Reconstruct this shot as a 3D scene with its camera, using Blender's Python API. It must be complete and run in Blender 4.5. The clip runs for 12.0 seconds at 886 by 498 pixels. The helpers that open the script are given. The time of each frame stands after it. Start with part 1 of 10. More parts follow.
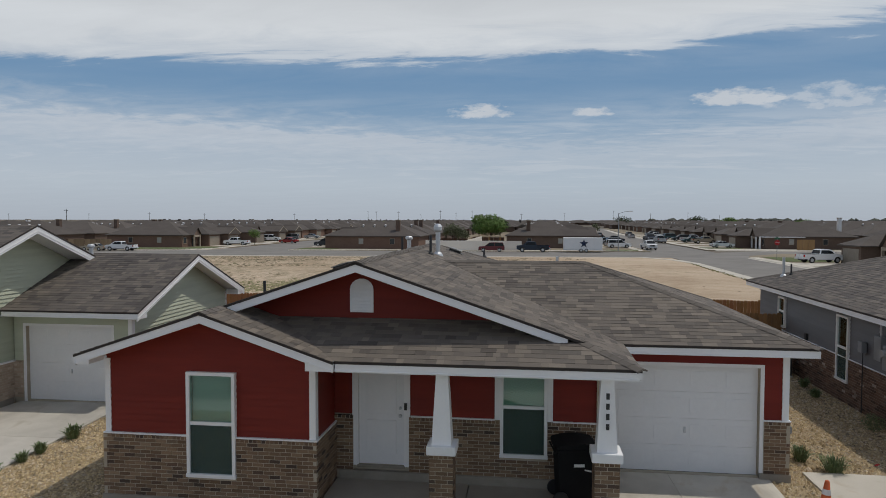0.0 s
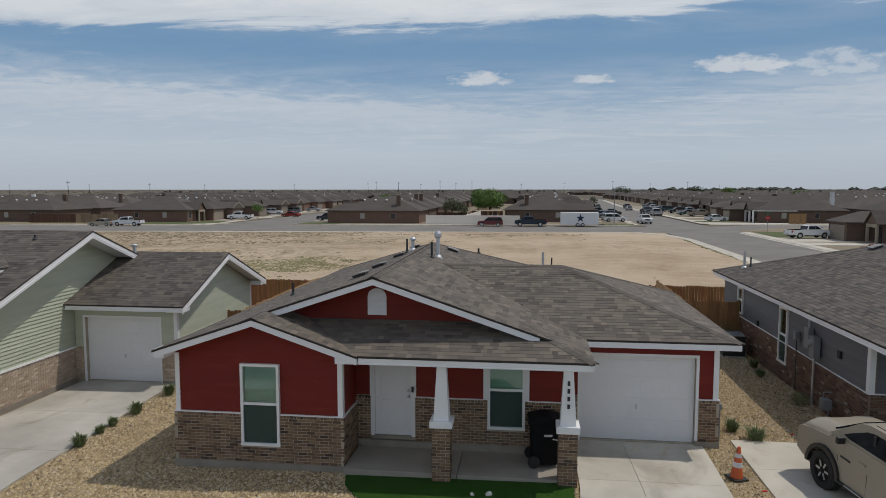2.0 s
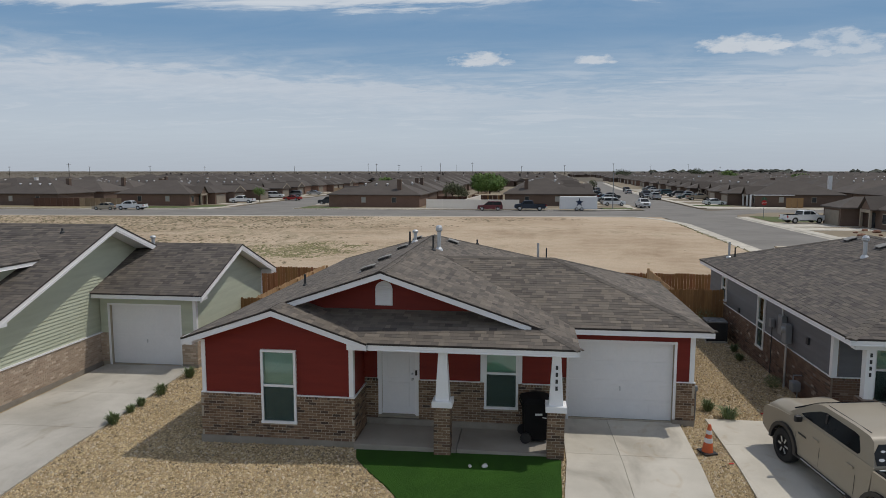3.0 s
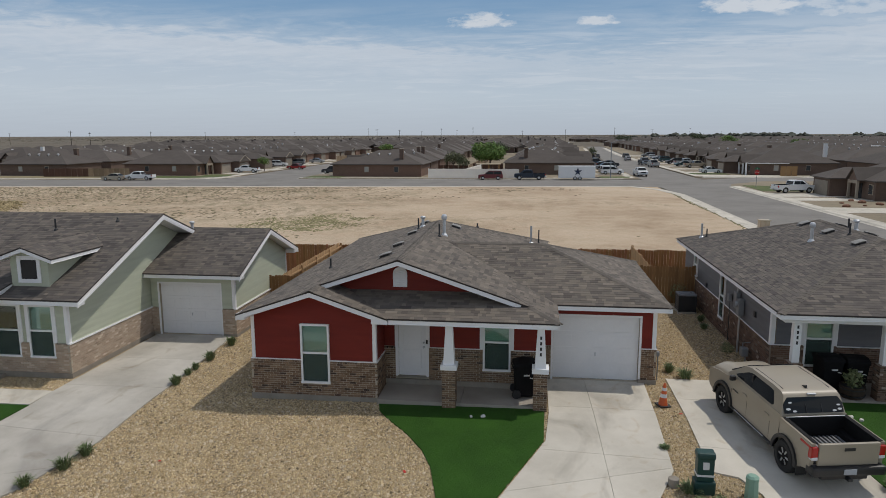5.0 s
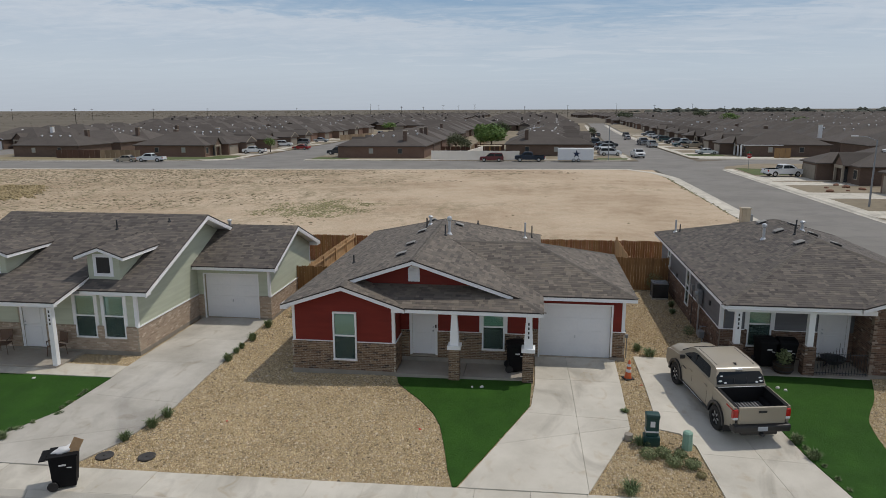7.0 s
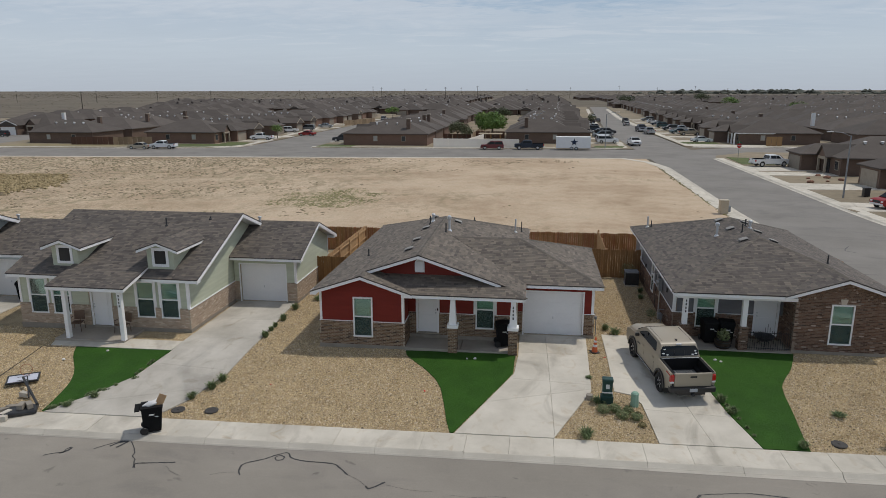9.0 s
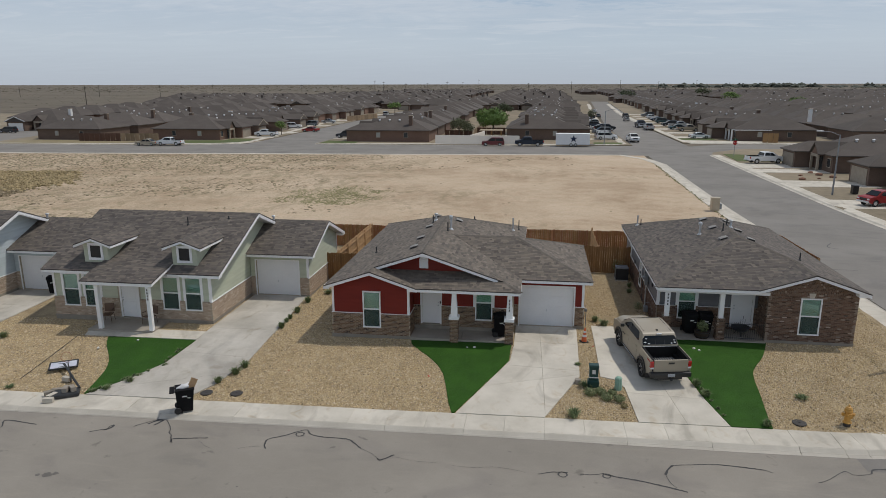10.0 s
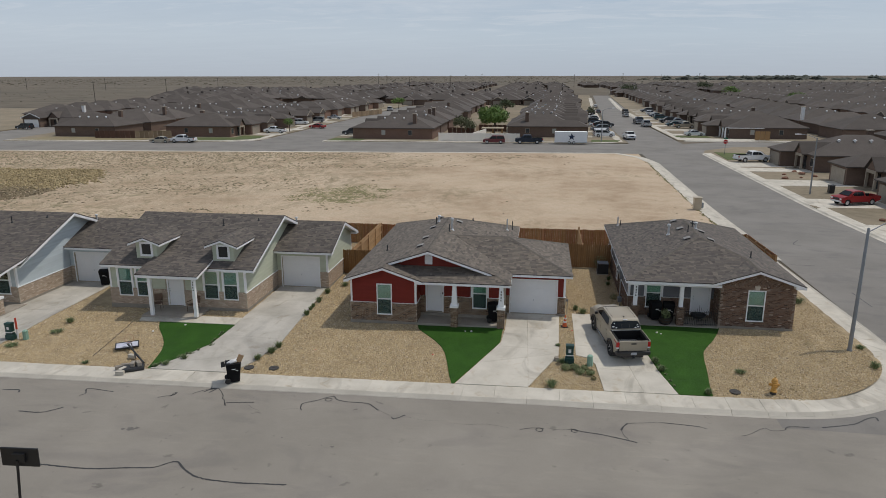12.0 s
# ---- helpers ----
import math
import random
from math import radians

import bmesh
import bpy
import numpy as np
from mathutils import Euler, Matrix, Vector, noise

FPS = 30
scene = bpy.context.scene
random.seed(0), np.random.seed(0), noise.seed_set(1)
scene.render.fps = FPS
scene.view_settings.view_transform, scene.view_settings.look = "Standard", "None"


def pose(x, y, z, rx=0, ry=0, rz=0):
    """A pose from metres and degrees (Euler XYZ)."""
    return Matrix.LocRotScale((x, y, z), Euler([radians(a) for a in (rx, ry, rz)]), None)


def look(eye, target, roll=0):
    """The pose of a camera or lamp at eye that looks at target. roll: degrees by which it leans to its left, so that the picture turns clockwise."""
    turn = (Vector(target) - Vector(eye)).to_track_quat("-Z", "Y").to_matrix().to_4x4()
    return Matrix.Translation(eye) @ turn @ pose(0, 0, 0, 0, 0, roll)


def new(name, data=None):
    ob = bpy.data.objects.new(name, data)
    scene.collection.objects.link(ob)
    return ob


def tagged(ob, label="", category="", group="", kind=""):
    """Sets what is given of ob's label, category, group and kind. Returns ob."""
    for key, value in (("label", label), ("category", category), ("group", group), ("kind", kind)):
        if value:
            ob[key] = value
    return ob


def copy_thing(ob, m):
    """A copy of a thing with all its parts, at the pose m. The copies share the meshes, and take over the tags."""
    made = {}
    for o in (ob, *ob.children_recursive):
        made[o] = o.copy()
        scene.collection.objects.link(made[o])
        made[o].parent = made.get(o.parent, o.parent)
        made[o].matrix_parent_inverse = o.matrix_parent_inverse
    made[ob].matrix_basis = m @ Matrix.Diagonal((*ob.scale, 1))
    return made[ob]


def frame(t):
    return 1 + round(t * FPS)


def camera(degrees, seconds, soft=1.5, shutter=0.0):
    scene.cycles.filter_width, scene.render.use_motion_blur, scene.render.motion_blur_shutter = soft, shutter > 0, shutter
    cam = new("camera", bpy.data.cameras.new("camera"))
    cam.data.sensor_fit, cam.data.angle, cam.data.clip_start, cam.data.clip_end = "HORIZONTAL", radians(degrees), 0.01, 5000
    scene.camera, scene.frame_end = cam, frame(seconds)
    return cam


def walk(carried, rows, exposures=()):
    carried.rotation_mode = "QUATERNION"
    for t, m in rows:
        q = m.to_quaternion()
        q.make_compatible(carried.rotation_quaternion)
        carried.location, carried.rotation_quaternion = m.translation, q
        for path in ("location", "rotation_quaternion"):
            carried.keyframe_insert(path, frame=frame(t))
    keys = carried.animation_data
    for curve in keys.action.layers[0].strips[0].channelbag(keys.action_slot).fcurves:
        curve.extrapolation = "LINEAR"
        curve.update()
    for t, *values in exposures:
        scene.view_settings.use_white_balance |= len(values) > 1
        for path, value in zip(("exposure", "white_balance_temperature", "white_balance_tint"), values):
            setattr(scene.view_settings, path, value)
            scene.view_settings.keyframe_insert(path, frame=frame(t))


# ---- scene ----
cam = camera(66.4, 12.0, 0.65)
PATH = [
    (0, (0.116, -1.105, 5.512), (-0.140, 0.877, 5.425), 0.10),
    (0.5, (0.243, -1.853, 5.812), (-0.014, 0.129, 5.710), 0.10),
    (1, (0.348, -2.619, 6.125), (0.092, -0.639, 6.001), 0.08),
    (1.5, (0.437, -3.377, 6.433), (0.182, -1.399, 6.282), 0.03),
    (2, (0.528, -4.128, 6.726), (0.273, -2.152, 6.548), -0.03),
    (2.5, (0.621, -4.881, 6.995), (0.366, -2.908, 6.791), -0.05),
    (3, (0.702, -5.615, 7.235), (0.447, -3.645, 7.004), -0.00),
    (5, (1.004, -9.105, 8.485), (0.748, -7.149, 8.150), -0.20),
    (5.5, (1.063, -10.087, 8.914), (0.807, -8.136, 8.553), -0.12),
    (6, (1.158, -11.127, 9.352), (0.901, -9.181, 8.971), -0.10),
    (6.5, (1.267, -12.216, 9.789), (1.009, -10.273, 9.393), -0.12),
    (7, (1.386, -13.357, 10.216), (1.127, -11.416, 9.809), -0.20),
    (9, (2.141, -18.481, 11.995), (1.877, -16.553, 11.535), -0.10),
    (9.5, (2.295, -19.800, 12.405), (2.029, -17.874, 11.935), -0.10),
    (10, (2.465, -21.094, 12.833), (2.197, -19.170, 12.355), -0.12),
    (10.5, (2.637, -22.415, 13.278), (2.367, -20.493, 12.795), -0.15),
    (11, (2.821, -23.819, 13.736), (2.549, -21.899, 13.248), -0.12),
    (11.5, (3.044, -25.252, 14.191), (2.770, -23.333, 13.697), -0.10),
    (12, (3.299, -26.653, 14.633), (3.023, -24.736, 14.132), -0.10),
]
walk(cam, [(t, look(eye, target, roll)) for t, eye, target, roll in PATH], [(0.0, -0.62), (2.5, -0.54), (5.0, -0.475), (12.0, -0.46)])

# ---- world and sun ----
SUN = Vector((0.905, 0.424, 1.95)).normalized()  # towards the sun


def nd(tree, kind, **props):
    n = tree.nodes.new(kind)
    for k, v in props.items():
        if k.startswith("in_"):
            key = k[3:]
            n.inputs[int(key) if key.isdigit() else key].default_value = v
        else:
            setattr(n, k, v)
    return n


def math_node(tree, op, a, b=0.0, clamp=False):
    n = tree.nodes.new("ShaderNodeMath")
    n.operation, n.use_clamp = op, clamp
    for i, v in enumerate((a, b)):
        if isinstance(v, (int, float)):
            n.inputs[i].default_value = v
        else:
            tree.links.new(v, n.inputs[i])
    return n.outputs[0]


def ramp(tree, fac, stops):
    n = tree.nodes.new("ShaderNodeValToRGB")
    e = n.color_ramp.elements
    while len(e) < len(stops):
        e.new(0.5)
    for el, (p, c) in zip(e, stops):
        el.position = p
        el.color = (*c, 1) if len(c) == 3 else c
    tree.links.new(fac, n.inputs[0])
    return n.outputs[0]


def mix(tree, fac, a, b, blend="MIX"):
    n = tree.nodes.new("ShaderNodeMix")
    n.data_type, n.blend_type = "RGBA", blend
    for i, v in ((0, fac), (6, a), (7, b)):
        if isinstance(v, (int, float)):
            n.inputs[i].default_value = v
        elif isinstance(v, tuple):
            n.inputs[i].default_value = (*v, 1)
        else:
            tree.links.new(v, n.inputs[i])
    return n.outputs[2]


def make_world():
    w = bpy.data.worlds.new("sky")
    scene.world = w
    w.use_nodes = True
    t = w.node_tree
    t.nodes.clear()
    out = nd(t, "ShaderNodeOutputWorld")
    bg = nd(t, "ShaderNodeBackground", in_Strength=0.13)
    sky = nd(t, "ShaderNodeTexSky", sky_type="NISHITA", sun_disc=False)
    sky.sun_elevation = math.asin(SUN.z)
    sky.sun_rotation = math.atan2(SUN.x, SUN.y)
    sky.dust_density, sky.air_density, sky.ozone_density = 0.9, 1.0, 2.5
    tc = nd(t, "ShaderNodeTexCoord")
    sep = nd(t, "ShaderNodeSeparateXYZ")
    t.links.new(tc.outputs["Generated"], sep.inputs[0])
    up = math_node(t, "MAXIMUM", sep.outputs[2], 0.0)

    def layer(scale, shift, size, detail=9.0, rough=0.6, twist=0.3):
        """Noise on a flat cloud layer: direction divided by its height."""
        den = math_node(t, "ADD", up, 0.09)
        comb = nd(t, "ShaderNodeCombineXYZ")
        t.links.new(math_node(t, "DIVIDE", sep.outputs[0], den), comb.inputs[0])
        t.links.new(math_node(t, "DIVIDE", sep.outputs[1], den), comb.inputs[1])
        mp = nd(t, "ShaderNodeMapping")
        mp.inputs["Location"].default_value = (*shift, 0)
        mp.inputs["Rotation"].default_value = (0, 0, 0.1)
        mp.inputs["Scale"].default_value = (*scale, 1)
        t.links.new(comb.outputs[0], mp.inputs[0])
        n = nd(t, "ShaderNodeTexNoise", in_Scale=size, in_Detail=detail, in_Roughness=rough, in_Distortion=twist)
        t.links.new(mp.outputs[0], n.inputs["Vector"])
        return n.outputs[0]

    # clear air: blue above, pale haze at the horizon, the physical sky overhead
    low = ramp(t, up, [(0.0, (0.52, 0.585, 0.67)), (0.05, (0.55, 0.66, 0.765)), (0.13, (0.338, 0.5, 0.69)), (0.19, (0.222, 0.393, 0.622)), (0.3, (0.212, 0.378, 0.612))])
    low = mix(t, 1.0, low, (8.3, 8.3, 8.3), "MULTIPLY")
    clear = mix(t, ramp(t, up, [(0.3, (0, 0, 0)), (0.6, (1, 1, 1))]), low, sky.outputs[0])
    # thin streaks below, a bright deck above with a ragged lower edge that rises to the east
    streak = layer((0.2, 0.85), (1.6, 0.45), 1.6)
    fleece = layer((0.5, 1.1), (4.2, 2.0), 3.2, 10.0, 0.62, 0.6)
    veil = math_node(t, "MULTIPLY", ramp(t, math_node(t, "ADD", math_node(t, "MULTIPLY", streak, 0.55), math_node(t, "MULTIPLY", fleece, 0.45)), [(0.44, (0, 0, 0)), (0.57, (1, 1, 1))]), ramp(t, up, [(0.0, (0.35,) * 3), (0.06, (0.8,) * 3), (0.115, (0.95,) * 3), (0.15, (0.4,) * 3), (0.185, (0.04,) * 3), (0.225, (0.2,) * 3), (0.3, (0.5,) * 3)]))
    # a milky bank over the horizon with a lumpy upper edge, higher to the west and far east
    side = math_node(t, "ADD", math_node(t, "MULTIPLY", sep.outputs[0], 0.8), 0.5)
    brim = ramp(t, side, [(0.0, (0.14,) * 3), (0.26, (0.13,) * 3), (0.42, (0.116,) * 3), (0.58, (0.104,) * 3), (0.74, (0.118,) * 3), (0.86, (0.138,) * 3)])
    lumps = layer((0.8, 0.9), (7.7, 3.1), 5.5, 10.0, 0.6, 0.4)
    low_edge = math_node(t, "ADD", math_node(t, "SUBTRACT", up, brim), math_node(t, "ADD", math_node(t, "MULTIPLY", math_node(t, "SUBTRACT", fleece, 0.5), 0.05), math_node(t, "MULTIPLY", math_node(t, "SUBTRACT", lumps, 0.5), 0.075)))
    bank = ramp(t, math_node(t, "ADD", low_edge, 0.5), [(0.45, (0.5,) * 3), (0.49, (0.85,) * 3), (0.506, (0.35,) * 3), (0.53, (0.0,) * 3)])
    west = ramp(t, side, [(0.0, (1.0,) * 3), (0.36, (0.9,) * 3), (0.5, (0.62,) * 3), (0.7, (0.68,) * 3), (0.86, (0.95,) * 3)])
    veil = math_node(t, "MAXIMUM", math_node(t, "MULTIPLY", veil, 0.75), math_node(t, "MULTIPLY", bank, west))
    flat = math_node(t, "DIVIDE", up, math_node(t, "MAXIMUM", math_node(t, "ABSOLUTE", sep.outputs[1]), 0.3))
    rise = math_node(t, "ADD", math_node(t, "MULTIPLY", math_node(t, "MAXIMUM", math_node(t, "SUBTRACT", sep.outputs[0], 0.12), 0.0), 0.14), math_node(t, "MULTIPLY", math_node(t, "MAXIMUM", math_node(t, "SUBTRACT", math_node(t, "MULTIPLY", sep.outputs[0], -1.0), 0.15), 0.0), 0.05))
    edge = math_node(t, "ADD", math_node(t, "SUBTRACT", flat, rise), math_node(t, "ADD", math_node(t, "MULTIPLY", math_node(t, "SUBTRACT", streak, 0.5), 0.07), math_node(t, "MULTIPLY", math_node(t, "SUBTRACT", fleece, 0.5), 0.1)))
    deck = math_node(t, "MULTIPLY", ramp(t, edge, [(0.232, (0, 0, 0)), (0.246, (0.8,) * 3), (0.275, (1, 1, 1))]), ramp(t, up, [(0.3, (0.95,) * 3), (0.42, (0.5,) * 3), (1.0, (0.3,) * 3)]))
    # small puffs round a few directions
    mp2 = nd(t, "ShaderNodeMapping")
    mp2.inputs["Scale"].default_value = (7, 7, 17)
    t.links.new(tc.outputs["Generated"], mp2.inputs[0])
    n3 = nd(t, "ShaderNodeTexNoise", in_Scale=4.0, in_Detail=8.0, in_Roughness=0.6)
    t.links.new(mp2.outputs[0], n3.inputs["Vector"])
    puffs = None
    for yaw, elev, wide, high, thick in PUFFS:
        d = Vector((-math.sin(radians(yaw)) * math.cos(radians(elev)), math.cos(radians(yaw)) * math.cos(radians(elev)), math.sin(radians(elev))))
        across = Vector((d.y, -d.x, 0)).normalized()
        dot = nd(t, "ShaderNodeVectorMath", operation="DOT_PRODUCT")
        t.links.new(tc.outputs["Generated"], dot.inputs[0])
        dot.inputs[1].default_value = across
        dz = math_node(t, "SUBTRACT", sep.outputs[2], d.z)
        # flat below, domed above
        dz = math_node(t, "MULTIPLY", dz, math_node(t, "ADD", 1.0, math_node(t, "MULTIPLY", math_node(t, "LESS_THAN", dz, 0.0), 1.6)))
        a = math_node(t, "POWER", math_node(t, "ABSOLUTE", math_node(t, "DIVIDE", dot.outputs["Value"], radians(wide))), 2.0)
        b = math_node(t, "POWER", math_node(t, "ABSOLUTE", math_node(t, "DIVIDE", dz, radians(high))), 2.0)
        lump = math_node(t, "SUBTRACT", math_node(t, "ADD", 0.75, math_node(t, "MULTIPLY", math_node(t, "SUBTRACT", n3.outputs[0], 0.5), 3.4)), math_node(t, "ADD", a, b))
        ahead = math_node(t, "GREATER_THAN", sep.outputs[1], 0.0)
        lump = math_node(t, "MULTIPLY", math_node(t, "MULTIPLY", lump, 1.6, clamp=True), math_node(t, "MULTIPLY", ahead, thick))
        puffs = lump if puffs is None else math_node(t, "MAXIMUM", puffs, lump)
    cover = math_node(t, "MAXIMUM", math_node(t, "MAXIMUM", math_node(t, "MULTIPLY", veil, 0.8), deck), puffs)
    white = ramp(t, up, [(0.0, (0.58, 0.63, 0.70)), (0.06, (0.72, 0.76, 0.815)), (0.12, (0.77, 0.80, 0.85)), (0.18, (0.74, 0.785, 0.835)), (0.26, (0.85, 0.885, 0.92)), (0.4, (0.6, 0.62, 0.64)), (1.0, (0.6, 0.62, 0.64))])
    white = mix(t, 1.0, mix(t, fleece, (7.95, 7.95, 8.0), (9.8, 9.8, 9.75)), white, "MULTIPLY")
    col = mix(t, cover, clear, white)
    t.links.new(col, bg.inputs[0])
    t.links.new(bg.outputs[0], out.inputs[0])


PUFFS = [(4.6, 8.7, 3.4, 1.0, 0.85), (-5.2, 8.6, 2.0, 0.75, 0.8), (-16.2, 9.1, 4.2, 1.15, 0.85), (-22.4, 8.6, 4.6, 1.6, 0.6), (-27.5, 8.5, 3.0, 1.3, 0.75)]
make_world()
sun = new("sun", bpy.data.lights.new("sun", "SUN"))
sun.data.energy, sun.data.angle, sun.data.color = 2.64, radians(0.7), (1.0, 0.94, 0.84)
sun.matrix_world = look(SUN * 50, (0, 0, 0))

# ---- materials ----


def material(name):
    m = bpy.data.materials.new(name)
    m.use_nodes = True
    t = m.node_tree
    return m, t, t.nodes["Principled BSDF"]


def surf(name, dark, light, scale=2.0, fine=60.0, rough=0.8, bump=0.3, dist=0.01, metal=0.0, vary=0.0, hue=0.0, stretch=(1, 1, 1), mid=(0.3, 0.7), fine_mix=0.35, coat=0.0, spec=0.5):
    """Two-scale noise between two colours; vary: change of value from piece to piece."""
    m, t, b = material(name)
    geo = nd(t, "ShaderNodeNewGeometry")
    mp = nd(t, "ShaderNodeMapping")
    mp.inputs["Scale"].default_value = stretch
    t.links.new(geo.outputs["Position"], mp.inputs[0])
    n1 = nd(t, "ShaderNodeTexNoise", in_Scale=scale, in_Detail=6.0, in_Roughness=0.6)
    n2 = nd(t, "ShaderNodeTexNoise", in_Scale=fine, in_Detail=4.0, in_Roughness=0.65)
    t.links.new(mp.outputs[0], n1.inputs["Vector"])
    t.links.new(mp.outputs[0], n2.inputs["Vector"])
    f = math_node(t, "ADD", math_node(t, "MULTIPLY", n1.outputs[0], 1 - fine_mix), math_node(t, "MULTIPLY", n2.outputs[0], fine_mix))
    col = ramp(t, f, [(mid[0], dark), (mid[1], light)])
    if vary:
        oi = nd(t, "ShaderNodeObjectInfo")
        r = math_node(t, "FRACT", math_node(t, "ADD", oi.outputs["Random"], geo.outputs["Random Per Island"]))
        hsv = nd(t, "ShaderNodeHueSaturation")
        t.links.new(math_node(t, "ADD", 1 - vary, math_node(t, "MULTIPLY", r, 2 * vary)), hsv.inputs["Value"])
        r2 = math_node(t, "FRACT", math_node(t, "MULTIPLY", r, 7.31))
        t.links.new(math_node(t, "ADD", 0.5 - hue, math_node(t, "MULTIPLY", r2, 2 * hue)), hsv.inputs["Hue"])
        t.links.new(col, hsv.inputs["Color"])
        col = hsv.outputs[0]
    t.links.new(col, b.inputs["Base Color"])
    b.inputs["Roughness"].default_value, b.inputs["Metallic"].default_value = rough, metal
    b.inputs["Specular IOR Level"].default_value = spec
    b.inputs["Coat Weight"].default_value = coat
    b.inputs["Coat Roughness"].default_value = 0.08
    if bump:
        bp = nd(t, "ShaderNodeBump", in_Strength=bump, in_Distance=dist)
        t.links.new(n2.outputs[0], bp.inputs["Height"])
        t.links.new(bp.outputs[0], b.inputs["Normal"])
    return m


def pieces(name, stops, fine=90.0, rough=0.9, bump=0.5, dist=0.006, stain=0.25, stain_scale=0.6):
    """A colour for each piece from a list, with grain and broad stains."""
    m, t, b = material(name)
    geo, oi = nd(t, "ShaderNodeNewGeometry"), nd(t, "ShaderNodeObjectInfo")
    r = math_node(t, "FRACT", math_node(t, "ADD", oi.outputs["Random"], geo.outputs["Random Per Island"]))
    col = ramp(t, r, stops)
    n = nd(t, "ShaderNodeTexNoise", in_Scale=fine, in_Detail=4.0, in_Roughness=0.7)
    n1 = nd(t, "ShaderNodeTexNoise", in_Scale=stain_scale, in_Detail=5.0, in_Roughness=0.6)
    for k in (n, n1):
        t.links.new(geo.outputs["Position"], k.inputs["Vector"])
    f = math_node(t, "ADD", math_node(t, "MULTIPLY", n.outputs[0], 0.6), math_node(t, "MULTIPLY", n1.outputs[0], stain * 2))
    hsv = nd(t, "ShaderNodeHueSaturation")
    t.links.new(math_node(t, "ADD", 0.7 - stain, f), hsv.inputs["Value"])
    t.links.new(col, hsv.inputs["Color"])
    t.links.new(hsv.outputs[0], b.inputs["Base Color"])
    b.inputs["Roughness"].default_value = rough
    bp = nd(t, "ShaderNodeBump", in_Strength=bump, in_Distance=dist)
    t.links.new(n.outputs[0], bp.inputs["Height"])
    t.links.new(bp.outputs[0], b.inputs["Normal"])
    return m


def glass(name, tint, rough=0.02):
    m, t, b = material(name)
    t.nodes.remove(b)
    tr, gl = nd(t, "ShaderNodeBsdfTransparent"), nd(t, "ShaderNodeBsdfGlossy")
    tr.inputs[0].default_value = (*tint, 1)
    gl.inputs["Roughness"].default_value = rough
    fr = nd(t, "ShaderNodeFresnel", in_IOR=1.5)
    mx = nd(t, "ShaderNodeMixShader")
    t.links.new(math_node(t, "ADD", math_node(t, "MULTIPLY", fr.outputs[0], 0.9), 0.05), mx.inputs[0])
    t.links.new(tr.outputs[0], mx.inputs[1])
    t.links.new(gl.outputs[0], mx.inputs[2])
    t.links.new(mx.outputs[0], t.nodes["Material Output"].inputs[0])
    return m


def screen_cloth(name):
    m, t, b = material(name)
    b.inputs["Base Color"].default_value = (0.055, 0.09, 0.078, 1)
    b.inputs["Alpha"].default_value = 0.58
    b.inputs["Roughness"].default_value = 0.7
    return m


SHINGLE_STOPS = [(0.0, (0.062, 0.055, 0.051)), (0.22, (0.105, 0.093, 0.083)), (0.45, (0.15, 0.13, 0.11)), (0.62, (0.085, 0.077, 0.072)), (0.82, (0.182, 0.158, 0.134)), (0.93, (0.12, 0.105, 0.095)), (1.0, (0.05, 0.045, 0.043))]
shingle = pieces("asphalt_shingle", [(p, (c[0] * 1.02 + 0.022, c[1] * 1.0 + 0.018, c[2] * 0.97 + 0.0135)) for p, c in SHINGLE_STOPS], fine=160, bump=0.6, dist=0.004, stain=0.12)
shingle_brown = pieces("brown_asphalt_shingle", [(p, (c[0] * 0.82 + 0.02, c[1] * 0.8 + 0.018, c[2] * 0.79 + 0.0165)) for p, c in SHINGLE_STOPS], fine=160, bump=0.6, dist=0.004, stain=0.12)
shingle_cap = pieces("shingle_cap", [(0, (0.105, 0.092, 0.08)), (1, (0.15, 0.13, 0.11))], fine=160)
deck_dark = surf("roof_felt", (0.035, 0.03, 0.028), (0.06, 0.05, 0.045), rough=0.95)
brick_brown = pieces("brown_brick", [(0, (0.14, 0.086, 0.051)), (0.3, (0.205, 0.131, 0.081)), (0.55, (0.26, 0.173, 0.109)), (0.74, (0.155, 0.095, 0.062)), (0.86, (0.055, 0.038, 0.03)), (1, (0.315, 0.22, 0.141))], fine=55, stain=0.15)
brick_tan = pieces("tan_brick", [(0, (0.33, 0.25, 0.185)), (0.35, (0.46, 0.36, 0.275)), (0.7, (0.4, 0.3, 0.225)), (0.92, (0.6, 0.5, 0.4)), (1, (0.28, 0.205, 0.15))], fine=55, stain=0.15)
brick_dark = pieces("red_brown_brick", [(0, (0.06, 0.038, 0.027)), (0.25, (0.15, 0.083, 0.054)), (0.5, (0.18, 0.108, 0.072)), (0.68, (0.085, 0.05, 0.036)), (0.84, (0.21, 0.14, 0.1)), (0.93, (0.15, 0.09, 0.062)), (0.965, (0.44, 0.36, 0.3)), (1, (0.045, 0.032, 0.027))], fine=55, stain=0.15)
mortar = surf("mortar", (0.36, 0.31, 0.24), (0.5, 0.44, 0.35), rough=0.95, fine=120)
mortar_dark = surf("brown_mortar", (0.2, 0.155, 0.12), (0.3, 0.24, 0.19), rough=0.95, fine=120)
red_siding = surf("red_lap_siding", (0.16, 0.018, 0.011), (0.215, 0.025, 0.014), scale=0.9, fine=90, rough=0.55, bump=0.12, vary=0.05, stretch=(1, 1, 6), spec=0.25)
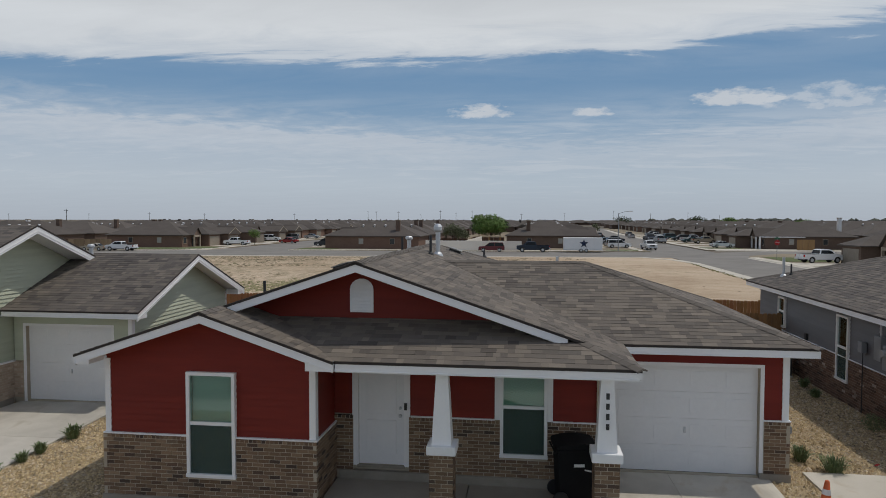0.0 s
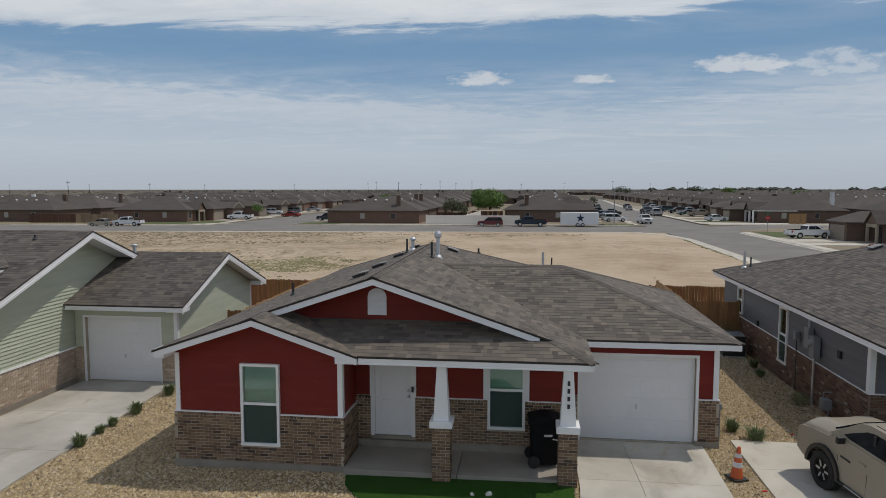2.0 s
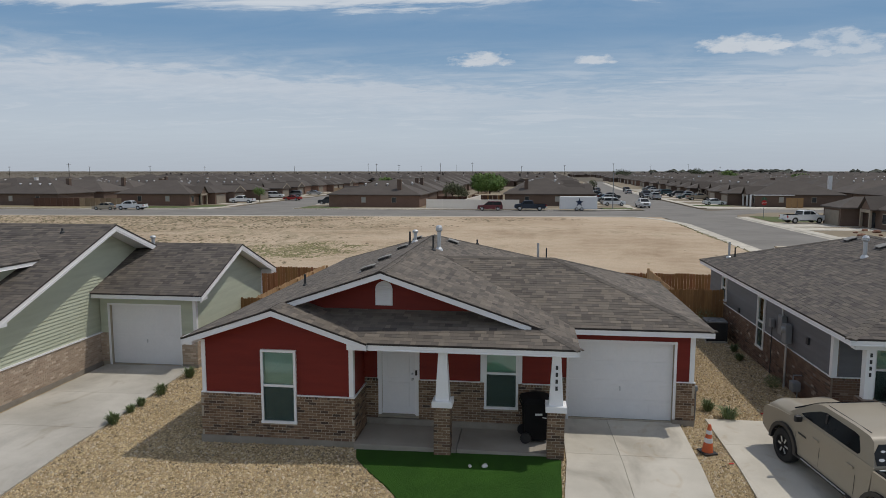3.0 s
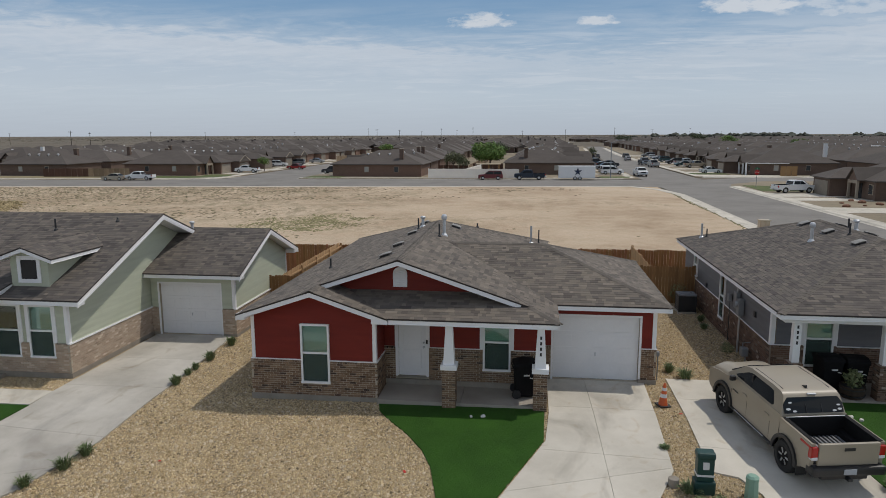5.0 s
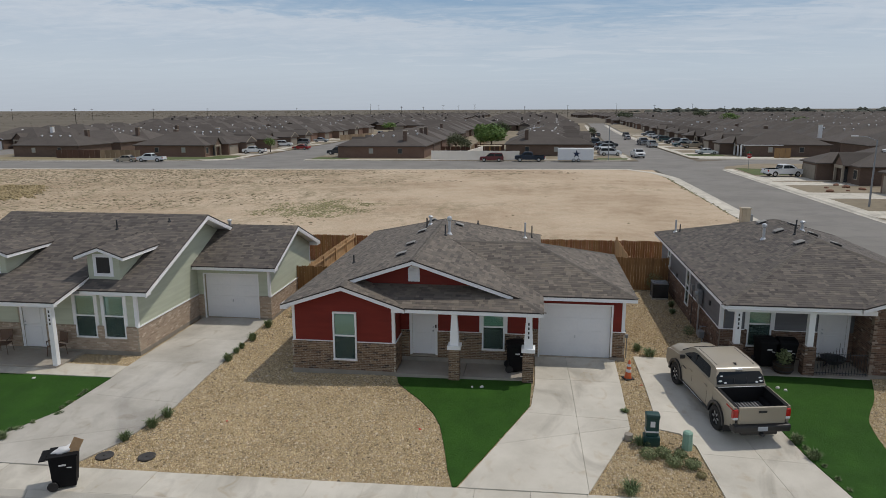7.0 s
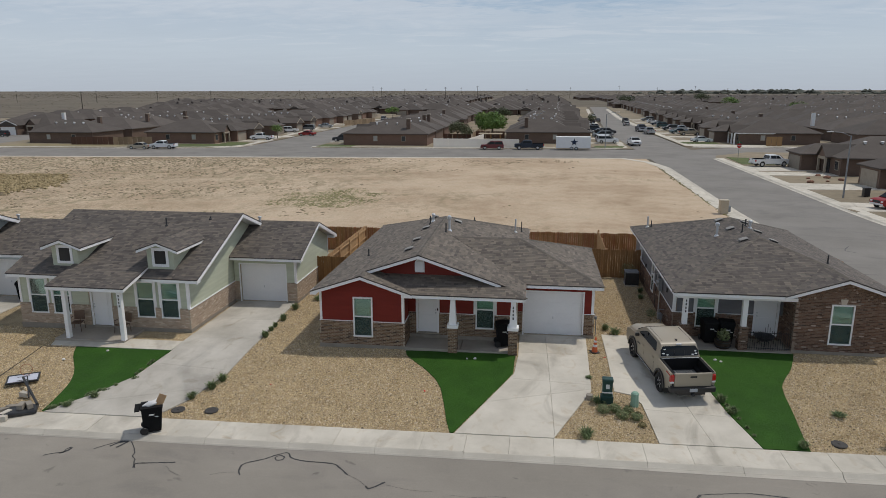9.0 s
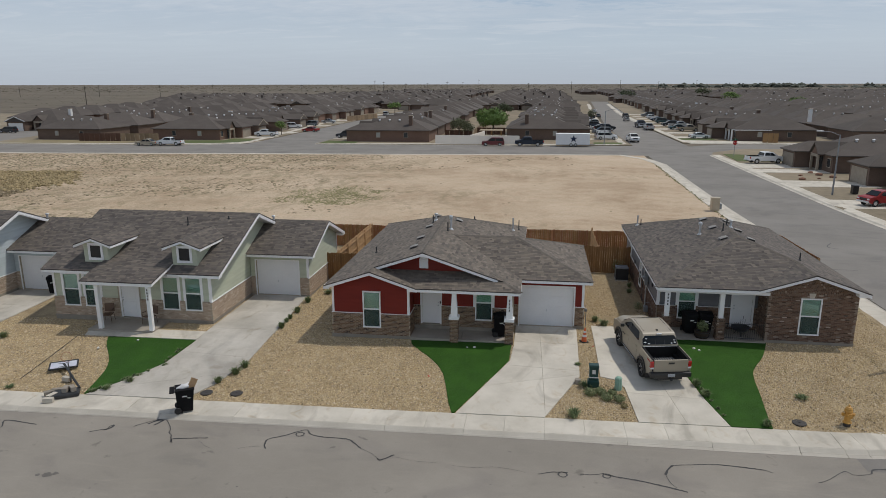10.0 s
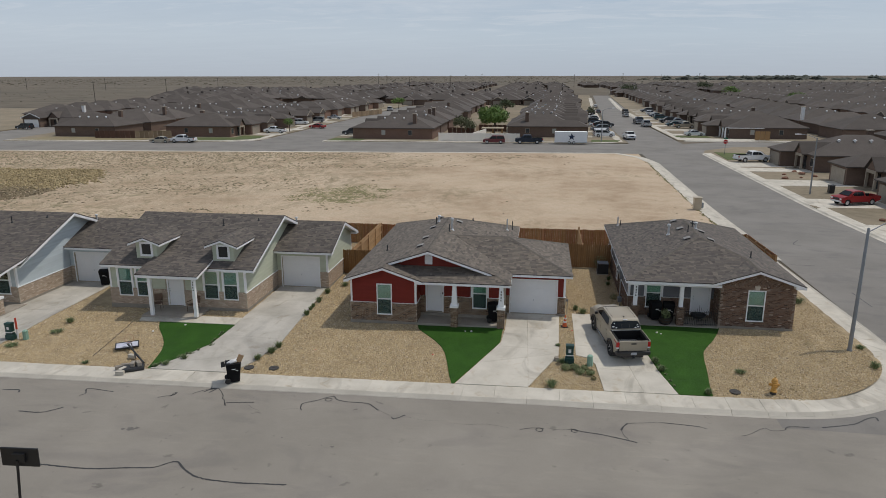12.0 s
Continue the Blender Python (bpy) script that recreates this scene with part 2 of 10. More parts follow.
green_siding = surf("sage_green_lap_siding", (0.44, 0.472, 0.36), (0.53, 0.56, 0.445), scale=0.9, fine=90, rough=0.55, bump=0.12, vary=0.05, stretch=(1, 1, 6))
grey_siding = surf("slate_grey_lap_siding", (0.115, 0.115, 0.125), (0.15, 0.15, 0.16), scale=0.9, fine=90, rough=0.55, bump=0.12, vary=0.06, stretch=(1, 1, 6))
blue_siding = surf("pale_blue_lap_siding", (0.46, 0.52, 0.55), (0.56, 0.62, 0.65), scale=0.9, fine=90, rough=0.55, bump=0.12, vary=0.05, stretch=(1, 1, 6))
white_paint = surf("white_trim_paint", (0.8, 0.81, 0.825), (0.88, 0.88, 0.885), scale=1.5, fine=25, rough=0.5, bump=0.08)
white_door = surf("white_door_paint", (0.76, 0.77, 0.785), (0.84, 0.845, 0.855), scale=1.2, fine=12, rough=0.45, bump=0.05)
concrete = surf("driveway_concrete", (0.47, 0.436, 0.37), (0.63, 0.59, 0.512), scale=0.55, fine=45, rough=0.9, bump=0.25, dist=0.004, vary=0.05, mid=(0.32, 0.62), fine_mix=0.2)


def stain(m, colour, stretch, scale, stops, twist=1.0):
    """Old soft-edged stains over a finished surface."""
    t = m.node_tree
    b = t.nodes["Principled BSDF"]
    src = b.inputs["Base Color"].links[0].from_socket
    geo, mp = nd(t, "ShaderNodeNewGeometry"), nd(t, "ShaderNodeMapping")
    mp.inputs["Scale"].default_value = stretch
    t.links.new(geo.outputs["Position"], mp.inputs[0])
    n = nd(t, "ShaderNodeTexNoise", in_Scale=scale, in_Detail=5.0, in_Roughness=0.55, in_Distortion=twist)
    t.links.new(mp.outputs[0], n.inputs["Vector"])
    t.links.new(mix(t, ramp(t, n.outputs[0], stops), src, mix(t, 1.0, src, colour, "MULTIPLY")), b.inputs["Base Color"])


stain(concrete, (0.72, 0.71, 0.7), (1.0, 0.45, 1.0), 0.7, [(0.54, (0, 0, 0)), (0.68, (0.85,) * 3)])
stain(concrete, (0.86, 0.79, 0.7), (1.0, 0.8, 1.0), 1.6, [(0.58, (0, 0, 0)), (0.7, (0.7,) * 3)])
concrete_old = surf("stained_driveway_concrete", (0.36, 0.335, 0.29), (0.54, 0.51, 0.455), scale=0.5, fine=45, rough=0.9, bump=0.25, dist=0.004, vary=0.04, mid=(0.32, 0.62), fine_mix=0.2)
stain(concrete_old, (0.72, 0.72, 0.73), (0.9, 0.35, 1.0), 0.62, [(0.53, (0, 0, 0)), (0.7, (0.85,) * 3)])
stain(concrete_old, (0.78, 0.75, 0.7), (1.0, 0.5, 1.0), 1.5, [(0.56, (0, 0, 0)), (0.7, (0.8,) * 3)])
foundation_mat = surf("foundation_concrete", (0.22, 0.195, 0.16), (0.34, 0.305, 0.26), scale=2.5, fine=60, rough=0.92, bump=0.35)
porch_concrete = surf("porch_concrete", (0.27, 0.24, 0.2), (0.4, 0.36, 0.31), scale=0.8, fine=45, rough=0.85, bump=0.2, fine_mix=0.25)
vent_grey = surf("weathered_vent_metal", (0.23, 0.22, 0.2), (0.34, 0.325, 0.3), scale=5, rough=0.5, metal=0.3, bump=0.05)
vent_brown = surf("brown_vent_metal", (0.085, 0.076, 0.07), (0.13, 0.118, 0.108), rough=0.6, bump=0.05)
gutter_mat = surf("gutter_concrete", (0.35, 0.323, 0.278), (0.5, 0.465, 0.405), scale=0.8, fine=40, rough=0.92, bump=0.3, vary=0.06, fine_mix=0.3)
kerb_mat = surf("kerb_concrete", (0.43, 0.395, 0.335), (0.6, 0.56, 0.485), scale=0.8, fine=40, rough=0.92, bump=0.3, vary=0.06, fine_mix=0.25)
gravel_bed = surf("gravel_bed", (0.17, 0.125, 0.07), (0.48, 0.375, 0.23), scale=1.1, fine=34, rough=0.95, bump=0.9, dist=0.03, fine_mix=0.62, mid=(0.38, 0.6))
stone = pieces("gravel_stone", [(0, (0.25, 0.185, 0.095)), (0.25, (0.47, 0.36, 0.2)), (0.5, (0.61, 0.49, 0.3)), (0.7, (0.36, 0.25, 0.13)), (0.88, (0.66, 0.56, 0.41)), (1, (0.13, 0.095, 0.055))], fine=70, stain=0.1)
turf = surf("artificial_turf", (0.018, 0.06, 0.006), (0.042, 0.122, 0.013), scale=1.1, fine=170, rough=0.75, bump=1.0, dist=0.02, fine_mix=0.45, spec=0.2)
wood_sun = surf("cedar_picket", (0.2, 0.088, 0.034), (0.36, 0.18, 0.075), scale=2.2, fine=25, rough=0.85, bump=0.3, vary=0.16, hue=0.012, stretch=(4, 4, 0.6))
wood_pale = surf("pale_cedar", (0.36, 0.22, 0.105), (0.52, 0.34, 0.18), scale=2.2, fine=25, rough=0.85, bump=0.3, vary=0.12, stretch=(4, 4, 0.6))
steel = surf("galvanised_steel", (0.5, 0.52, 0.55), (0.68, 0.7, 0.72), rough=0.5, metal=0.75, bump=0.05)
dark_metal = surf("dark_metal", (0.03, 0.032, 0.035), (0.06, 0.062, 0.066), rough=0.5, metal=0.4, bump=0.1)
black_plastic = surf("black_plastic", (0.012, 0.012, 0.013), (0.024, 0.024, 0.026), rough=0.42, bump=0.08)
grey_metal = surf("grey_painted_metal", (0.2, 0.215, 0.23), (0.28, 0.295, 0.31), rough=0.5, metal=0.2, bump=0.08)
interior = surf("dark_room", (0.02, 0.022, 0.022), (0.035, 0.038, 0.038), rough=0.9)
blind = surf("pale_window_blind", (0.66, 0.69, 0.67), (0.78, 0.81, 0.79), rough=0.8, stretch=(1, 1, 12), vary=0.03)
pane_glass = glass("window_glass", (0.72, 0.86, 0.81))
bug_screen = screen_cloth("insect_screen")

# ---- helpers for meshes ----
INV = {}


def thing(name, at=(0, 0, 0), label="", category="", group="", kind=""):
    """An Empty at its base; its parts are given in world coordinates."""
    e = new(name)
    e.empty_display_size = 0.2
    e.matrix_basis = Matrix.Translation(at)
    INV[e.name] = Matrix.Translation(at).inverted()
    return tagged(e, label, category, group, kind)


def under(ob, parent):
    ob.parent = parent
    ob.matrix_parent_inverse = INV.get(parent.name, Matrix())
    return ob


def mesh_of(name, bm, mat, smooth=False):
    me = bpy.data.meshes.new(name)
    if isinstance(bm, tuple):
        me.from_pydata(*bm)
    else:
        bmesh.ops.recalc_face_normals(bm, faces=bm.faces)
        bm.to_mesh(me)
        bm.free()
    if mat:
        me.materials.append(mat)
    if smooth:
        me.polygons.foreach_set("use_smooth", [True] * len(me.polygons))
        me.set_sharp_from_angle(angle=radians(smooth if smooth > 1 else 40))
    me.update()
    return me


APART = {"fascia", "foundation", "water_table", "eave_return", "soffit", "wall", "corner_board", "dormer_trim", "porch_slab"}


def islands(bm):
    """The loose pieces of a bmesh, each as (verts, [], faces)."""
    bmesh.ops.recalc_face_normals(bm, faces=bm.faces)
    seen, out = set(), []
    for f in bm.faces:
        if f in seen:
            continue
        group, todo = [], [f]
        seen.add(f)
        while todo:
            g = todo.pop()
            group.append(g)
            for v in g.verts:
                for h in v.link_faces:
                    if h not in seen:
                        seen.add(h)
                        todo.append(h)
        vs = list(dict.fromkeys(v for g in group for v in g.verts))
        at = {v: i for i, v in enumerate(vs)}
        out.append(([tuple(v.co) for v in vs], [], [tuple(at[v] for v in g.verts) for g in group]))
    bm.free()
    return out


def part(name, bm, mat, parent, label="", smooth=False, kind=""):
    if name in APART and not isinstance(bm, tuple):
        first, *rest = islands(bm)
        for r in rest:
            part(name, r, mat, parent, label)
        bm = first
    ob = under(new(name, mesh_of(name, bm, mat, smooth)), parent)
    return tagged(ob, label, kind=kind)


def solo(name, bm, mat, label="", category="", group="", kind="", smooth=False):
    return tagged(new(name, mesh_of(name, bm, mat, smooth)), label, category, group, kind)


def box(bm, x0, y0, z0, x1, y1, z1, m=None, bevel=0.0):
    vs = [bm.verts.new(((x0, x1)[i & 1], (y0, y1)[i >> 1 & 1], (z0, z1)[i >> 2])) for i in range(8)]
    fs = [bm.faces.new([vs[i] for i in q]) for q in ((0, 2, 3, 1), (4, 5, 7, 6), (0, 1, 5, 4), (2, 6, 7, 3), (0, 4, 6, 2), (1, 3, 7, 5))]
    if bevel:
        es = list({e for f in fs for e in f.edges})
        r = bmesh.ops.bevel(bm, geom=es, offset=bevel, segments=2, affect="EDGES", profile=0.6)
        vs = list({v for f in r["faces"] for v in f.verts} | {v for v in vs if v.is_valid})
    if m is not None:
        bmesh.ops.transform(bm, matrix=m, verts=vs)
    return vs


def boxes(*rows, bevel=0.0, m=None):
    bm = bmesh.new()
    for r in rows:
        box(bm, *r, bevel=bevel, m=m)
    return bm


def lathe(bm, profile, n=16, m=None, cap=True):
    """A turned shape round z from (radius, height) pairs."""
    rings = []
    for r, z in profile:
        rings.append([bm.verts.new((r * math.cos(2 * math.pi * i / n), r * math.sin(2 * math.pi * i / n), z)) for i in range(n)])
    for a, b in zip(rings, rings[1:]):
        for i in range(n):
            bm.faces.new((a[i], a[(i + 1) % n], b[(i + 1) % n], b[i]))
    if cap:
        for r, flip in ((rings[0], True), (rings[-1], False)):
            bm.faces.new(r[::-1] if flip else r)
    vs = [v for r in rings for v in r]
    if m is not None:
        bmesh.ops.transform(bm, matrix=m, verts=vs)
    return vs


def turned(*profile, n=16, m=None):
    bm = bmesh.new()
    lathe(bm, profile, n, m)
    return bm


def rod(bm, a, b, r, n=8, r2=None):
    a, b = Vector(a), Vector(b)
    m = Matrix.Translation(a) @ (b - a).to_track_quat("Z", "Y").to_matrix().to_4x4()
    return lathe(bm, [(r, 0), (r if r2 is None else r2, (b - a).length)], n, m)


def rods(*rows, n=8):
    bm = bmesh.new()
    for r in rows:
        rod(bm, *r, n=n)
    return bm


def extruded(pts, off):
    """A flat polygon in space, given thickness along off."""
    bm = bmesh.new()
    prism(bm, pts, off)
    return bm


def prism(bm, pts, off):
    off = Vector(off)
    a = [bm.verts.new(p) for p in pts]
    b = [bm.verts.new(Vector(p) + off) for p in pts]
    n = len(a)
    bm.faces.new(a)
    bm.faces.new(b[::-1])
    for i in range(n):
        bm.faces.new((a[i], b[i], b[(i + 1) % n], a[(i + 1) % n]))
    return a + b


def clip(poly, nx, ny, c):
    """The part of a flat polygon where nx * x + ny * y <= c."""
    out = []
    for i, p in enumerate(poly):
        q = poly[(i + 1) % len(poly)]
        a, b = nx * p[0] + ny * p[1] - c, nx * q[0] + ny * q[1] - c
        if a <= 0:
            out.append(p)
        if a * b < 0:
            k = a / (a - b)
            out.append((p[0] + (q[0] - p[0]) * k, p[1] + (q[1] - p[1]) * k))
    return out


def area2(p):
    return sum(p[i][0] * p[(i + 1) % len(p)][1] - p[(i + 1) % len(p)][0] * p[i][1] for i in range(len(p)))


# ---- lie of the land ----
def smooth(a, b, v):
    k = min(1.0, max(0.0, (v - a) / (b - a)))
    return k * k * (3 - 2 * k)


def walk_back(x):
    return 3.42 + 0.028 * x


def base(y):
    """The general fall of the land to the north."""
    return -0.45 * smooth(28, 60, y)


def land(x, y):
    """Height of the front yards."""
    top = min(0.47, max(0.12, 0.42 + (0.016 if x > -1 else 0.0125) * (x + 1)))
    k = min(1.0, max(0.0, (y - walk_back(x)) / 6.2))
    return top * k * (1 - smooth(30, 42, y)) * min(1.0, max(0.0, (21.4 - x) / 3.4)) + base(y)


def draped(poly, lift, thick=0.1, step=0.5):
    """A slab over the land: the polygon cut in strips, with sides."""
    bm = bmesh.new()
    y0, y1 = min(p[1] for p in poly), max(p[1] for p in poly)
    n = max(1, math.ceil((y1 - y0) / step))
    cache = {}

    def vert(p, d):
        k = (round(p[0], 4), round(p[1], 4), d)
        if k not in cache:
            cache[k] = bm.verts.new((p[0], p[1], land(*p) + lift - d))
        return cache[k]

    if area2(poly) < 0:
        poly = poly[::-1]
    for i in range(n):
        a, b = y0 + (y1 - y0) * i / n, y0 + (y1 - y0) * (i + 1) / n
        strip = clip(clip(poly, 0, -1, -a), 0, 1, b)
        pts = [p for j, p in enumerate(strip) if math.dist(p, strip[j - 1]) > 1e-3]
        if len(pts) < 3:
            continue
        try:
            bm.faces.new([vert(p, 0) for p in pts])
        except ValueError:
            pass
        for j, p in enumerate(pts):
            q = pts[(j + 1) % len(pts)]
            if abs(p[1] - q[1]) < 1e-4 and (abs(p[1] - a) < 1e-4 and i > 0 or abs(p[1] - b) < 1e-4 and i < n - 1):
                continue
            try:
                bm.faces.new((vert(p, 0), vert(p, thick), vert(q, thick), vert(q, 0)))
            except ValueError:
                pass
    return bm


# ---- building parts ----
class Face:
    """An upright wall face from p0 to p1; outward is to the right of the way."""

    def __init__(self, p0, p1):
        self.o = Vector((*p0, 0))
        d = Vector((p1[0] - p0[0], p1[1] - p0[1], 0))
        self.length = d.length
        self.d = d.normalized()
        self.n = Vector((self.d.y, -self.d.x, 0))
        self.m = Matrix((( self.d.x, -self.n.x, 0, p0[0]), (self.d.y, -self.n.y, 0, p0[1]), (0, 0, 1, 0), (0, 0, 0, 1)))

    def at(self, s, z, out=0.0):
        return self.o + self.d * s + self.n * out + Vector((0, 0, z))


def spans(a, b, holes, z0, z1):
    """The stretches of a..b that no hole takes between z0 and z1."""
    cuts = sorted((h[0], h[1]) for h in holes if h[2] < z1 - 1e-4 and h[3] > z0 + 1e-4)
    out, s = [], a
    for h0, h1 in cuts:
        if h0 > s:
            out.append((s, min(h0, b)))
        s = max(s, h1)
    if s < b:
        out.append((s, b))
    return [(p, q) for p, q in out if q - p > 1e-3]


def wall_body(bm, face, z0, z1, holes, inner, outer):
    """A wall from depth inner to outer (both behind the face, positive inwards) with its openings cut through."""
    zs = sorted({z0, z1, *(h[2] for h in holes if z0 < h[2] < z1), *(h[3] for h in holes if z0 < h[3] < z1)})
    ss = sorted({0.0, face.length, *(h[0] for h in holes if 0 < h[0] < face.length), *(h[1] for h in holes if 0 < h[1] < face.length)})
    solid = {}
    for i, (p, q) in enumerate(zip(ss, ss[1:])):
        for j, (a, b) in enumerate(zip(zs, zs[1:])):
            u, v = (p + q) / 2, (a + b) / 2
            solid[i, j] = not any(h[0] < u < h[1] and h[2] < v < h[3] for h in holes)
    cache = {}

    def at(i, j, d):
        if (i, j, d) not in cache:
            cache[i, j, d] = bm.verts.new(face.m @ Vector((ss[i], d, zs[j])))
        return cache[i, j, d]

    for (i, j), full in solid.items():
        if not full:
            continue
        c = ((i, j), (i + 1, j), (i + 1, j + 1), (i, j + 1))
        bm.faces.new([at(*k, outer) for k in c])
        bm.faces.new([at(*k, inner) for k in c[::-1]])
        for (k, l), n in (((0, 1), (i, j - 1)), ((1, 2), (i + 1, j)), ((2, 3), (i, j + 1)), ((3, 0), (i - 1, j))):
            if not solid.get(n, False):
                bm.faces.new((at(*c[k], outer), at(*c[k], inner), at(*c[l], inner), at(*c[l], outer)))


def brick_layer(face, z0, z1, holes=(), depth=0.07, seed=1, module=(0.203, 0.0677)):
    """Bricks in running bond, one island each; returns a list of (verts, faces)."""
    rnd = random.Random(seed)
    w, h = module
    rows = max(1, round((z1 - z0) / h))
    h = (z1 - z0) / rows
    out = []
    for r in range(rows):
        a, b = z0 + r * h, z0 + (r + 1) * h
        top = r == rows - 1
        ww = w / 2.6 if top else w
        for p, q in spans(0, face.length, holes, a, b):
            s = p - (0 if top or r % 2 == 0 else ww / 2)
            while s < q - 0.01:
                s0, s1 = max(p, s), min(q, s + ww)
                s += ww
                if s1 - s0 < 0.03:
                    continue
                j, out_by = 0.0065, rnd.uniform(-0.003, 0.003)
                c = [face.at(u, v, out_by - d) for d in (0, depth) for u, v in ((s0 + j, a + j), (s1 - j, a + j), (s1 - j, b - j), (s0 + j, b - j))]
                out.append((c, [(0, 1, 2, 3), (0, 4, 5, 1), (1, 5, 6, 2), (2, 6, 7, 3), (3, 7, 4, 0)]))
    return out


def joined(items):
    verts, faces = [], []
    for v, f in items:
        n = len(verts)
        verts.extend(tuple(p) for p in v)
        faces.extend(tuple(i + n for i in q) for q in f)
    return verts, [], faces


def lay_pieces(name, items, mat, parent, single=0, label=""):
    """The first `single` pieces as objects of their own, the rest as one part."""
    for it in items[:single]:
        part(name, joined([it]), mat, parent)
    if items[single:]:
        part(name + "_field", joined(items[single:]), mat, parent, label, kind="stuff")


def siding(face, outline, mat, parent, holes=(), course=0.115, thick=0.026, out=0.0):
    """Lap boards over a convex outline of (s, z), each a wedge-shaped board."""
    if area2(outline) < 0:
        outline = outline[::-1]
    z0, z1 = min(p[1] for p in outline), max(p[1] for p in outline)
    rows = math.ceil((z1 - z0) / course)
    for r in range(rows):
        a, b = z0 + r * course, min(z1, z0 + (r + 1) * course)
        strip = clip(clip(outline, 0, -1, -a), 0, 1, b)
        if len(strip) < 3 or b - a < 0.01:
            continue
        for p, q in spans(min(k[0] for k in strip), max(k[0] for k in strip), holes, a, b):
            poly = clip(clip(strip, -1, 0, -p), 1, 0, q)
            if len(poly) < 3:
                continue
            front = [face.at(s, z, out + 0.003 + (thick - 0.003) * (b - z) / course) for s, z in poly]
            back = [face.at(s, z, out - 0.004) for s, z in poly]
            n = len(poly)
            part("siding_board", ([tuple(v) for v in front + back], [], [tuple(range(n)), *((i, n + i, n + (i + 1) % n, (i + 1) % n) for i in range(n))]), mat, parent)


def tabs(poly, seed, exposure=0.142):
    """Laminated shingle tabs over one flat roof plane: a list of (verts, faces)."""
    rnd = random.Random(seed)
    p = [Vector(v) for v in poly]
    n = Vector((0, 0, 0))
    for i in range(len(p)):
        n += p[i].cross(p[(i + 1) % len(p)])
    n.normalize()
    if n.z < 0:
        n, p = -n, p[::-1]
    v = (Vector((0, 0, 1)) - n * n.z).normalized()
    u = v.cross(n)
    o = min(p, key=lambda q: q.z)
    flat = [((q - o).dot(u), (q - o).dot(v)) for q in p]
    if area2(flat) < 0:
        flat = flat[::-1]
    v1 = max(q[1] for q in flat)
    out = []
    r = 0
    while r * exposure < v1:
        a, b = r * exposure, (r + 1) * exposure
        row = clip(clip(flat, 0, -1, -a), 0, 1, b)
        r += 1
        if len(row) < 3:
            continue
        s, s1 = min(q[0] for q in row) - rnd.uniform(0, 0.25), max(q[0] for q in row)
        while s < s1:
            w = rnd.choice((0.12, 0.19, 0.27, 0.36))
            q = clip(clip(row, -1, 0, -s), 1, 0, s + w - 0.0015)
            s += w
            q = [k for i, k in enumerate(q) if math.dist(k, q[i - 1]) > 1e-3]
            if len(q) < 3 or abs(area2(q)) < 1e-4:
                continue
            lift = rnd.choice((0.0035, 0.0065))
            top = [o + u * k[0] + v * k[1] + n * (0.002 + lift * (b - k[1]) / exposure) for k in q]
            low = [o + u * k[0] + v * k[1] - n * 0.002 for k in q]
            m = len(q)
            out.append((top + low, [tuple(range(m)), *((i, m + i, m + (i + 1) % m, (i + 1) % m) for i in range(m))]))
    return out


def caps(a, b, n1, n2, seed=3, wide=0.13):
    """Folded cap shingles along a ridge or hip from a to b, between two planes."""
    a, b = Vector(a), Vector(b)
    d = (b - a).normalized()
    sides = []
    for n in (Vector(n1).normalized(), Vector(n2).normalized()):
        s = d.cross(n)
        s.normalize()
        if s.z > 0:
            s = -s
        sides.append((s, n))
    out = []
    k, L = 0.0, (b - a).length
    while k < L:
        e = min(L, k + 0.2)
        vs = []
        for t, lift in ((k, 0.017), (e, 0.011)):
            c = a + d * t
            vs += [c + sides[0][0] * wide + sides[0][1] * lift, c + Vector((0, 0, lift + 0.006)), c + sides[1][0] * wide + sides[1][1] * lift]
        vs += [v - Vector((0, 0, 0.03)) for v in vs[:3]]
        out.append((vs, [(0, 1, 4, 3), (1, 2, 5, 4), (0, 6, 7, 1), (1, 7, 8, 2)]))
        k += 0.2
    return out


def roof_slab(bm, poly, thick=0.042):
    prism(bm, [Vector(p) - Vector((0, 0, 0.004)) for p in poly], (0, 0, -thick))


def fascia(bm, a, b, out, high=0.14, thick=0.03, drop=0.044):
    """A board under a roof edge from a to b; out: the way it faces."""
    a, b, out = Vector(a), Vector(b), Vector(out).normalized() * thick
    z = Vector((0, 0, -drop))
    out_ = out * 1.35
    prism(bm, [a + z - out_, b + z - out_, b + z - out_ - Vector((0, 0, high)), a + z - out_ - Vector((0, 0, high))], out)


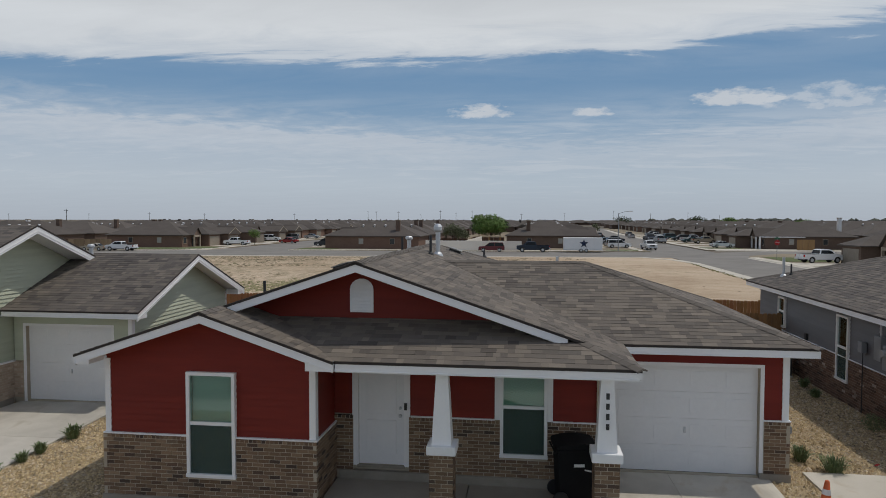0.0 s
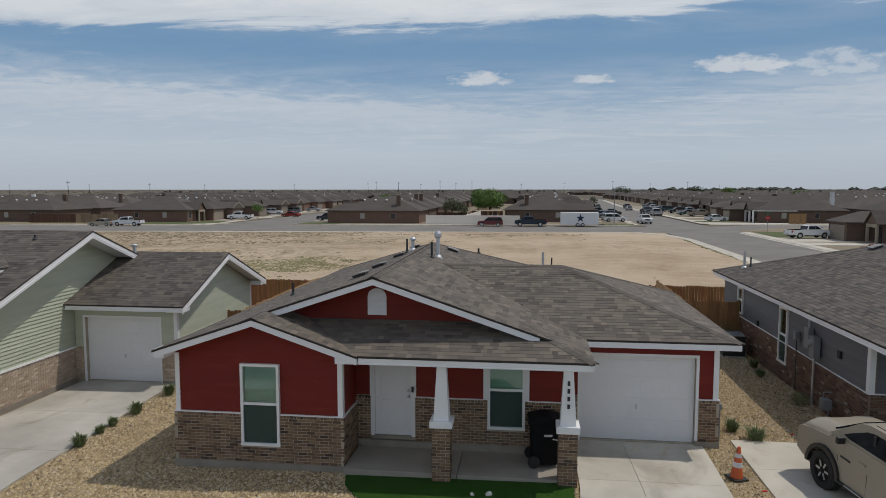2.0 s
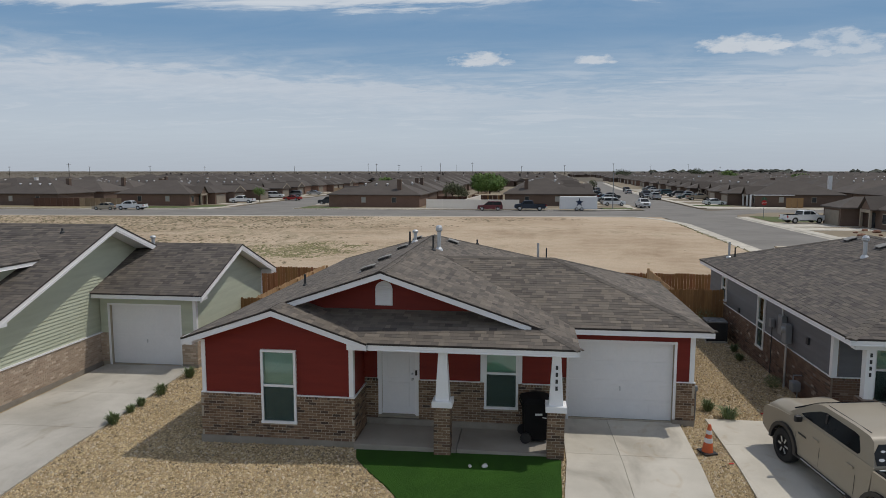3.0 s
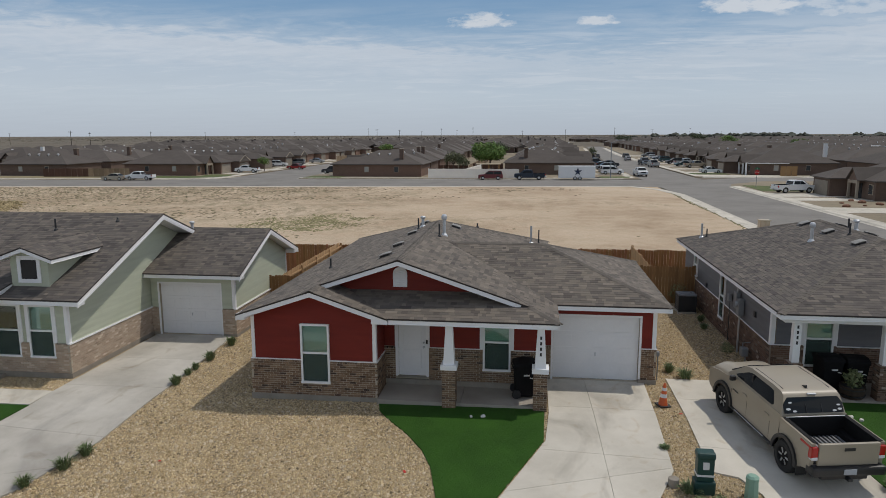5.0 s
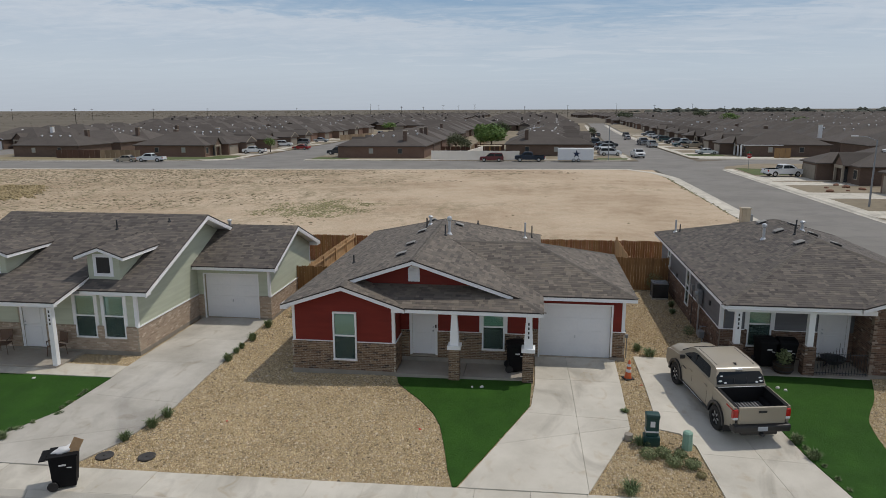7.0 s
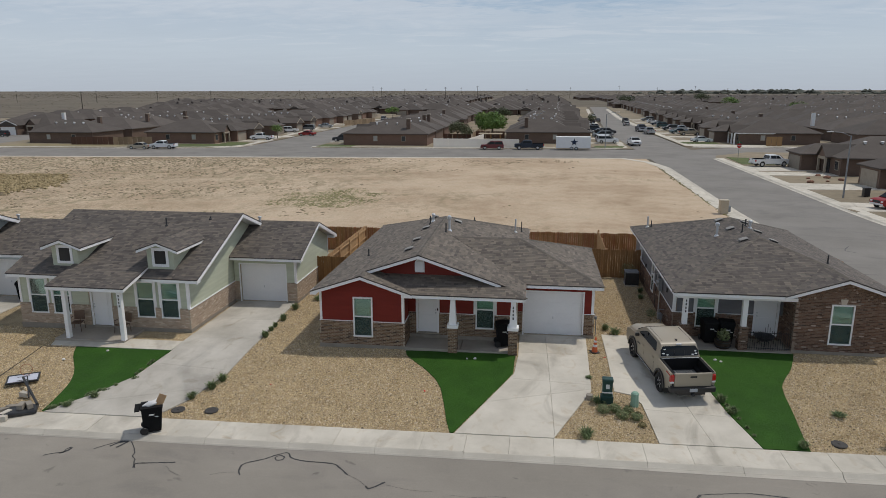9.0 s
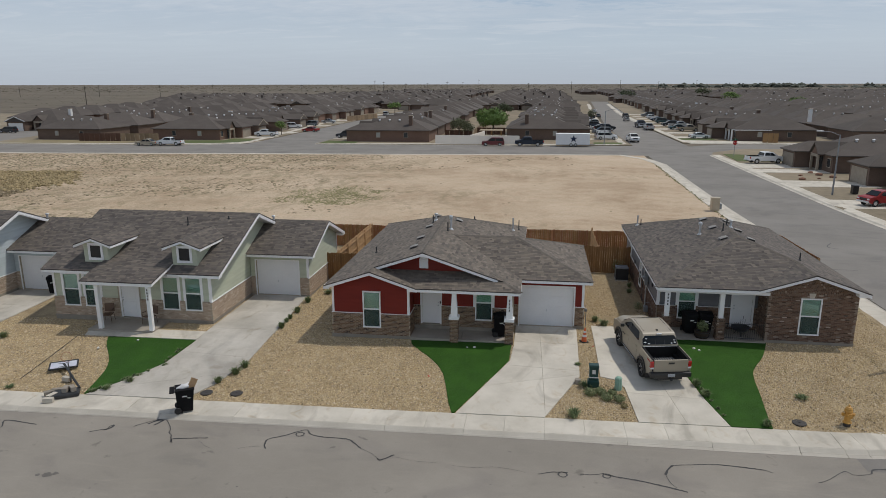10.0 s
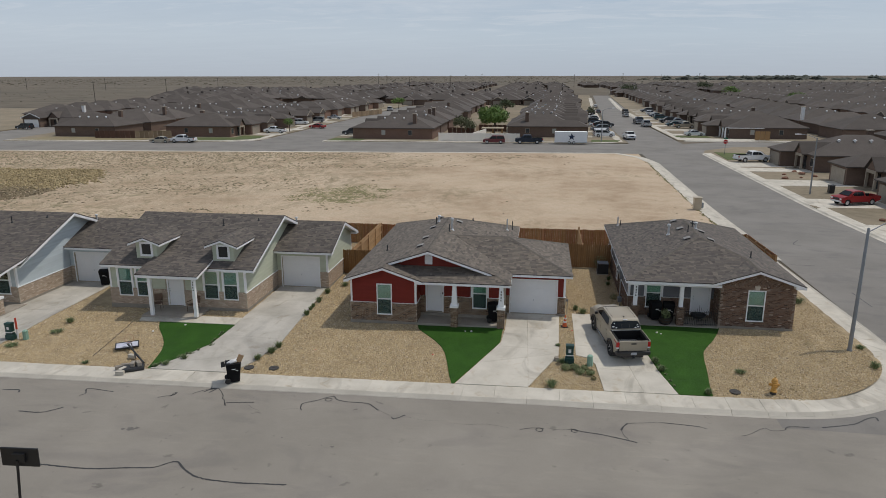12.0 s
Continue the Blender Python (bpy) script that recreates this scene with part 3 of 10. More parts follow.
def framed_window(parent, face, s0, s1, z0, z1, trim=0.06, name="window", bars=1, screen=True, casing=0.0, casing_from=None):
    """A hung window in an opening: frame, meeting rail, two panes, sill, blind behind, screen below."""
    w = part(name, boxes((s0, -0.035, z0, s0 + trim, 0.08, z1), (s1 - trim, -0.035, z0, s1, 0.08, z1), (s0 + trim, -0.035, z1 - trim, s1 - trim, 0.08, z1), m=face.m), white_paint, parent)
    part("sill", boxes((s0 - 0.01, -0.05, z0 - 0.005, s1 + 0.01, 0.08, z0 + trim), m=face.m), white_paint, w)
    zm = (z0 + z1) / 2 + 0.02
    if bars:
        part("meeting_rail", boxes((s0 + trim, -0.012, zm - 0.03, s1 - trim, 0.05, zm + 0.03), m=face.m), white_paint, w)
        panes = ((z0 + trim, zm - 0.03, 0.03), (zm + 0.03, z1 - trim, 0.015))
    else:
        panes = ((z0 + trim, z1 - trim, 0.02),)
    for a, b, d in panes:
        pane = part("pane", boxes((s0 + trim, d, a, s1 - trim, d + 0.006, b), m=face.m), pane_glass, w)
        pane.visible_shadow = False
    part("blind", boxes((s0 + trim, 0.1, z0 + trim, s1 - trim, 0.11, z1 - trim), m=face.m), blind if bars else interior, w)
    if bars and screen:
        part("insect_screen", boxes((s0 + trim, 0.0, z0 + trim, s1 - trim, 0.004, zm - 0.03), m=face.m), bug_screen, w)
    if casing:
        zc = z0 if casing_from is None else casing_from
        bm = boxes((s0 - casing, -0.03, zc, s0 - 0.002, 0.03, z1 + casing), (s1 + 0.002, -0.03, zc, s1 + casing, 0.03, z1 + casing), (s0, -0.03, z1 + 0.002, s1, 0.03, z1 + casing), m=face.m)
        part("casing", bm, white_paint, w)
    return w


def panel_door(parent, face, s0, s1, z0, z1, casing=0.1, knob_side=1):
    d = part("door", boxes((s0, 0.03, z0, s1, 0.075, z1), m=face.m), white_door, parent, "white two-panel front door")
    w = s1 - s0
    for a, b in ((0.1, 0.42), (0.48, 0.93)):
        za, zb = z0 + (z1 - z0) * a, z0 + (z1 - z0) * b
        part("door_panel", boxes((s0 + 0.15, 0.022, za, s1 - 0.15, 0.035, zb), bevel=0.01, m=face.m), white_door, d)
    ks = s1 - 0.07 if knob_side > 0 else s0 + 0.07
    for z, r in ((0.95, 0.032), (1.1, 0.026)):
        bm = bmesh.new()
        lathe(bm, [(r, 0), (r, 0.02), (r * 0.5, 0.03), (r * 1.05, 0.05), (r * 0.8, 0.075)], 12, face.m @ Matrix.Translation((ks, 0.03, z0 + z)) @ pose(0, 0, 0, 90))
        part("door_knob" if z < 1 else "deadbolt", bm, steel, d)
    part("door_frame", boxes((s0 - casing, -0.03, z0 - 0.02, s0 - 0.004, 0.09, z1 + casing), (s1 + 0.004, -0.03, z0 - 0.02, s1 + casing, 0.09, z1 + casing), (s0 - 0.004, -0.03, z1 + 0.004, s1 + 0.004, 0.09, z1 + casing), m=face.m), white_paint, parent)
    part("threshold", boxes((s0 - 0.02, -0.05, z0 - 0.05, s1 + 0.02, 0.09, z0 - 0.004), m=face.m), foundation_mat, parent)
    return d


def garage_door(parent, face, s0, s1, z0, z1, depth=0.12, trim=0.07):
    d = part("garage_door", boxes((s0, depth + 0.03, z0, s1, depth + 0.06, z1), m=face.m), white_door, parent, "white sectional garage door")
    h = (z1 - z0) / 4
    for i in range(4):
        sec = part("section", boxes((s0 + 0.004, depth, z0 + i * h + 0.0018, s1 - 0.004, depth + 0.03, z0 + (i + 1) * h - 0.0018), m=face.m), white_door, d)
        n = 4
        w = (s1 - s0) / n
        for j in range(n):
            a, b, c, e = s0 + j * w + 0.09, s0 + (j + 1) * w - 0.09, z0 + i * h + 0.12, z0 + (i + 1) * h - 0.12
            part("panel", boxes((a, depth - 0.005, c, b, depth + 0.004, e), bevel=0.0045, m=face.m), white_door, sec)
    part("door_handle", boxes(((s0 + s1) / 2 - 0.02, depth - 0.03, z0 + 0.78, (s0 + s1) / 2 + 0.02, depth + 0.001, z0 + 0.9), m=face.m, bevel=0.008), steel, d)
    part("door_seal", boxes((s0, depth - 0.01, z0 - 0.03, s1, depth + 0.05, z0 + 0.003), m=face.m), black_plastic, d)
    part("door_trim", boxes((s0 - trim, -0.03, z0 - 0.03, s0 - 0.003, depth + 0.03, z1 + trim), (s1 + 0.003, -0.03, z0 - 0.03, s1 + trim, depth + 0.03, z1 + trim), (s0 - 0.003, -0.03, z1 + 0.003, s1 + 0.003, depth + 0.03, z1 + trim), m=face.m), white_paint, parent)
    return d


def number_bars(parent, face, s, z_top, count=4, high=0.1, step=0.165, w=0.055, out=0.0):
    """House number shown as plain dark bars, one under another."""
    for i in range(count):
        z = z_top - i * step
        part("number_bar", boxes((s - w / 2, -out - 0.008, z - high, s + w / 2, -out, z), bevel=0.003, m=face.m), dark_metal, parent)


def roof_vent(parent, x, y, z, yaw=0.0, tilt=0.0, mat=None):
    """A low square box vent, slotted under its lid."""
    m = pose(x, y, z, 0, 0, yaw) @ pose(0, 0, 0, tilt)
    v = part("roof_vent", boxes((-0.17, -0.17, -0.03, 0.17, 0.17, 0.085), bevel=0.01, m=m), black_plastic, parent)
    part("flashing", boxes((-0.27, -0.27, 0.002, 0.27, 0.27, 0.014), m=m), vent_brown, v)
    bm = bmesh.new()
    prism(bm, [(-0.205, -0.205, 0.078), (-0.205, 0.205, 0.078), (-0.205, 0.195, 0.094), (-0.205, 0.0, 0.108), (-0.205, -0.195, 0.094)], (0.41, 0, 0))
    bmesh.ops.transform(bm, matrix=m, verts=bm.verts)
    part("vent_lid", bm, mat or vent_brown, v)
    part("vent_slat", boxes(*[(-0.18, -0.18, q, 0.18, 0.18, q + 0.006) for q in (0.03, 0.055)], m=m), vent_brown, v)


def pipe_vent(parent, x, y, z, high, r=0.035, dark=True):
    p = part("vent_pipe", turned((r, -0.1), (r, high), (r * 0.8, high), n=10, m=Matrix.Translation((x, y, z))), dark_metal if dark else steel, parent)
    part("flashing", turned((r * 2.6, -0.05), (r * 2.2, 0.03), (r * 1.2, 0.07), n=12, m=Matrix.Translation((x, y, z))), dark_metal if dark else steel, p)
    return p


def flue(parent, x, y, z, high=0.75):
    p = part("flue_pipe", turned((0.065, -0.1), (0.065, high * 0.8), n=14, m=Matrix.Translation((x, y, z))), steel, parent, "galvanised flue with a round cap", smooth=True)
    part("flue_cap", turned((0.075, high * 0.74), (0.115, high * 0.8), (0.115, high * 0.92), (0.075, high), (0.02, high * 1.02), n=14, m=Matrix.Translation((x, y, z))), steel, p)
    part("flashing", turned((0.15, -0.06), (0.12, 0.02), (0.075, 0.08), n=14, m=Matrix.Translation((x, y, z))), steel, p)

# ---- ground, roads, yards ----
scrub = surf("scrub_land", (0.08, 0.07, 0.05), (0.185, 0.15, 0.107), scale=0.008, fine=0.06, rough=1.0, bump=0.0, fine_mix=0.55, mid=(0.36, 0.64))
asphalt = surf("worn_asphalt", (0.207, 0.189, 0.162), (0.312, 0.285, 0.246), scale=0.16, fine=26, rough=0.93, bump=0.35, dist=0.006, fine_mix=0.3, mid=(0.3, 0.68))
stain(asphalt, (0.88, 0.88, 0.9), (0.5, 1.0, 1.0), 0.5, [(0.52, (0, 0, 0)), (0.66, (1, 1, 1))])
stain(asphalt, (0.6, 0.6, 0.6), (1.0, 1.0, 1.0), 1.3, [(0.665, (0, 0, 0)), (0.73, (0.8,) * 3)], 0.3)
stain(asphalt, (1.08, 1.075, 1.06), (0.2, 1.0, 1.0), 2.4, [(0.55, (0, 0, 0)), (0.7, (0.8,) * 3)])
side_asphalt = surf("side_street_asphalt", (0.172, 0.16, 0.145), (0.258, 0.243, 0.222), scale=0.16, fine=26, rough=0.93, bump=0.35, dist=0.006, fine_mix=0.3, mid=(0.3, 0.68))
stain(side_asphalt, (0.88, 0.88, 0.9), (0.5, 1.0, 1.0), 0.5, [(0.52, (0, 0, 0)), (0.66, (1, 1, 1))])
tar = surf("crack_sealant", (0.03, 0.03, 0.031), (0.055, 0.054, 0.053), scale=3, fine=30, rough=0.6, bump=0.2)
block_soil = surf("lot_soil", (0.16, 0.135, 0.09), (0.33, 0.27, 0.19), scale=0.06, fine=0.9, rough=1.0, bump=0.2, fine_mix=0.4)
far_grass = surf("lawn_grass", (0.055, 0.085, 0.025), (0.13, 0.15, 0.05), scale=0.3, fine=3.0, rough=1.0, bump=0.3)


def dirt_material():
    m, t, b = material("bare_dirt")
    geo = nd(t, "ShaderNodeNewGeometry")
    big = nd(t, "ShaderNodeTexNoise", in_Scale=0.055, in_Detail=7.0, in_Roughness=0.62)
    mid = nd(t, "ShaderNodeTexNoise", in_Scale=0.42, in_Detail=7.0, in_Roughness=0.68)
    fine = nd(t, "ShaderNodeTexNoise", in_Scale=3.6, in_Detail=6.0, in_Roughness=0.7)
    for n in (big, mid, fine):
        t.links.new(geo.outputs["Position"], n.inputs["Vector"])
    grit = nd(t, "ShaderNodeTexNoise", in_Scale=11.0, in_Detail=5.0, in_Roughness=0.75)
    t.links.new(geo.outputs["Position"], grit.inputs["Vector"])
    blend = math_node(t, "ADD", math_node(t, "MULTIPLY", big.outputs[0], 0.62), math_node(t, "MULTIPLY", mid.outputs[0], 0.38))
    pale = ramp(t, blend, [(0.36, (0.335, 0.238, 0.15)), (0.45, (0.45, 0.335, 0.228)), (0.52, (0.54, 0.42, 0.298)), (0.6, (0.6, 0.478, 0.35)), (0.68, (0.52, 0.36, 0.238))])
    weeds = ramp(t, math_node(t, "ADD", math_node(t, "MULTIPLY", mid.outputs[0], 0.45), math_node(t, "MULTIPLY", fine.outputs[0], 0.55)), [(0.46, (0, 0, 0)), (0.58, (1, 1, 1))])
    # dry weeds thicken towards the west
    sep = nd(t, "ShaderNodeSeparateXYZ")
    t.links.new(geo.outputs["Position"], sep.inputs[0])
    west = ramp(t, math_node(t, "DIVIDE", math_node(t, "ADD", sep.outputs[0], 110.0), 140.0), [(0.1, (0.68,) * 3), (0.5, (0.58,) * 3), (0.6, (0.45,) * 3), (0.72, (0.27,) * 3), (1.0, (0.18,) * 3)])
    col = mix(t, math_node(t, "MULTIPLY", weeds, west), pale, (0.235, 0.185, 0.11))
    # mats of dead and half-green weeds, in drifts
    mat_n = nd(t, "ShaderNodeTexNoise", in_Scale=1.0, in_Detail=9.0, in_Roughness=0.78, in_Distortion=0.4)
    mp = nd(t, "ShaderNodeMapping")
    mp.inputs["Scale"].default_value = (0.75, 0.42, 1.0)
    t.links.new(geo.outputs["Position"], mp.inputs[0])
    t.links.new(mp.outputs[0], mat_n.inputs["Vector"])
    drift = nd(t, "ShaderNodeTexNoise", in_Scale=0.035, in_Detail=5.0, in_Roughness=0.6, in_Distortion=0.6)
    t.links.new(geo.outputs["Position"], drift.inputs["Vector"])
    mats = math_node(t, "MULTIPLY", ramp(t, mat_n.outputs[0], [(0.485, (0, 0, 0)), (0.545, (1, 1, 1))]), ramp(t, math_node(t, "ADD", drift.outputs[0], math_node(t, "MULTIPLY", math_node(t, "SUBTRACT", west, 0.45), 0.42)), [(0.42, (0.12,) * 3), (0.56, (1.0,) * 3)]))
    col = mix(t, math_node(t, "MULTIPLY", mats, 0.75), col, mix(t, ramp(t, mid.outputs[0], [(0.42, (0, 0, 0)), (0.58, (1, 1, 1))]), (0.205, 0.185, 0.098), (0.29, 0.22, 0.14)))
    col = mix(t, math_node(t, "MULTIPLY", math_node(t, "SUBTRACT", grit.outputs[0], 0.5), 2.2, clamp=True), col, (0.68, 0.57, 0.43))
    col = mix(t, math_node(t, "MULTIPLY", math_node(t, "SUBTRACT", 0.44, grit.outputs[0]), 2.6, clamp=True), col, (0.24, 0.175, 0.11))
    t.links.new(col, b.inputs["Base Color"])
    b.inputs["Roughness"].default_value = 1.0
    bp = nd(t, "ShaderNodeBump", in_Strength=0.6, in_Distance=0.12)
    t.links.new(math_node(t, "ADD", fine.outputs[0], mid.outputs[0]), bp.inputs["Height"])
    t.links.new(bp.outputs[0], b.inputs["Normal"])
    return m


dirt = dirt_material()
ROAD = -0.14  # road level below the walks


def strip_rows(xs, ys, height):
    verts = [(x, y, height(x, y)) for y in ys for x in xs]
    n = len(xs)
    return verts, [], [(j * n + i, j * n + i + 1, (j + 1) * n + i + 1, (j + 1) * n + i) for j in range(len(ys) - 1) for i in range(n - 1)]


solo("ground", strip_rows([-4900, -1500, -400, 0, 400, 1500, 4900], [-4900, -1200, -200, 0, 28, *range(30, 61, 3), 300, 1200, 4900], lambda x, y: base(y) + ROAD - 0.03), scrub, "flat dry scrub land reaching the horizon", "ground", kind="structure")


def far_near(x):
    return 107.9 + 0.082 * x


def far_far(x):
    return 129.0 + 0.05 * x


def side_mid(y):
    return 28.7 + 0.055 * max(0.0, y - 190)


def road(name, rows, lift=0.0, mat=None):
    """A ribbon: rows of (left point, right point)."""
    verts, faces = [], []
    for i, (a, b) in enumerate(rows):
        verts += [(*a, base(a[1]) + ROAD + lift), (*b, base(b[1]) + ROAD + lift)]
        if i:
            faces.append((2 * i - 2, 2 * i - 1, 2 * i + 1, 2 * i))
    return solo(name, (verts, [], faces), mat or asphalt, "worn grey asphalt street", "road", kind="structure")


road("road_front", [((x, 2.08 + 0.028 * x), (x, -9.9 + 0.028 * x)) for x in (-160, -60, 0, 24, 60, 160)])
road("road_side", [((side_mid(y) - 5.8, y), (side_mid(y) + 5.8, y)) for y in (12, 28, *range(30, 61, 3), 114)], 0.004, side_asphalt)
road("road_corner", [((14.0, 1.4), (35.5, 1.4)), ((14.0, 12.0), (34.5, 12.0))], 0.002, side_asphalt)
road("road_side_north", [((side_mid(y) - 5.8, y), (side_mid(y) + 5.8, y)) for y in (128, 190, 250, 320, 400, 480)], 0.004, side_asphalt)
road("road_far", [((x, far_near(x)), (x, far_far(x))) for x in (-220, -60, 0, 36)], 0.0, side_asphalt)
road("road_east", [((35.5, 111.0), (35.5, 131.5)), ((44, 126.0), (44, 136.8)), ((120, 128), (120, 139)), ((300, 132), (300, 143))], 0.002, side_asphalt)
road("road_north_west", [((-62.6, y), (-47.2, y)) for y in (124, 180, 240, 306)], 0.004, side_asphalt)
road("road_west", [((-142 - (y - 122) * 0.12, y), (-124 - (y - 122) * 0.12, y)) for y in (120, 160, 260)], 0.004, side_asphalt)


def block(name, poly, mat, top=0.0, label="", thick=0.35, cat="ground"):
    pts = [(x, y, base(y) + top) for x, y in poly]
    return solo(name, extruded(pts, (0, 0, -thick)), mat, label, cat, kind="structure")


# raised blocks of lots beyond the far street and across the side street
block("ground_block_north", [(-47, far_far(-47) + 0.3), (22.6, far_far(22.6) + 0.3), (22.6, 200), (36.5, 480), (-47, 480)], block_soil, 0, "bare soil lots behind the far street")
block("ground_block_northwest", [(-123, 118.8), (-82, 121.2), (-70, 123.5), (-64.8, 126.8), (-62.9, 131), (-62.9, 330), (-160, 330)], block_soil, 0, "bare soil lots behind the far street")
block("ground_block_west", [(-260, 118), (-143, 121.5), (-160, 262), (-330, 262)], block_soil, 0, "bare soil lots")
block("ground_block_northeast", [(34.8, 138.2), (120, 140), (420, 146), (420, 480), (50, 480), (34.8, 195)], block_soil, 0, "bare soil lots")
block("ground_block_east", [(34.8, 62), (300, 62), (300, 131), (120, 127), (44, 125), (36.2, 117), (34.8, 112)], block_soil, 0, "bare soil lots across the side street")
solo("ground_block_east_near", extruded([(34.8, 4, -0.35), (300, 4, -0.35), (300, 62, -0.8), (34.8, 62, -0.8)], (0, 0, 0.35)), block_soil, "bare soil lots across the side street", "ground", kind="structure")
block("ground_block_south", [(-160, -80), (160, -80), (160, -9.6 + 0.028 * 160), (-160, -9.6 - 0.028 * 160)], block_soil, 0, "bare soil lots south of the street")


def lot_height(x, y):
    """The empty lot, with low hummocks."""
    e = min(1.0, (y - 30) / 4, (far_near(x) - 0.6 - y) / 4, (20.8 - x) / 3)
    n = noise.noise((x * 0.09, y * 0.09, 0)) * 0.16 + noise.noise((x * 0.4, y * 0.4, 3)) * 0.07
    return land(x, y) + max(0, e) * n


def dirt_lot():
    xs = [-150 + i * 1.5 for i in range(115)] + [20.9]
    verts, faces = [], []
    m = 56
    for x in xs:
        y1 = far_near(x) - 0.45
        for j in range(m + 1):
            y = 29.8 + (y1 - 29.8) * j / m
            east = max(0.0, (x - 15) / 5.9) * 0.014 * max(0.0, y - 35)
            verts.append((x + east, y, lot_height(x, y)))
    for i in range(len(xs) - 1):
        for j in range(m):
            a = i * (m + 1) + j
            faces.append((a, a + m + 1, a + m + 2, a + 1))
    ob = solo("ground_empty_lot", (verts, [], faces), dirt, "bare tan dirt of an empty lot with dry weeds", "ground", kind="structure", smooth=True)
    return ob


dirt_lot()


def corner_right(y):
    """East edge of the front block, rounded at the street corner."""
    if y < 10.9:
        return 14.4 + math.sqrt(max(0.0, 7.12 ** 2 - (10.9 - y) ** 2))
    return 21.5 - 0.37 * max(0.0, y - 14) / 15.8


def yard():
    verts, faces = [], []
    xs_n, m = 150, 54
    for i in range(xs_n + 1):
        for j in range(m + 1):
            k = j / m
            x0 = -75 + (corner_right(3.93 + 25.87 * k) + 75) * i / xs_n
            y = walk_back(x0) + (29.8 - walk_back(x0)) * k
            verts.append((x0, y, land(x0, y) + 0.012 * noise.noise((x0 * 1.3, y * 1.3, 0))))
    for i in range(xs_n):
        for j in range(m):
            a = i * (m + 1) + j
            faces.append((a, a + m + 1, a + m + 2, a + 1))
    solo("ground_front_yards", (verts, [], faces), gravel_bed, "tan river gravel over sloping front yards", "ground", kind="structure", smooth=True)


yard()

# driveways and porch walks: convex or gently bent outlines
DRIVES = {
    "main": [(1.62, 12.5), (4.72, 12.5), (4.6, 7.0), (3.06, 3.5), (-0.45, 3.4), (1.5, 8.1), (1.62, 9.7)],
    "right": [(5.5, 12.95), (8.75, 12.95), (8.85, 11.5), (9.2, 7.6), (9.5, 5.9), (9.97, 4.15), (10.1, 3.7), (6.68, 3.6), (6.44, 6.2), (6.1, 6.87), (5.5, 7.06)],
    "left": [(-14.35, 16.4), (-11.05, 16.4), (-10.68, 10.5), (-10.62, 6.9), (-11.1, 4.55), (-11.68, 3.4), (-11.75, 3.1), (-16.2, 2.97), (-15.2, 4.5), (-14.42, 6.2), (-14.22, 8.9), (-14.3, 9.8)],
    "far_left": [(-30.2, 16.0), (-26.6, 16.0), (-26.3, 6.6), (-26.2, 2.69), (-31.4, 2.55), (-29.6, 8.3)],
}
LAWNS = {
    "main": [(-3.5, 10.1), (1.5, 10.1), (1.45, 8.1), (-0.5, 3.45), (-0.62, 3.42), (-0.85, 4.2), (-1.1, 5.4), (-1.4, 6.6), (-1.75, 7.4), (-2.3, 8.2), (-3.0, 9.0), (-3.35, 9.5)],
    "right": [(8.9, 11.5), (13.75, 11.6), (13.45, 10.8), (13.11, 9.97), (12.86, 9.5), (12.58, 9.05), (12.33, 8.6), (12.17, 8.2), (12.07, 7.7), (12.01, 7.2), (11.96, 6.6), (11.89, 5.97), (11.8, 5.3), (11.72, 4.64), (11.66, 3.75), (10.14, 3.72), (10.0, 4.2), (9.54, 5.9), (9.24, 7.6), (9.0, 9.6)],
    "left": [(-19.05, 8.9), (-14.27, 8.88), (-14.47, 6.2), (-15.24, 4.52), (-16.2, 3.03), (-16.32, 3.03), (-16.43, 3.7), (-16.59, 4.48), (-16.75, 5.1), (-16.96, 5.65), (-17.25, 6.2), (-17.6, 6.73), (-18.0, 7.25), (-18.4, 7.75), (-18.75, 8.3)],
}


def cut(poly, lines):
    """Polygon split by straight joints: (nx, ny, c)."""
    out = [poly]
    for nx, ny, c in lines:
        nxt = []
        for p in out:
            for s in (1, -1):
                q = clip(p, s * nx, s * ny, s * c - 0.0045)
                if len(q) > 2 and abs(area2(q)) > 0.05:
                    nxt.append(q)
        out = nxt
    return out


JOINTS = {
    "main": [(0, 1, 10.2), (0.06, 1, 7.75), (-0.35, 1, 5.5), (1, 0.03, 3.2)],
    "right": [(0, 1, 11.2), (0.1, 1, 8.8), (0.06, 1, 6.2), (1, 0.16, 9.1)],
    "left": [(0, 1, 13.4), (0, 1, 10.6), (0.1, 1, 6.1), (-0.4, 1, 9.9)],
    "far_left": [(0, 1, 13.0), (0, 1, 10.0), (0, 1, 6.5)],
}
for key, poly in DRIVES.items():
    d = thing("driveway", (poly[0][0], poly[0][1], 0), "pale concrete driveway slabs with tyre stains", "driveway", kind="structure")
    for piece in cut(poly, JOINTS[key]):
        part("slab", draped(piece, 0.045, 0.12), concrete_old if "left" in key else concrete, d)
for key, poly in LAWNS.items():
    solo("lawn", draped(poly, 0.035, 0.08, 0.4), turf, "flat patch of deep green artificial turf", "artificial lawn", kind="structure")
solo("porch_walk", draped([(-17.0, 10.05), (-14.3, 10.0), (-14.26, 8.9), (-20.4, 8.95), (-20.6, 9.5), (-17.0, 9.5)], 0.05, 0.12), concrete, "pale concrete walk in front of a porch", "walk", kind="structure")

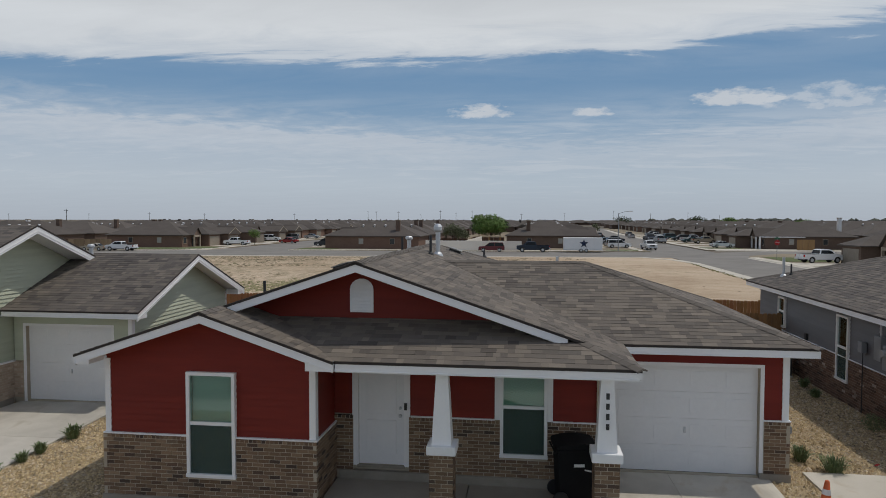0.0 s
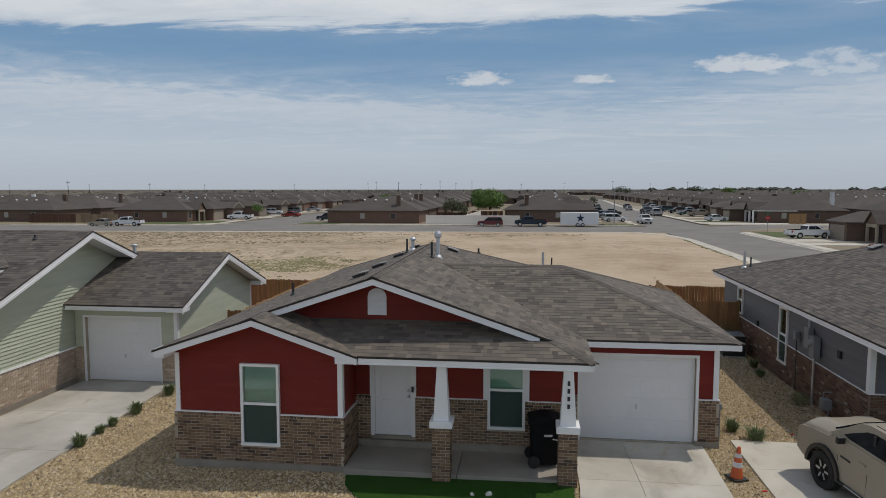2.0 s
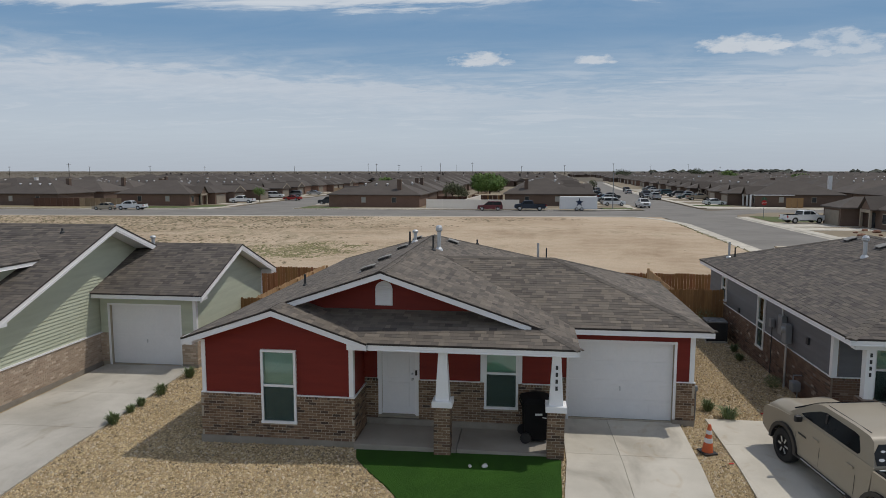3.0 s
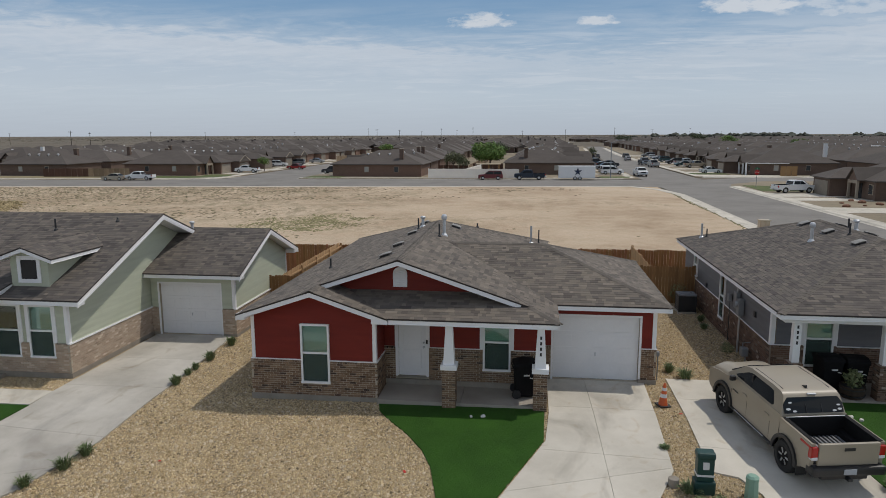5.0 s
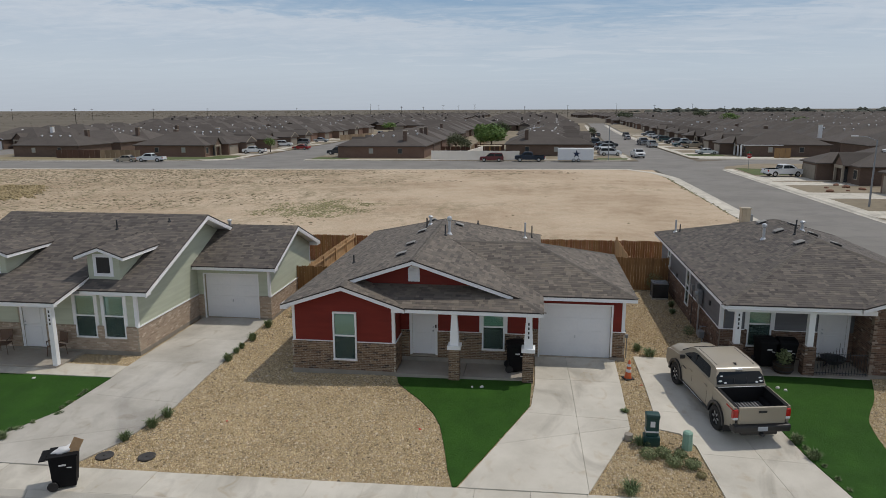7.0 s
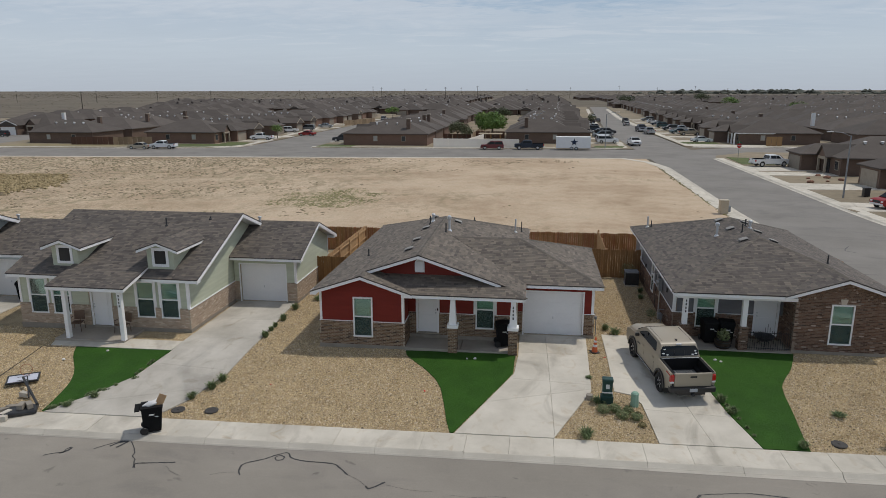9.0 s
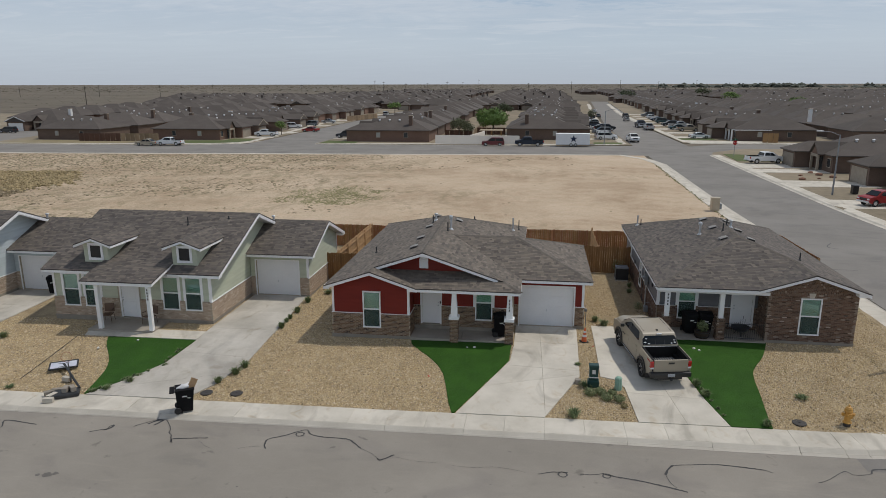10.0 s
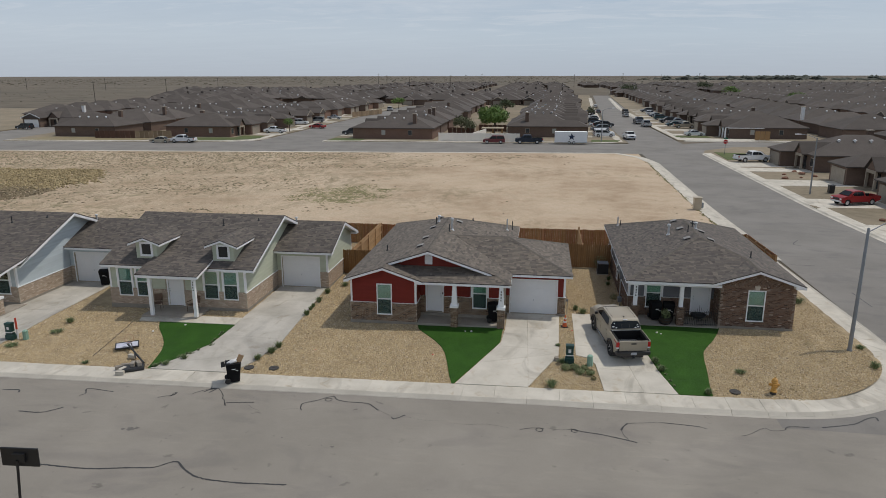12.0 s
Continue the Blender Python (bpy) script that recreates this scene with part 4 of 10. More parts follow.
# street walk, kerb and gutter in front of the houses
pavement = thing("pavement", (0, 2.7, 0), "pale concrete sidewalk slabs along the street", "sidewalk", kind="structure")
kerb = thing("kerb", (0, 1.8, -0.1), "concrete kerb and gutter along the street", "kerb", kind="structure")
for i in range(-48, 9):
    x0, x1 = i * 1.52 + 0.004, (i + 1) * 1.52 - 0.004
    q = [(x, walk_back(x) - d) for x, d in ((x0, 0.0), (x1, 0.0), (x1, 1.21), (x0, 1.21))]
    part("slab", extruded([(x, y, 0.012 + 0.004 * ((i * 7) % 3 - 1)) for x, y in q], (0, 0, -0.12)), concrete, pavement)
KERB_PROFILE = [(-1.215, 0.012), (-1.25, 0.008), (-1.38, -0.09), (-1.41, -0.107), (-1.41, -0.25), (-1.215, -0.25)]
GUTTER_PROFILE = [(-1.413, -0.109), (-1.6, -0.132), (-1.6, -0.25), (-1.413, -0.25)]
for i in range(-24, 4):
    x0, x1 = i * 3.04 + 0.005, (i + 1) * 3.04 - 0.005
    for piece, profile, mat in (("kerb_stone", KERB_PROFILE, kerb_mat), ("gutter_pan", GUTTER_PROFILE, gutter_mat)):
        bm = bmesh.new()
        # the asphalt laps over the gutter towards the west
        a, b = ([bm.verts.new((x, walk_back(x) + (d if d > -1.5 else -1.46 - 0.14 * smooth(1, 11, x)), z)) for d, z in profile] for x in (x0, x1))
        n = len(a)
        for k in range(n):
            bm.faces.new((a[k], b[k], b[(k + 1) % n], a[(k + 1) % n]))
        bm.faces.new(a[::-1])
        bm.faces.new(b)
        part(piece, bm, mat, kerb)


def bent_walk(name, path, profile, mat, label, cat, step=1.5, piece="slab", start=None):
    """A walk or kerb swept along a plan line; profile: (offset to the left, height)."""
    t = thing(name, (*path[0], 0), label, cat, kind="structure")
    pts = [Vector((x, y, 0)) for x, y in path]
    run = []
    for a, b in zip(pts, pts[1:]):
        n = max(1, round((b - a).length / step))
        run += [a.lerp(b, k / n) for k in range(n)]
    run.append(pts[-1])
    nrm = []
    for i in range(len(run)):
        d = (run[min(i + 1, len(run) - 1)] - run[max(i - 1, 0)]).normalized()
        nrm.append(Vector((-d.y, d.x, 0)))
    if start is not None:
        nrm[0] = Vector(start)
    for i in range(len(run) - 1):
        bm = bmesh.new()
        ends = []
        for p, q, w in ((run[i], nrm[i], run[i + 1]), (run[i + 1], nrm[i + 1], run[i])):
            c = p + (w - p).normalized() * 0.005
            ends.append([bm.verts.new(c + q * o + Vector((0, 0, z + base(c.y)))) for o, z in profile])
        a, b = ends
        for k in range(len(a)):
            bm.faces.new((a[k], b[k], b[(k + 1) % len(a)], a[(k + 1) % len(a)]))
        bm.faces.new(a[::-1])
        bm.faces.new(b)
        part(piece, bm, mat, t)
    return t


arc = [(14.4 + 6.97 * math.sin(radians(a)), 10.9 - 6.97 * math.cos(radians(a))) for a in range(9, 91, 6)]
corner = [(13.69, walk_back(13.69)), (14.35, 3.84), *arc, (21.37, 14.0), (21.0, 29.8)]
corner_kerb = [(12.17, walk_back(12.17)), *corner]
bent_walk("pavement_corner", corner, [(0, 0.012), (0, -0.1), (-1.21, -0.1), (-1.21, 0.012)], concrete, "pale concrete sidewalk round the street corner", "sidewalk", start=(0, 1, 0))
bent_walk("kerb_corner", corner_kerb, [(-1.215, 0.012), (-1.25, 0.008), (-1.38, -0.09), (-1.41, -0.107), (-1.41, -0.25), (-1.215, -0.25)], kerb_mat, "concrete kerb round the street corner", "kerb", 3.0, "kerb_stone", (0, 1, 0))
bent_walk("gutter_corner", corner_kerb, [(-1.413, -0.109), (-1.6, -0.132), (-1.6, -0.25), (-1.413, -0.25)], gutter_mat, "concrete gutter round the street corner", "gutter", 3.0, "gutter_pan", (0, 1, 0))
lot_edge = [(21.1, 29.9), (21.2, 45), (21.45, 64), (21.9, 96), (20.8, 103.0), (17.5, far_near(17.5) - 0.5), (0, far_near(0) - 0.5), (-80, far_near(-80) - 0.5), (-150, far_near(-150) - 0.5)]
bent_walk("pavement_lot", lot_edge, [(0, 0.02), (0, -0.2), (-1.28, -0.2), (-1.28, 0.02)], concrete, "pale concrete sidewalk beside the empty lot", "sidewalk", 6.0)
bent_walk("kerb_lot", lot_edge, [(-1.29, 0.015), (-1.45, 0.0), (-1.6, -0.11), (-2.0, -0.13), (-2.0, -0.25), (-1.29, -0.25)], kerb_mat, "concrete kerb beside the empty lot", "kerb", 9.0, "kerb_stone")
east_edge = [(34.4, 112), (34.4, 62), (34.4, 20)]
bent_walk("pavement_east", east_edge, [(-0.02, -0.13), (-0.02, -0.3), (1.75, -0.3), (1.75, 0.03), (0.4, 0.02), (0.25, -0.09)], concrete, "pale concrete sidewalk and kerb across the side street", "sidewalk", 6.0)
north_edge = [(-47.2, far_far(-47) + 0.1), (0, far_far(0) + 0.1), (19, far_far(19) + 0.3), (22.3, 134), (22.3, 190), (27, 290), (34, 420)]
bent_walk("pavement_north", north_edge, [(0.0, -0.13), (0, -0.3), (1.9, -0.3), (1.9, 0.03), (0.4, 0.02), (0.3, -0.09)], concrete, "pale concrete sidewalk and kerb along the far street", "sidewalk", 9.0)
bent_walk("pavement_northwest", [(-123, 118.6), (-82, 121.0), (-70, 123.2), (-64.5, 126.5), (-62.6, 131), (-78.5, 330)], [(0.0, -0.13), (0, -0.3), (1.9, -0.3), (1.9, 0.03), (0.4, 0.02), (0.3, -0.09)], concrete, "pale concrete sidewalk and kerb along the far street", "sidewalk", 9.0)
bent_walk("pavement_northeast", [(44, 420), (36.5, 290), (34.8, 200), (34.8, 140.5), (36.5, 137.6), (120, 139.3)], [(0.0, -0.13), (0, -0.3), (1.9, -0.3), (1.9, 0.03), (0.4, 0.02), (0.3, -0.09)], concrete, "pale concrete sidewalk and kerb", "sidewalk", 9.0)

# ---- houses ----
E_MAIN = 3.15
UP = Vector((0, 0, 1))


def lay_roof(house, planes, mat, single_plane=None, seed=11, label="grey-brown asphalt shingle roof"):
    bm = bmesh.new()
    for p in planes:
        roof_slab(bm, p)
    roof = part("roof", bm, deck_dark, house, label)
    rest = []
    for i, p in enumerate(planes):
        t = tabs(p, seed + i)
        if i == single_plane:
            lay_pieces("shingle", t, mat, roof, 300)
        else:
            rest += t
    lay_pieces("shingle", rest, mat, roof, 0)
    return roof


def soffits(house, planes, drop=0.155):
    bm = bmesh.new()
    for p in planes:
        prism(bm, [Vector(v) - UP * drop for v in p], (0, 0, -0.012))
    part("soffit", bm, white_paint, house)


def red_house():
    E, s = E_MAIN, 1 / 3
    xl, xr, rx, yb = -7.78, 1.88, -2.95, 24.9
    zr, yr = E + (rx - xl) * s, yb - (rx - xl)
    p1, z1, yf, yp = -5.45, E + 2.33 * s, 9.68, 9.75
    gx, gf, gb = 5.42, 12.0, 19.9
    gh = (gb - gf) / 2
    zg, gy, ga = E + gh * s, (gf + gb) / 2, gx - gh
    gi = xr - gh  # where the garage ridge dies into the main roof
    yd, yw = 10.52, 11.35
    hz = E + (yw - yp) * s
    house = thing("house", (-2, 15, 0.4), "red lap-sided one-storey house with brown brick base and shingle roof", "house")
    left_a = [(xl, yf, E), (p1, yf, z1), (p1, yb - (p1 - xl), z1), (xl, yb, E)]
    left_b = [(p1, yd, z1), (rx, yd, zr), (rx, yr, zr), (p1, yb - (p1 - xl), z1)]
    wing_r = [(p1, yf, z1), (-3.12, yf, E), (-3.12, yp, E), (-3.12 - yw + yp, yw, hz), (p1, yw, z1)]
    porch = [(-3.12, yp, E), (xr, yp, E), (xr - (yw - yp), yw, hz), (-3.12 - yw + yp, yw, hz)]
    xd = xr - (yd - yp)
    right_a = [(xd, yd, E + (yd - yp) * s), (xd, yb - (xr - xd), E + (yd - yp) * s), (rx, yr, zr), (rx, yd, zr)]
    right_b = [(xr, yp, E), (xr, yb, E), (xd, yb - (xr - xd), E + (xr - xd) * s), (xd, yd, E + (xr - xd) * s)]
    rear = [(xl, yb, E), (rx, yr, zr), (xr, yb, E)]
    gar_f = [(xr, gf, E), (gx, gf, E), (ga, gy, zg), (gi, gy, zg)]
    gar_r = [(gx, gf, E), (gx, gb, E), (ga, gy, zg)]
    gar_b = [(gx, gb, E), (xr, gb, E), (gi, gy, zg), (ga, gy, zg)]
    planes = [porch, left_a, left_b, wing_r, right_a, right_b, rear, gar_f, gar_r, gar_b]
    roof = lay_roof(house, planes, shingle, 0)
    nl, nr, nf = Vector((-s, 0, 1)), Vector((s, 0, 1)), Vector((0, -s, 1))
    c = caps((xr, yp, E), (xr - (yw - yp), yw, hz), nf, nr, 3)
    c += caps((rx, yd, zr), (rx, yr, zr), nl, nr, 4) + caps((rx, yr, zr), (xl, yb, E), nl, -nf + 2 * UP, 5) + caps((rx, yr, zr), (xr, yb, E), nr, -nf + 2 * UP, 6)
    c += caps((gx, gf, E), (ga, gy, zg), nf, nr, 7) + caps((gi, gy, zg), (ga, gy, zg), nf, -nf + 2 * UP, 8) + caps((gx, gb, E), (ga, gy, zg), nr, -nf + 2 * UP, 9)
    c += caps((p1, yf, z1), (p1, yd, z1), nl, nr, 10)
    part("ridge_capping", joined(c), shingle_cap, roof, kind="stuff")
    # white boards under the roof edges
    bm = bmesh.new()
    F = Vector((0, -1, 0))
    fascia(bm, (xl, yf, E), (p1, yf, z1), F)
    fascia(bm, (p1, yf, z1), (-3.12, yf, E), F)
    fascia(bm, (-3.1, yp, E), (xr, yp, E), F)
    fascia(bm, (xl, yf, E), (xl, yb, E), (-1, 0, 0))
    fascia(bm, (xr, yp, E), (xr, gf, E), (1, 0, 0))
    fascia(bm, (xr + 0.02, gf, E), (gx, gf, E), F)
    fascia(bm, (gx, gf, E), (gx, gb, E), (1, 0, 0))
    fascia(bm, (p1 + 0.1, yd, z1 + 0.033), (rx, yd, zr), F)
    fascia(bm, (rx, yd, zr), (xd - 0.35, yd, E + (yd - yp) * s + 0.116), F)
    part("fascia", bm, white_paint, house, "white painted roof-edge boards")
    # boxed eave end of the front gable
    part("eave_return", boxes((xl + 0.03, yf + 0.02, E - 0.17, -7.5, 10.14, E + 0.02), (-3.6, yf + 0.02, E - 0.17, -3.12, 10.14, E)), white_paint, house)
    soffits(house, [left_a, wing_r[:3] + [wing_r[4]], porch, right_b, gar_f, gar_r, left_b, right_a])
    # front wing
    f = Face((-7.54, 10.12), (-3.54, 10.12))
    win = (1.617, 2.523, 0.93, 2.81)
    fs = Face((-7.48, 10.19), (-3.6, 10.19))
    off = -0.06
    win_s = (win[0] + off, win[1] + off, win[2], win[3])
    bm = bmesh.new()
    wall_body(bm, fs, 0.42, 2.98, [win_s], 0.16, 0.0)
    prism(bm, [fs.at(0, 2.98), fs.at(3.88, 2.98), fs.at(3.88, 3.12), fs.at(2.03, 3.74), fs.at(0, 3.06)], (0, 0.16, 0))
    w1 = part("wall", bm, mortar, house)
    top = [(0.0, 1.66), (3.88, 1.66), (3.88, 3.13), (2.03, 3.745), (0.0, 3.07)]
    siding(fs, top, red_siding, w1, [win_s])
    bm = bmesh.new()
    wall_body(bm, f, 0.53, 1.62, [win], 0.07, 0.007)
    part("brick_bed", bm, mortar, w1)
    lay_pieces("brick", brick_layer(f, 0.53, 1.64, [win], 0.06, 1), brick_brown, w1, 300)
    side = Face((-3.54, 10.12), (-3.54, 11.35))
    bm = bmesh.new()
    wall_body(bm, side, 0.53, 1.62, [], 0.07, 0.007)
    wall_body(bm, Face((-3.6, 10.19), (-3.6, 11.35)), 0.42, 3.0, [], 0.16, 0.0)
    w2 = part("wall", bm, mortar, house)
    lay_pieces("brick", brick_layer(side, 0.53, 1.64, [], 0.06, 2), brick_brown, w2)
    siding(Face((-3.6, 10.19), (-3.6, 11.35)), [(0, 1.66), (1.16, 1.66), (1.16, 3.0), (0, 3.0)], red_siding, w2)
    lf = Face((-7.54, 24.5), (-7.54, 10.12))
    lfs = Face((-7.48, 24.45), (-7.48, 10.19))
    bm = bmesh.new()
    wall_body(bm, lf, 0.53, 1.62, [], 0.07, 0.007)
    wall_body(bm, lfs, 0.42, 3.0, [], 0.16, 0.0)
    w3 = part("wall", bm, mortar, house)
    lay_pieces("brick", brick_layer(lf, 0.53, 1.64, [], 0.06, 3), brick_brown, w3)
    siding(lfs, [(0, 1.66), (14.2, 1.66), (14.2, 3.0), (0, 3.0)], red_siding, w3)
    framed_window(house, f, *win)
    # porch wall with door and window
    pf = Face((-3.6, 11.35), (1.5, 11.35))
    S = 3.6
    door, pw = (-3.12 + S, -2.24 + S, 0.83, 2.86), (-0.42 + S, 0.45 + S, 1.1, 2.93)
    holes = [(door[0] - 0.1, door[1] + 0.1, 0.7, 2.9), pw]
    bm = bmesh.new()
    pfs = Face((-3.6, 11.42), (1.5, 11.42))
    wall_body(bm, pfs, 0.4, 3.14, [door, pw], 0.16, 0.0)
    wall_body(bm, pf, 0.72, 1.77, holes, 0.07, 0.007)
    w4 = part("wall", bm, mortar, house)
    lay_pieces("brick", brick_layer(pf, 0.72, 1.78, holes, 0.06, 4), brick_brown, w4)
    siding(pfs, [(0, 1.8), (5.1, 1.8), (5.1, 3.2), (0, 3.2)], red_siding, w4, [(door[0] - 0.1, door[1] + 0.1, 0, 3), (pw[0] - 0.1, pw[1] + 0.1, 1.12, 3.1)])
    panel_door(house, Face((-3.6, 11.4), (1.5, 11.4)), *door, casing=0.12)
    framed_window(house, Face((-3.6, 11.38), (1.5, 11.38)), *pw, casing=0.1, casing_from=1.79)
    part("keypad", boxes((door[1] + 0.02 - 3.6, 11.3, 1.92, door[1] + 0.07 - 3.6, 11.34, 2.05), bevel=0.006), black_plastic, house)
    # garage
    ret = Face((1.5, 11.35), (1.5, 12.44))
    bm = bmesh.new()
    wall_body(bm, ret, 0.4, 3.1, [], 0.16, 0.0)
    gfc = Face((1.5, 12.44), (5.08, 12.44))
    gd = (0.3, 3.03, 0.53, 2.66)
    gfs = Face((1.5, 12.5), (5.02, 12.5))
    wall_body(bm, gfs, 0.42, 3.05, [gd], 0.2, 0.0)
    hole = (gd[0] - 0.07, gd[1] + 0.07, 0, 2.73)
    wall_body(bm, gfc, 0.62, 1.62, [hole], 0.06, 0.007)
    w5 = part("wall", bm, mortar, house)
    siding(gfs, [(0, 1.66), (3.52, 1.66), (3.52, 3.02), (0, 3.02)], red_siding, w5, [(hole[0], hole[1], 0, 2.69)])
    lay_pieces("brick", brick_layer(gfc, 0.62, 1.64, [hole], 0.05, 5), brick_brown, w5)
    garage_door(house, gfs, *gd)
    rf = Face((5.08, 12.44), (5.08, 19.6))
    bm = bmesh.new()
    wall_body(bm, Face((5.02, 12.5), (5.02, 19.55)), 0.42, 3.05, [], 0.16, 0.0)
    wall_body(bm, rf, 0.62, 1.62, [], 0.07, 0.007)
    wall_body(bm, Face((5.02, 19.55), (1.6, 19.55)), 0.42, 3.05, [], 0.16, 0.0)
    wall_body(bm, Face((1.6, 19.55), (1.6, 24.5)), 0.42, 3.05, [], 0.16, 0.0)
    wall_body(bm, Face((1.6, 24.5), (-7.5, 24.5)), 0.42, 3.05, [], 0.16, 0.0)
    w6 = part("wall", bm, mortar, house)
    lay_pieces("brick", brick_layer(rf, 0.62, 1.64, [], 0.06, 6), brick_brown, w6)
    siding(Face((5.02, 12.5), (5.02, 19.55)), [(0, 1.66), (7.05, 1.66), (7.05, 3.05), (0, 3.05)], red_siding, w6)
    # corner boards, water table, foundation
    part("corner_board", boxes((-7.5, 10.15, 1.66, -7.4, 10.2, 3.0), (-7.505, 10.155, 1.66, -7.47, 10.3, 3.0)), white_paint, house)
    part("corner_board", boxes((-3.68, 10.15, 1.66, -3.57, 10.2, 3.0), (-3.6, 10.155, 1.66, -3.565, 10.3, 3.0)), white_paint, house)
    part("corner_board", boxes((4.93, 12.46, 1.66, 5.05, 12.51, 3.0), (5.01, 12.465, 1.66, 5.055, 12.6, 3.0)), white_paint, house)
    part("water_table", boxes((-7.53, 10.11, 1.64, -7.54 + win[0], 10.2, 1.665), (-7.54 + win[1], 10.11, 1.64, -3.53, 10.2, 1.665), (-3.6, 10.2, 1.64, -3.53, 11.35, 1.665), (gd[1] + 1.57, 12.43, 1.64, 5.09, 12.52, 1.665), (-2.1, 11.34, 1.78, -0.52, 11.43, 1.8), (0.55, 11.34, 1.78, 1.5, 11.43, 1.8)), white_paint, house)
    part("foundation", boxes((-7.56, 10.1, 0.2, -3.52, 10.4, 0.53), (-7.56, 10.4, 0.1, -7.3, 24.5, 0.53), (4.53, 12.42, 0.2, 5.1, 12.7, 0.62), (4.9, 12.7, 0.2, 5.1, 19.6, 0.62), (-3.56, 10.4, 0.3, -3.52, 11.5, 0.53), (1.5, 12.47, 0.3, 4.6, 12.7, 0.5), (-3.5, 11.32, 0.4, 1.5, 11.5, 0.72)), foundation_mat, house)
    # dutch gable above the porch
    dg = Face((-5.45, 11.28), (0.63, 11.28))
    out = [(0.0, 3.35), (6.08, 3.35), (6.08, 3.42), (2.5, 4.6), (0.0, 3.78)]
    bm = bmesh.new()
    prism(bm, [dg.at(a, b) for a, b in out], (0, 0.1, 0))
    w7 = part("wall", bm, red_siding, house)
    vent = (2.21, 2.66, 3.77, 4.4)
    siding(dg, out, red_siding, w7, [])
    arch = [(vent[0], vent[2]), (vent[1], vent[2]), *((2.435 + 0.225 * math.cos(radians(a)), 4.2 + 0.205 * math.sin(radians(a))) for a in range(0, 181, 20))]
    gv = part("gable_vent", extruded([dg.at(a, b, 0.02) for a, b in arch], (0, -0.025, 0)), white_paint, house, "white arched louvre vent")
    for k in range(9):
        z = 3.81 + k * 0.058
        half = 0.18 if z < 4.2 else 0.18 * math.sqrt(max(0.05, 1 - ((z - 4.2) / 0.2) ** 2))
        bm = bmesh.new()
        prism(bm, [dg.at(2.435 - half, z, 0.045), dg.at(2.435 - half, z, 0.062), dg.at(2.435 - half, z + 0.04, 0.047)], (2 * half, 0, 0))
        part("louvre", bm, white_paint, gv)
    # porch slab and columns
    part("porch_slab", boxes((-3.52, 9.95, 0.2, -1.0, 11.4, 0.56), (-0.985, 9.95, 0.2, 1.55, 11.4, 0.555), bevel=0.01), porch_concrete, house)
    part("porch_beam", boxes((-3.5, 9.86, 2.95, 1.75, 10.1, 3.02)), white_paint, house)
    for cx in (-1.32, 1.36):
        faces = [Face((cx - 0.2, 9.8), (cx + 0.2, 9.8)), Face((cx + 0.2, 9.8), (cx + 0.2, 10.2)), Face((cx + 0.2, 10.2), (cx - 0.2, 10.2)), Face((cx - 0.2, 10.2), (cx - 0.2, 9.8))]
        base_ = part("column_base", boxes((cx - 0.193, 9.807, 0.3, cx + 0.193, 10.193, 1.63)), mortar, house, "brown brick column base")
        items = []
        for k, fc in enumerate(faces):
            items += brick_layer(fc, 0.38, 1.63, [], 0.03, 20 + k)
        lay_pieces("brick", items, brick_brown, base_)
        part("column_cap", boxes((cx - 0.245, 9.755, 1.63, cx + 0.245, 10.245, 1.78), bevel=0.012), white_paint, house)
        bm = bmesh.new()
        vs = box(bm, cx - 0.165, 9.835, 1.78, cx + 0.165, 10.165, 2.96)
        for v in vs:
            if v.co.z > 2.5:
                v.co.x, v.co.y = cx + (v.co.x - cx) * 0.6, 10.0 + (v.co.y - 10.0) * 0.6
        col = part("column", bm, white_paint, house, "tapered white column")
        if cx > 0:
            number_bars(col, Face((cx - 0.2, 9.84), (cx + 0.2, 9.84)), 0.2, 2.75, out=0.02)
    # roof fittings
    zl = lambda x: E + (x - xl) * s
    for y in (12.6, 14.75, 17.75, 20.9):
        roof_vent(house, -3.74, y, zl(-3.74), -90, 18, vent_grey)
    roof_vent(house, -2.2, 19.7, E + (xr + 2.2) * s, 90, 18, vent_grey)
    pipe_vent(house, -6.2, 14.4, zl(-6.2), 0.36)
    pipe_vent(house, -3.7, 18.9, zl(-3.7), 0.48)
    flue(house, -3.62, 19.6, zl(-3.62), 0.46)
    pipe_vent(house, -2.47, 16.4, E + (xr + 2.47) * s, 0.5)
    flue(house, -2.36, 17.0, E + (xr + 2.36) * s, 0.82)
    pipe_vent(house, -1.42, 21.6, E + (xr + 1.42) * s, 0.2)
    pipe_vent(house, 1.03, 22.4, E + (xr - 1.03) * s, 0.82, 0.05, False)
    pipe_vent(house, 1.39, 23.1, E + (xr - 1.39) * s, 0.66, 0.03)
    return house


red_house()


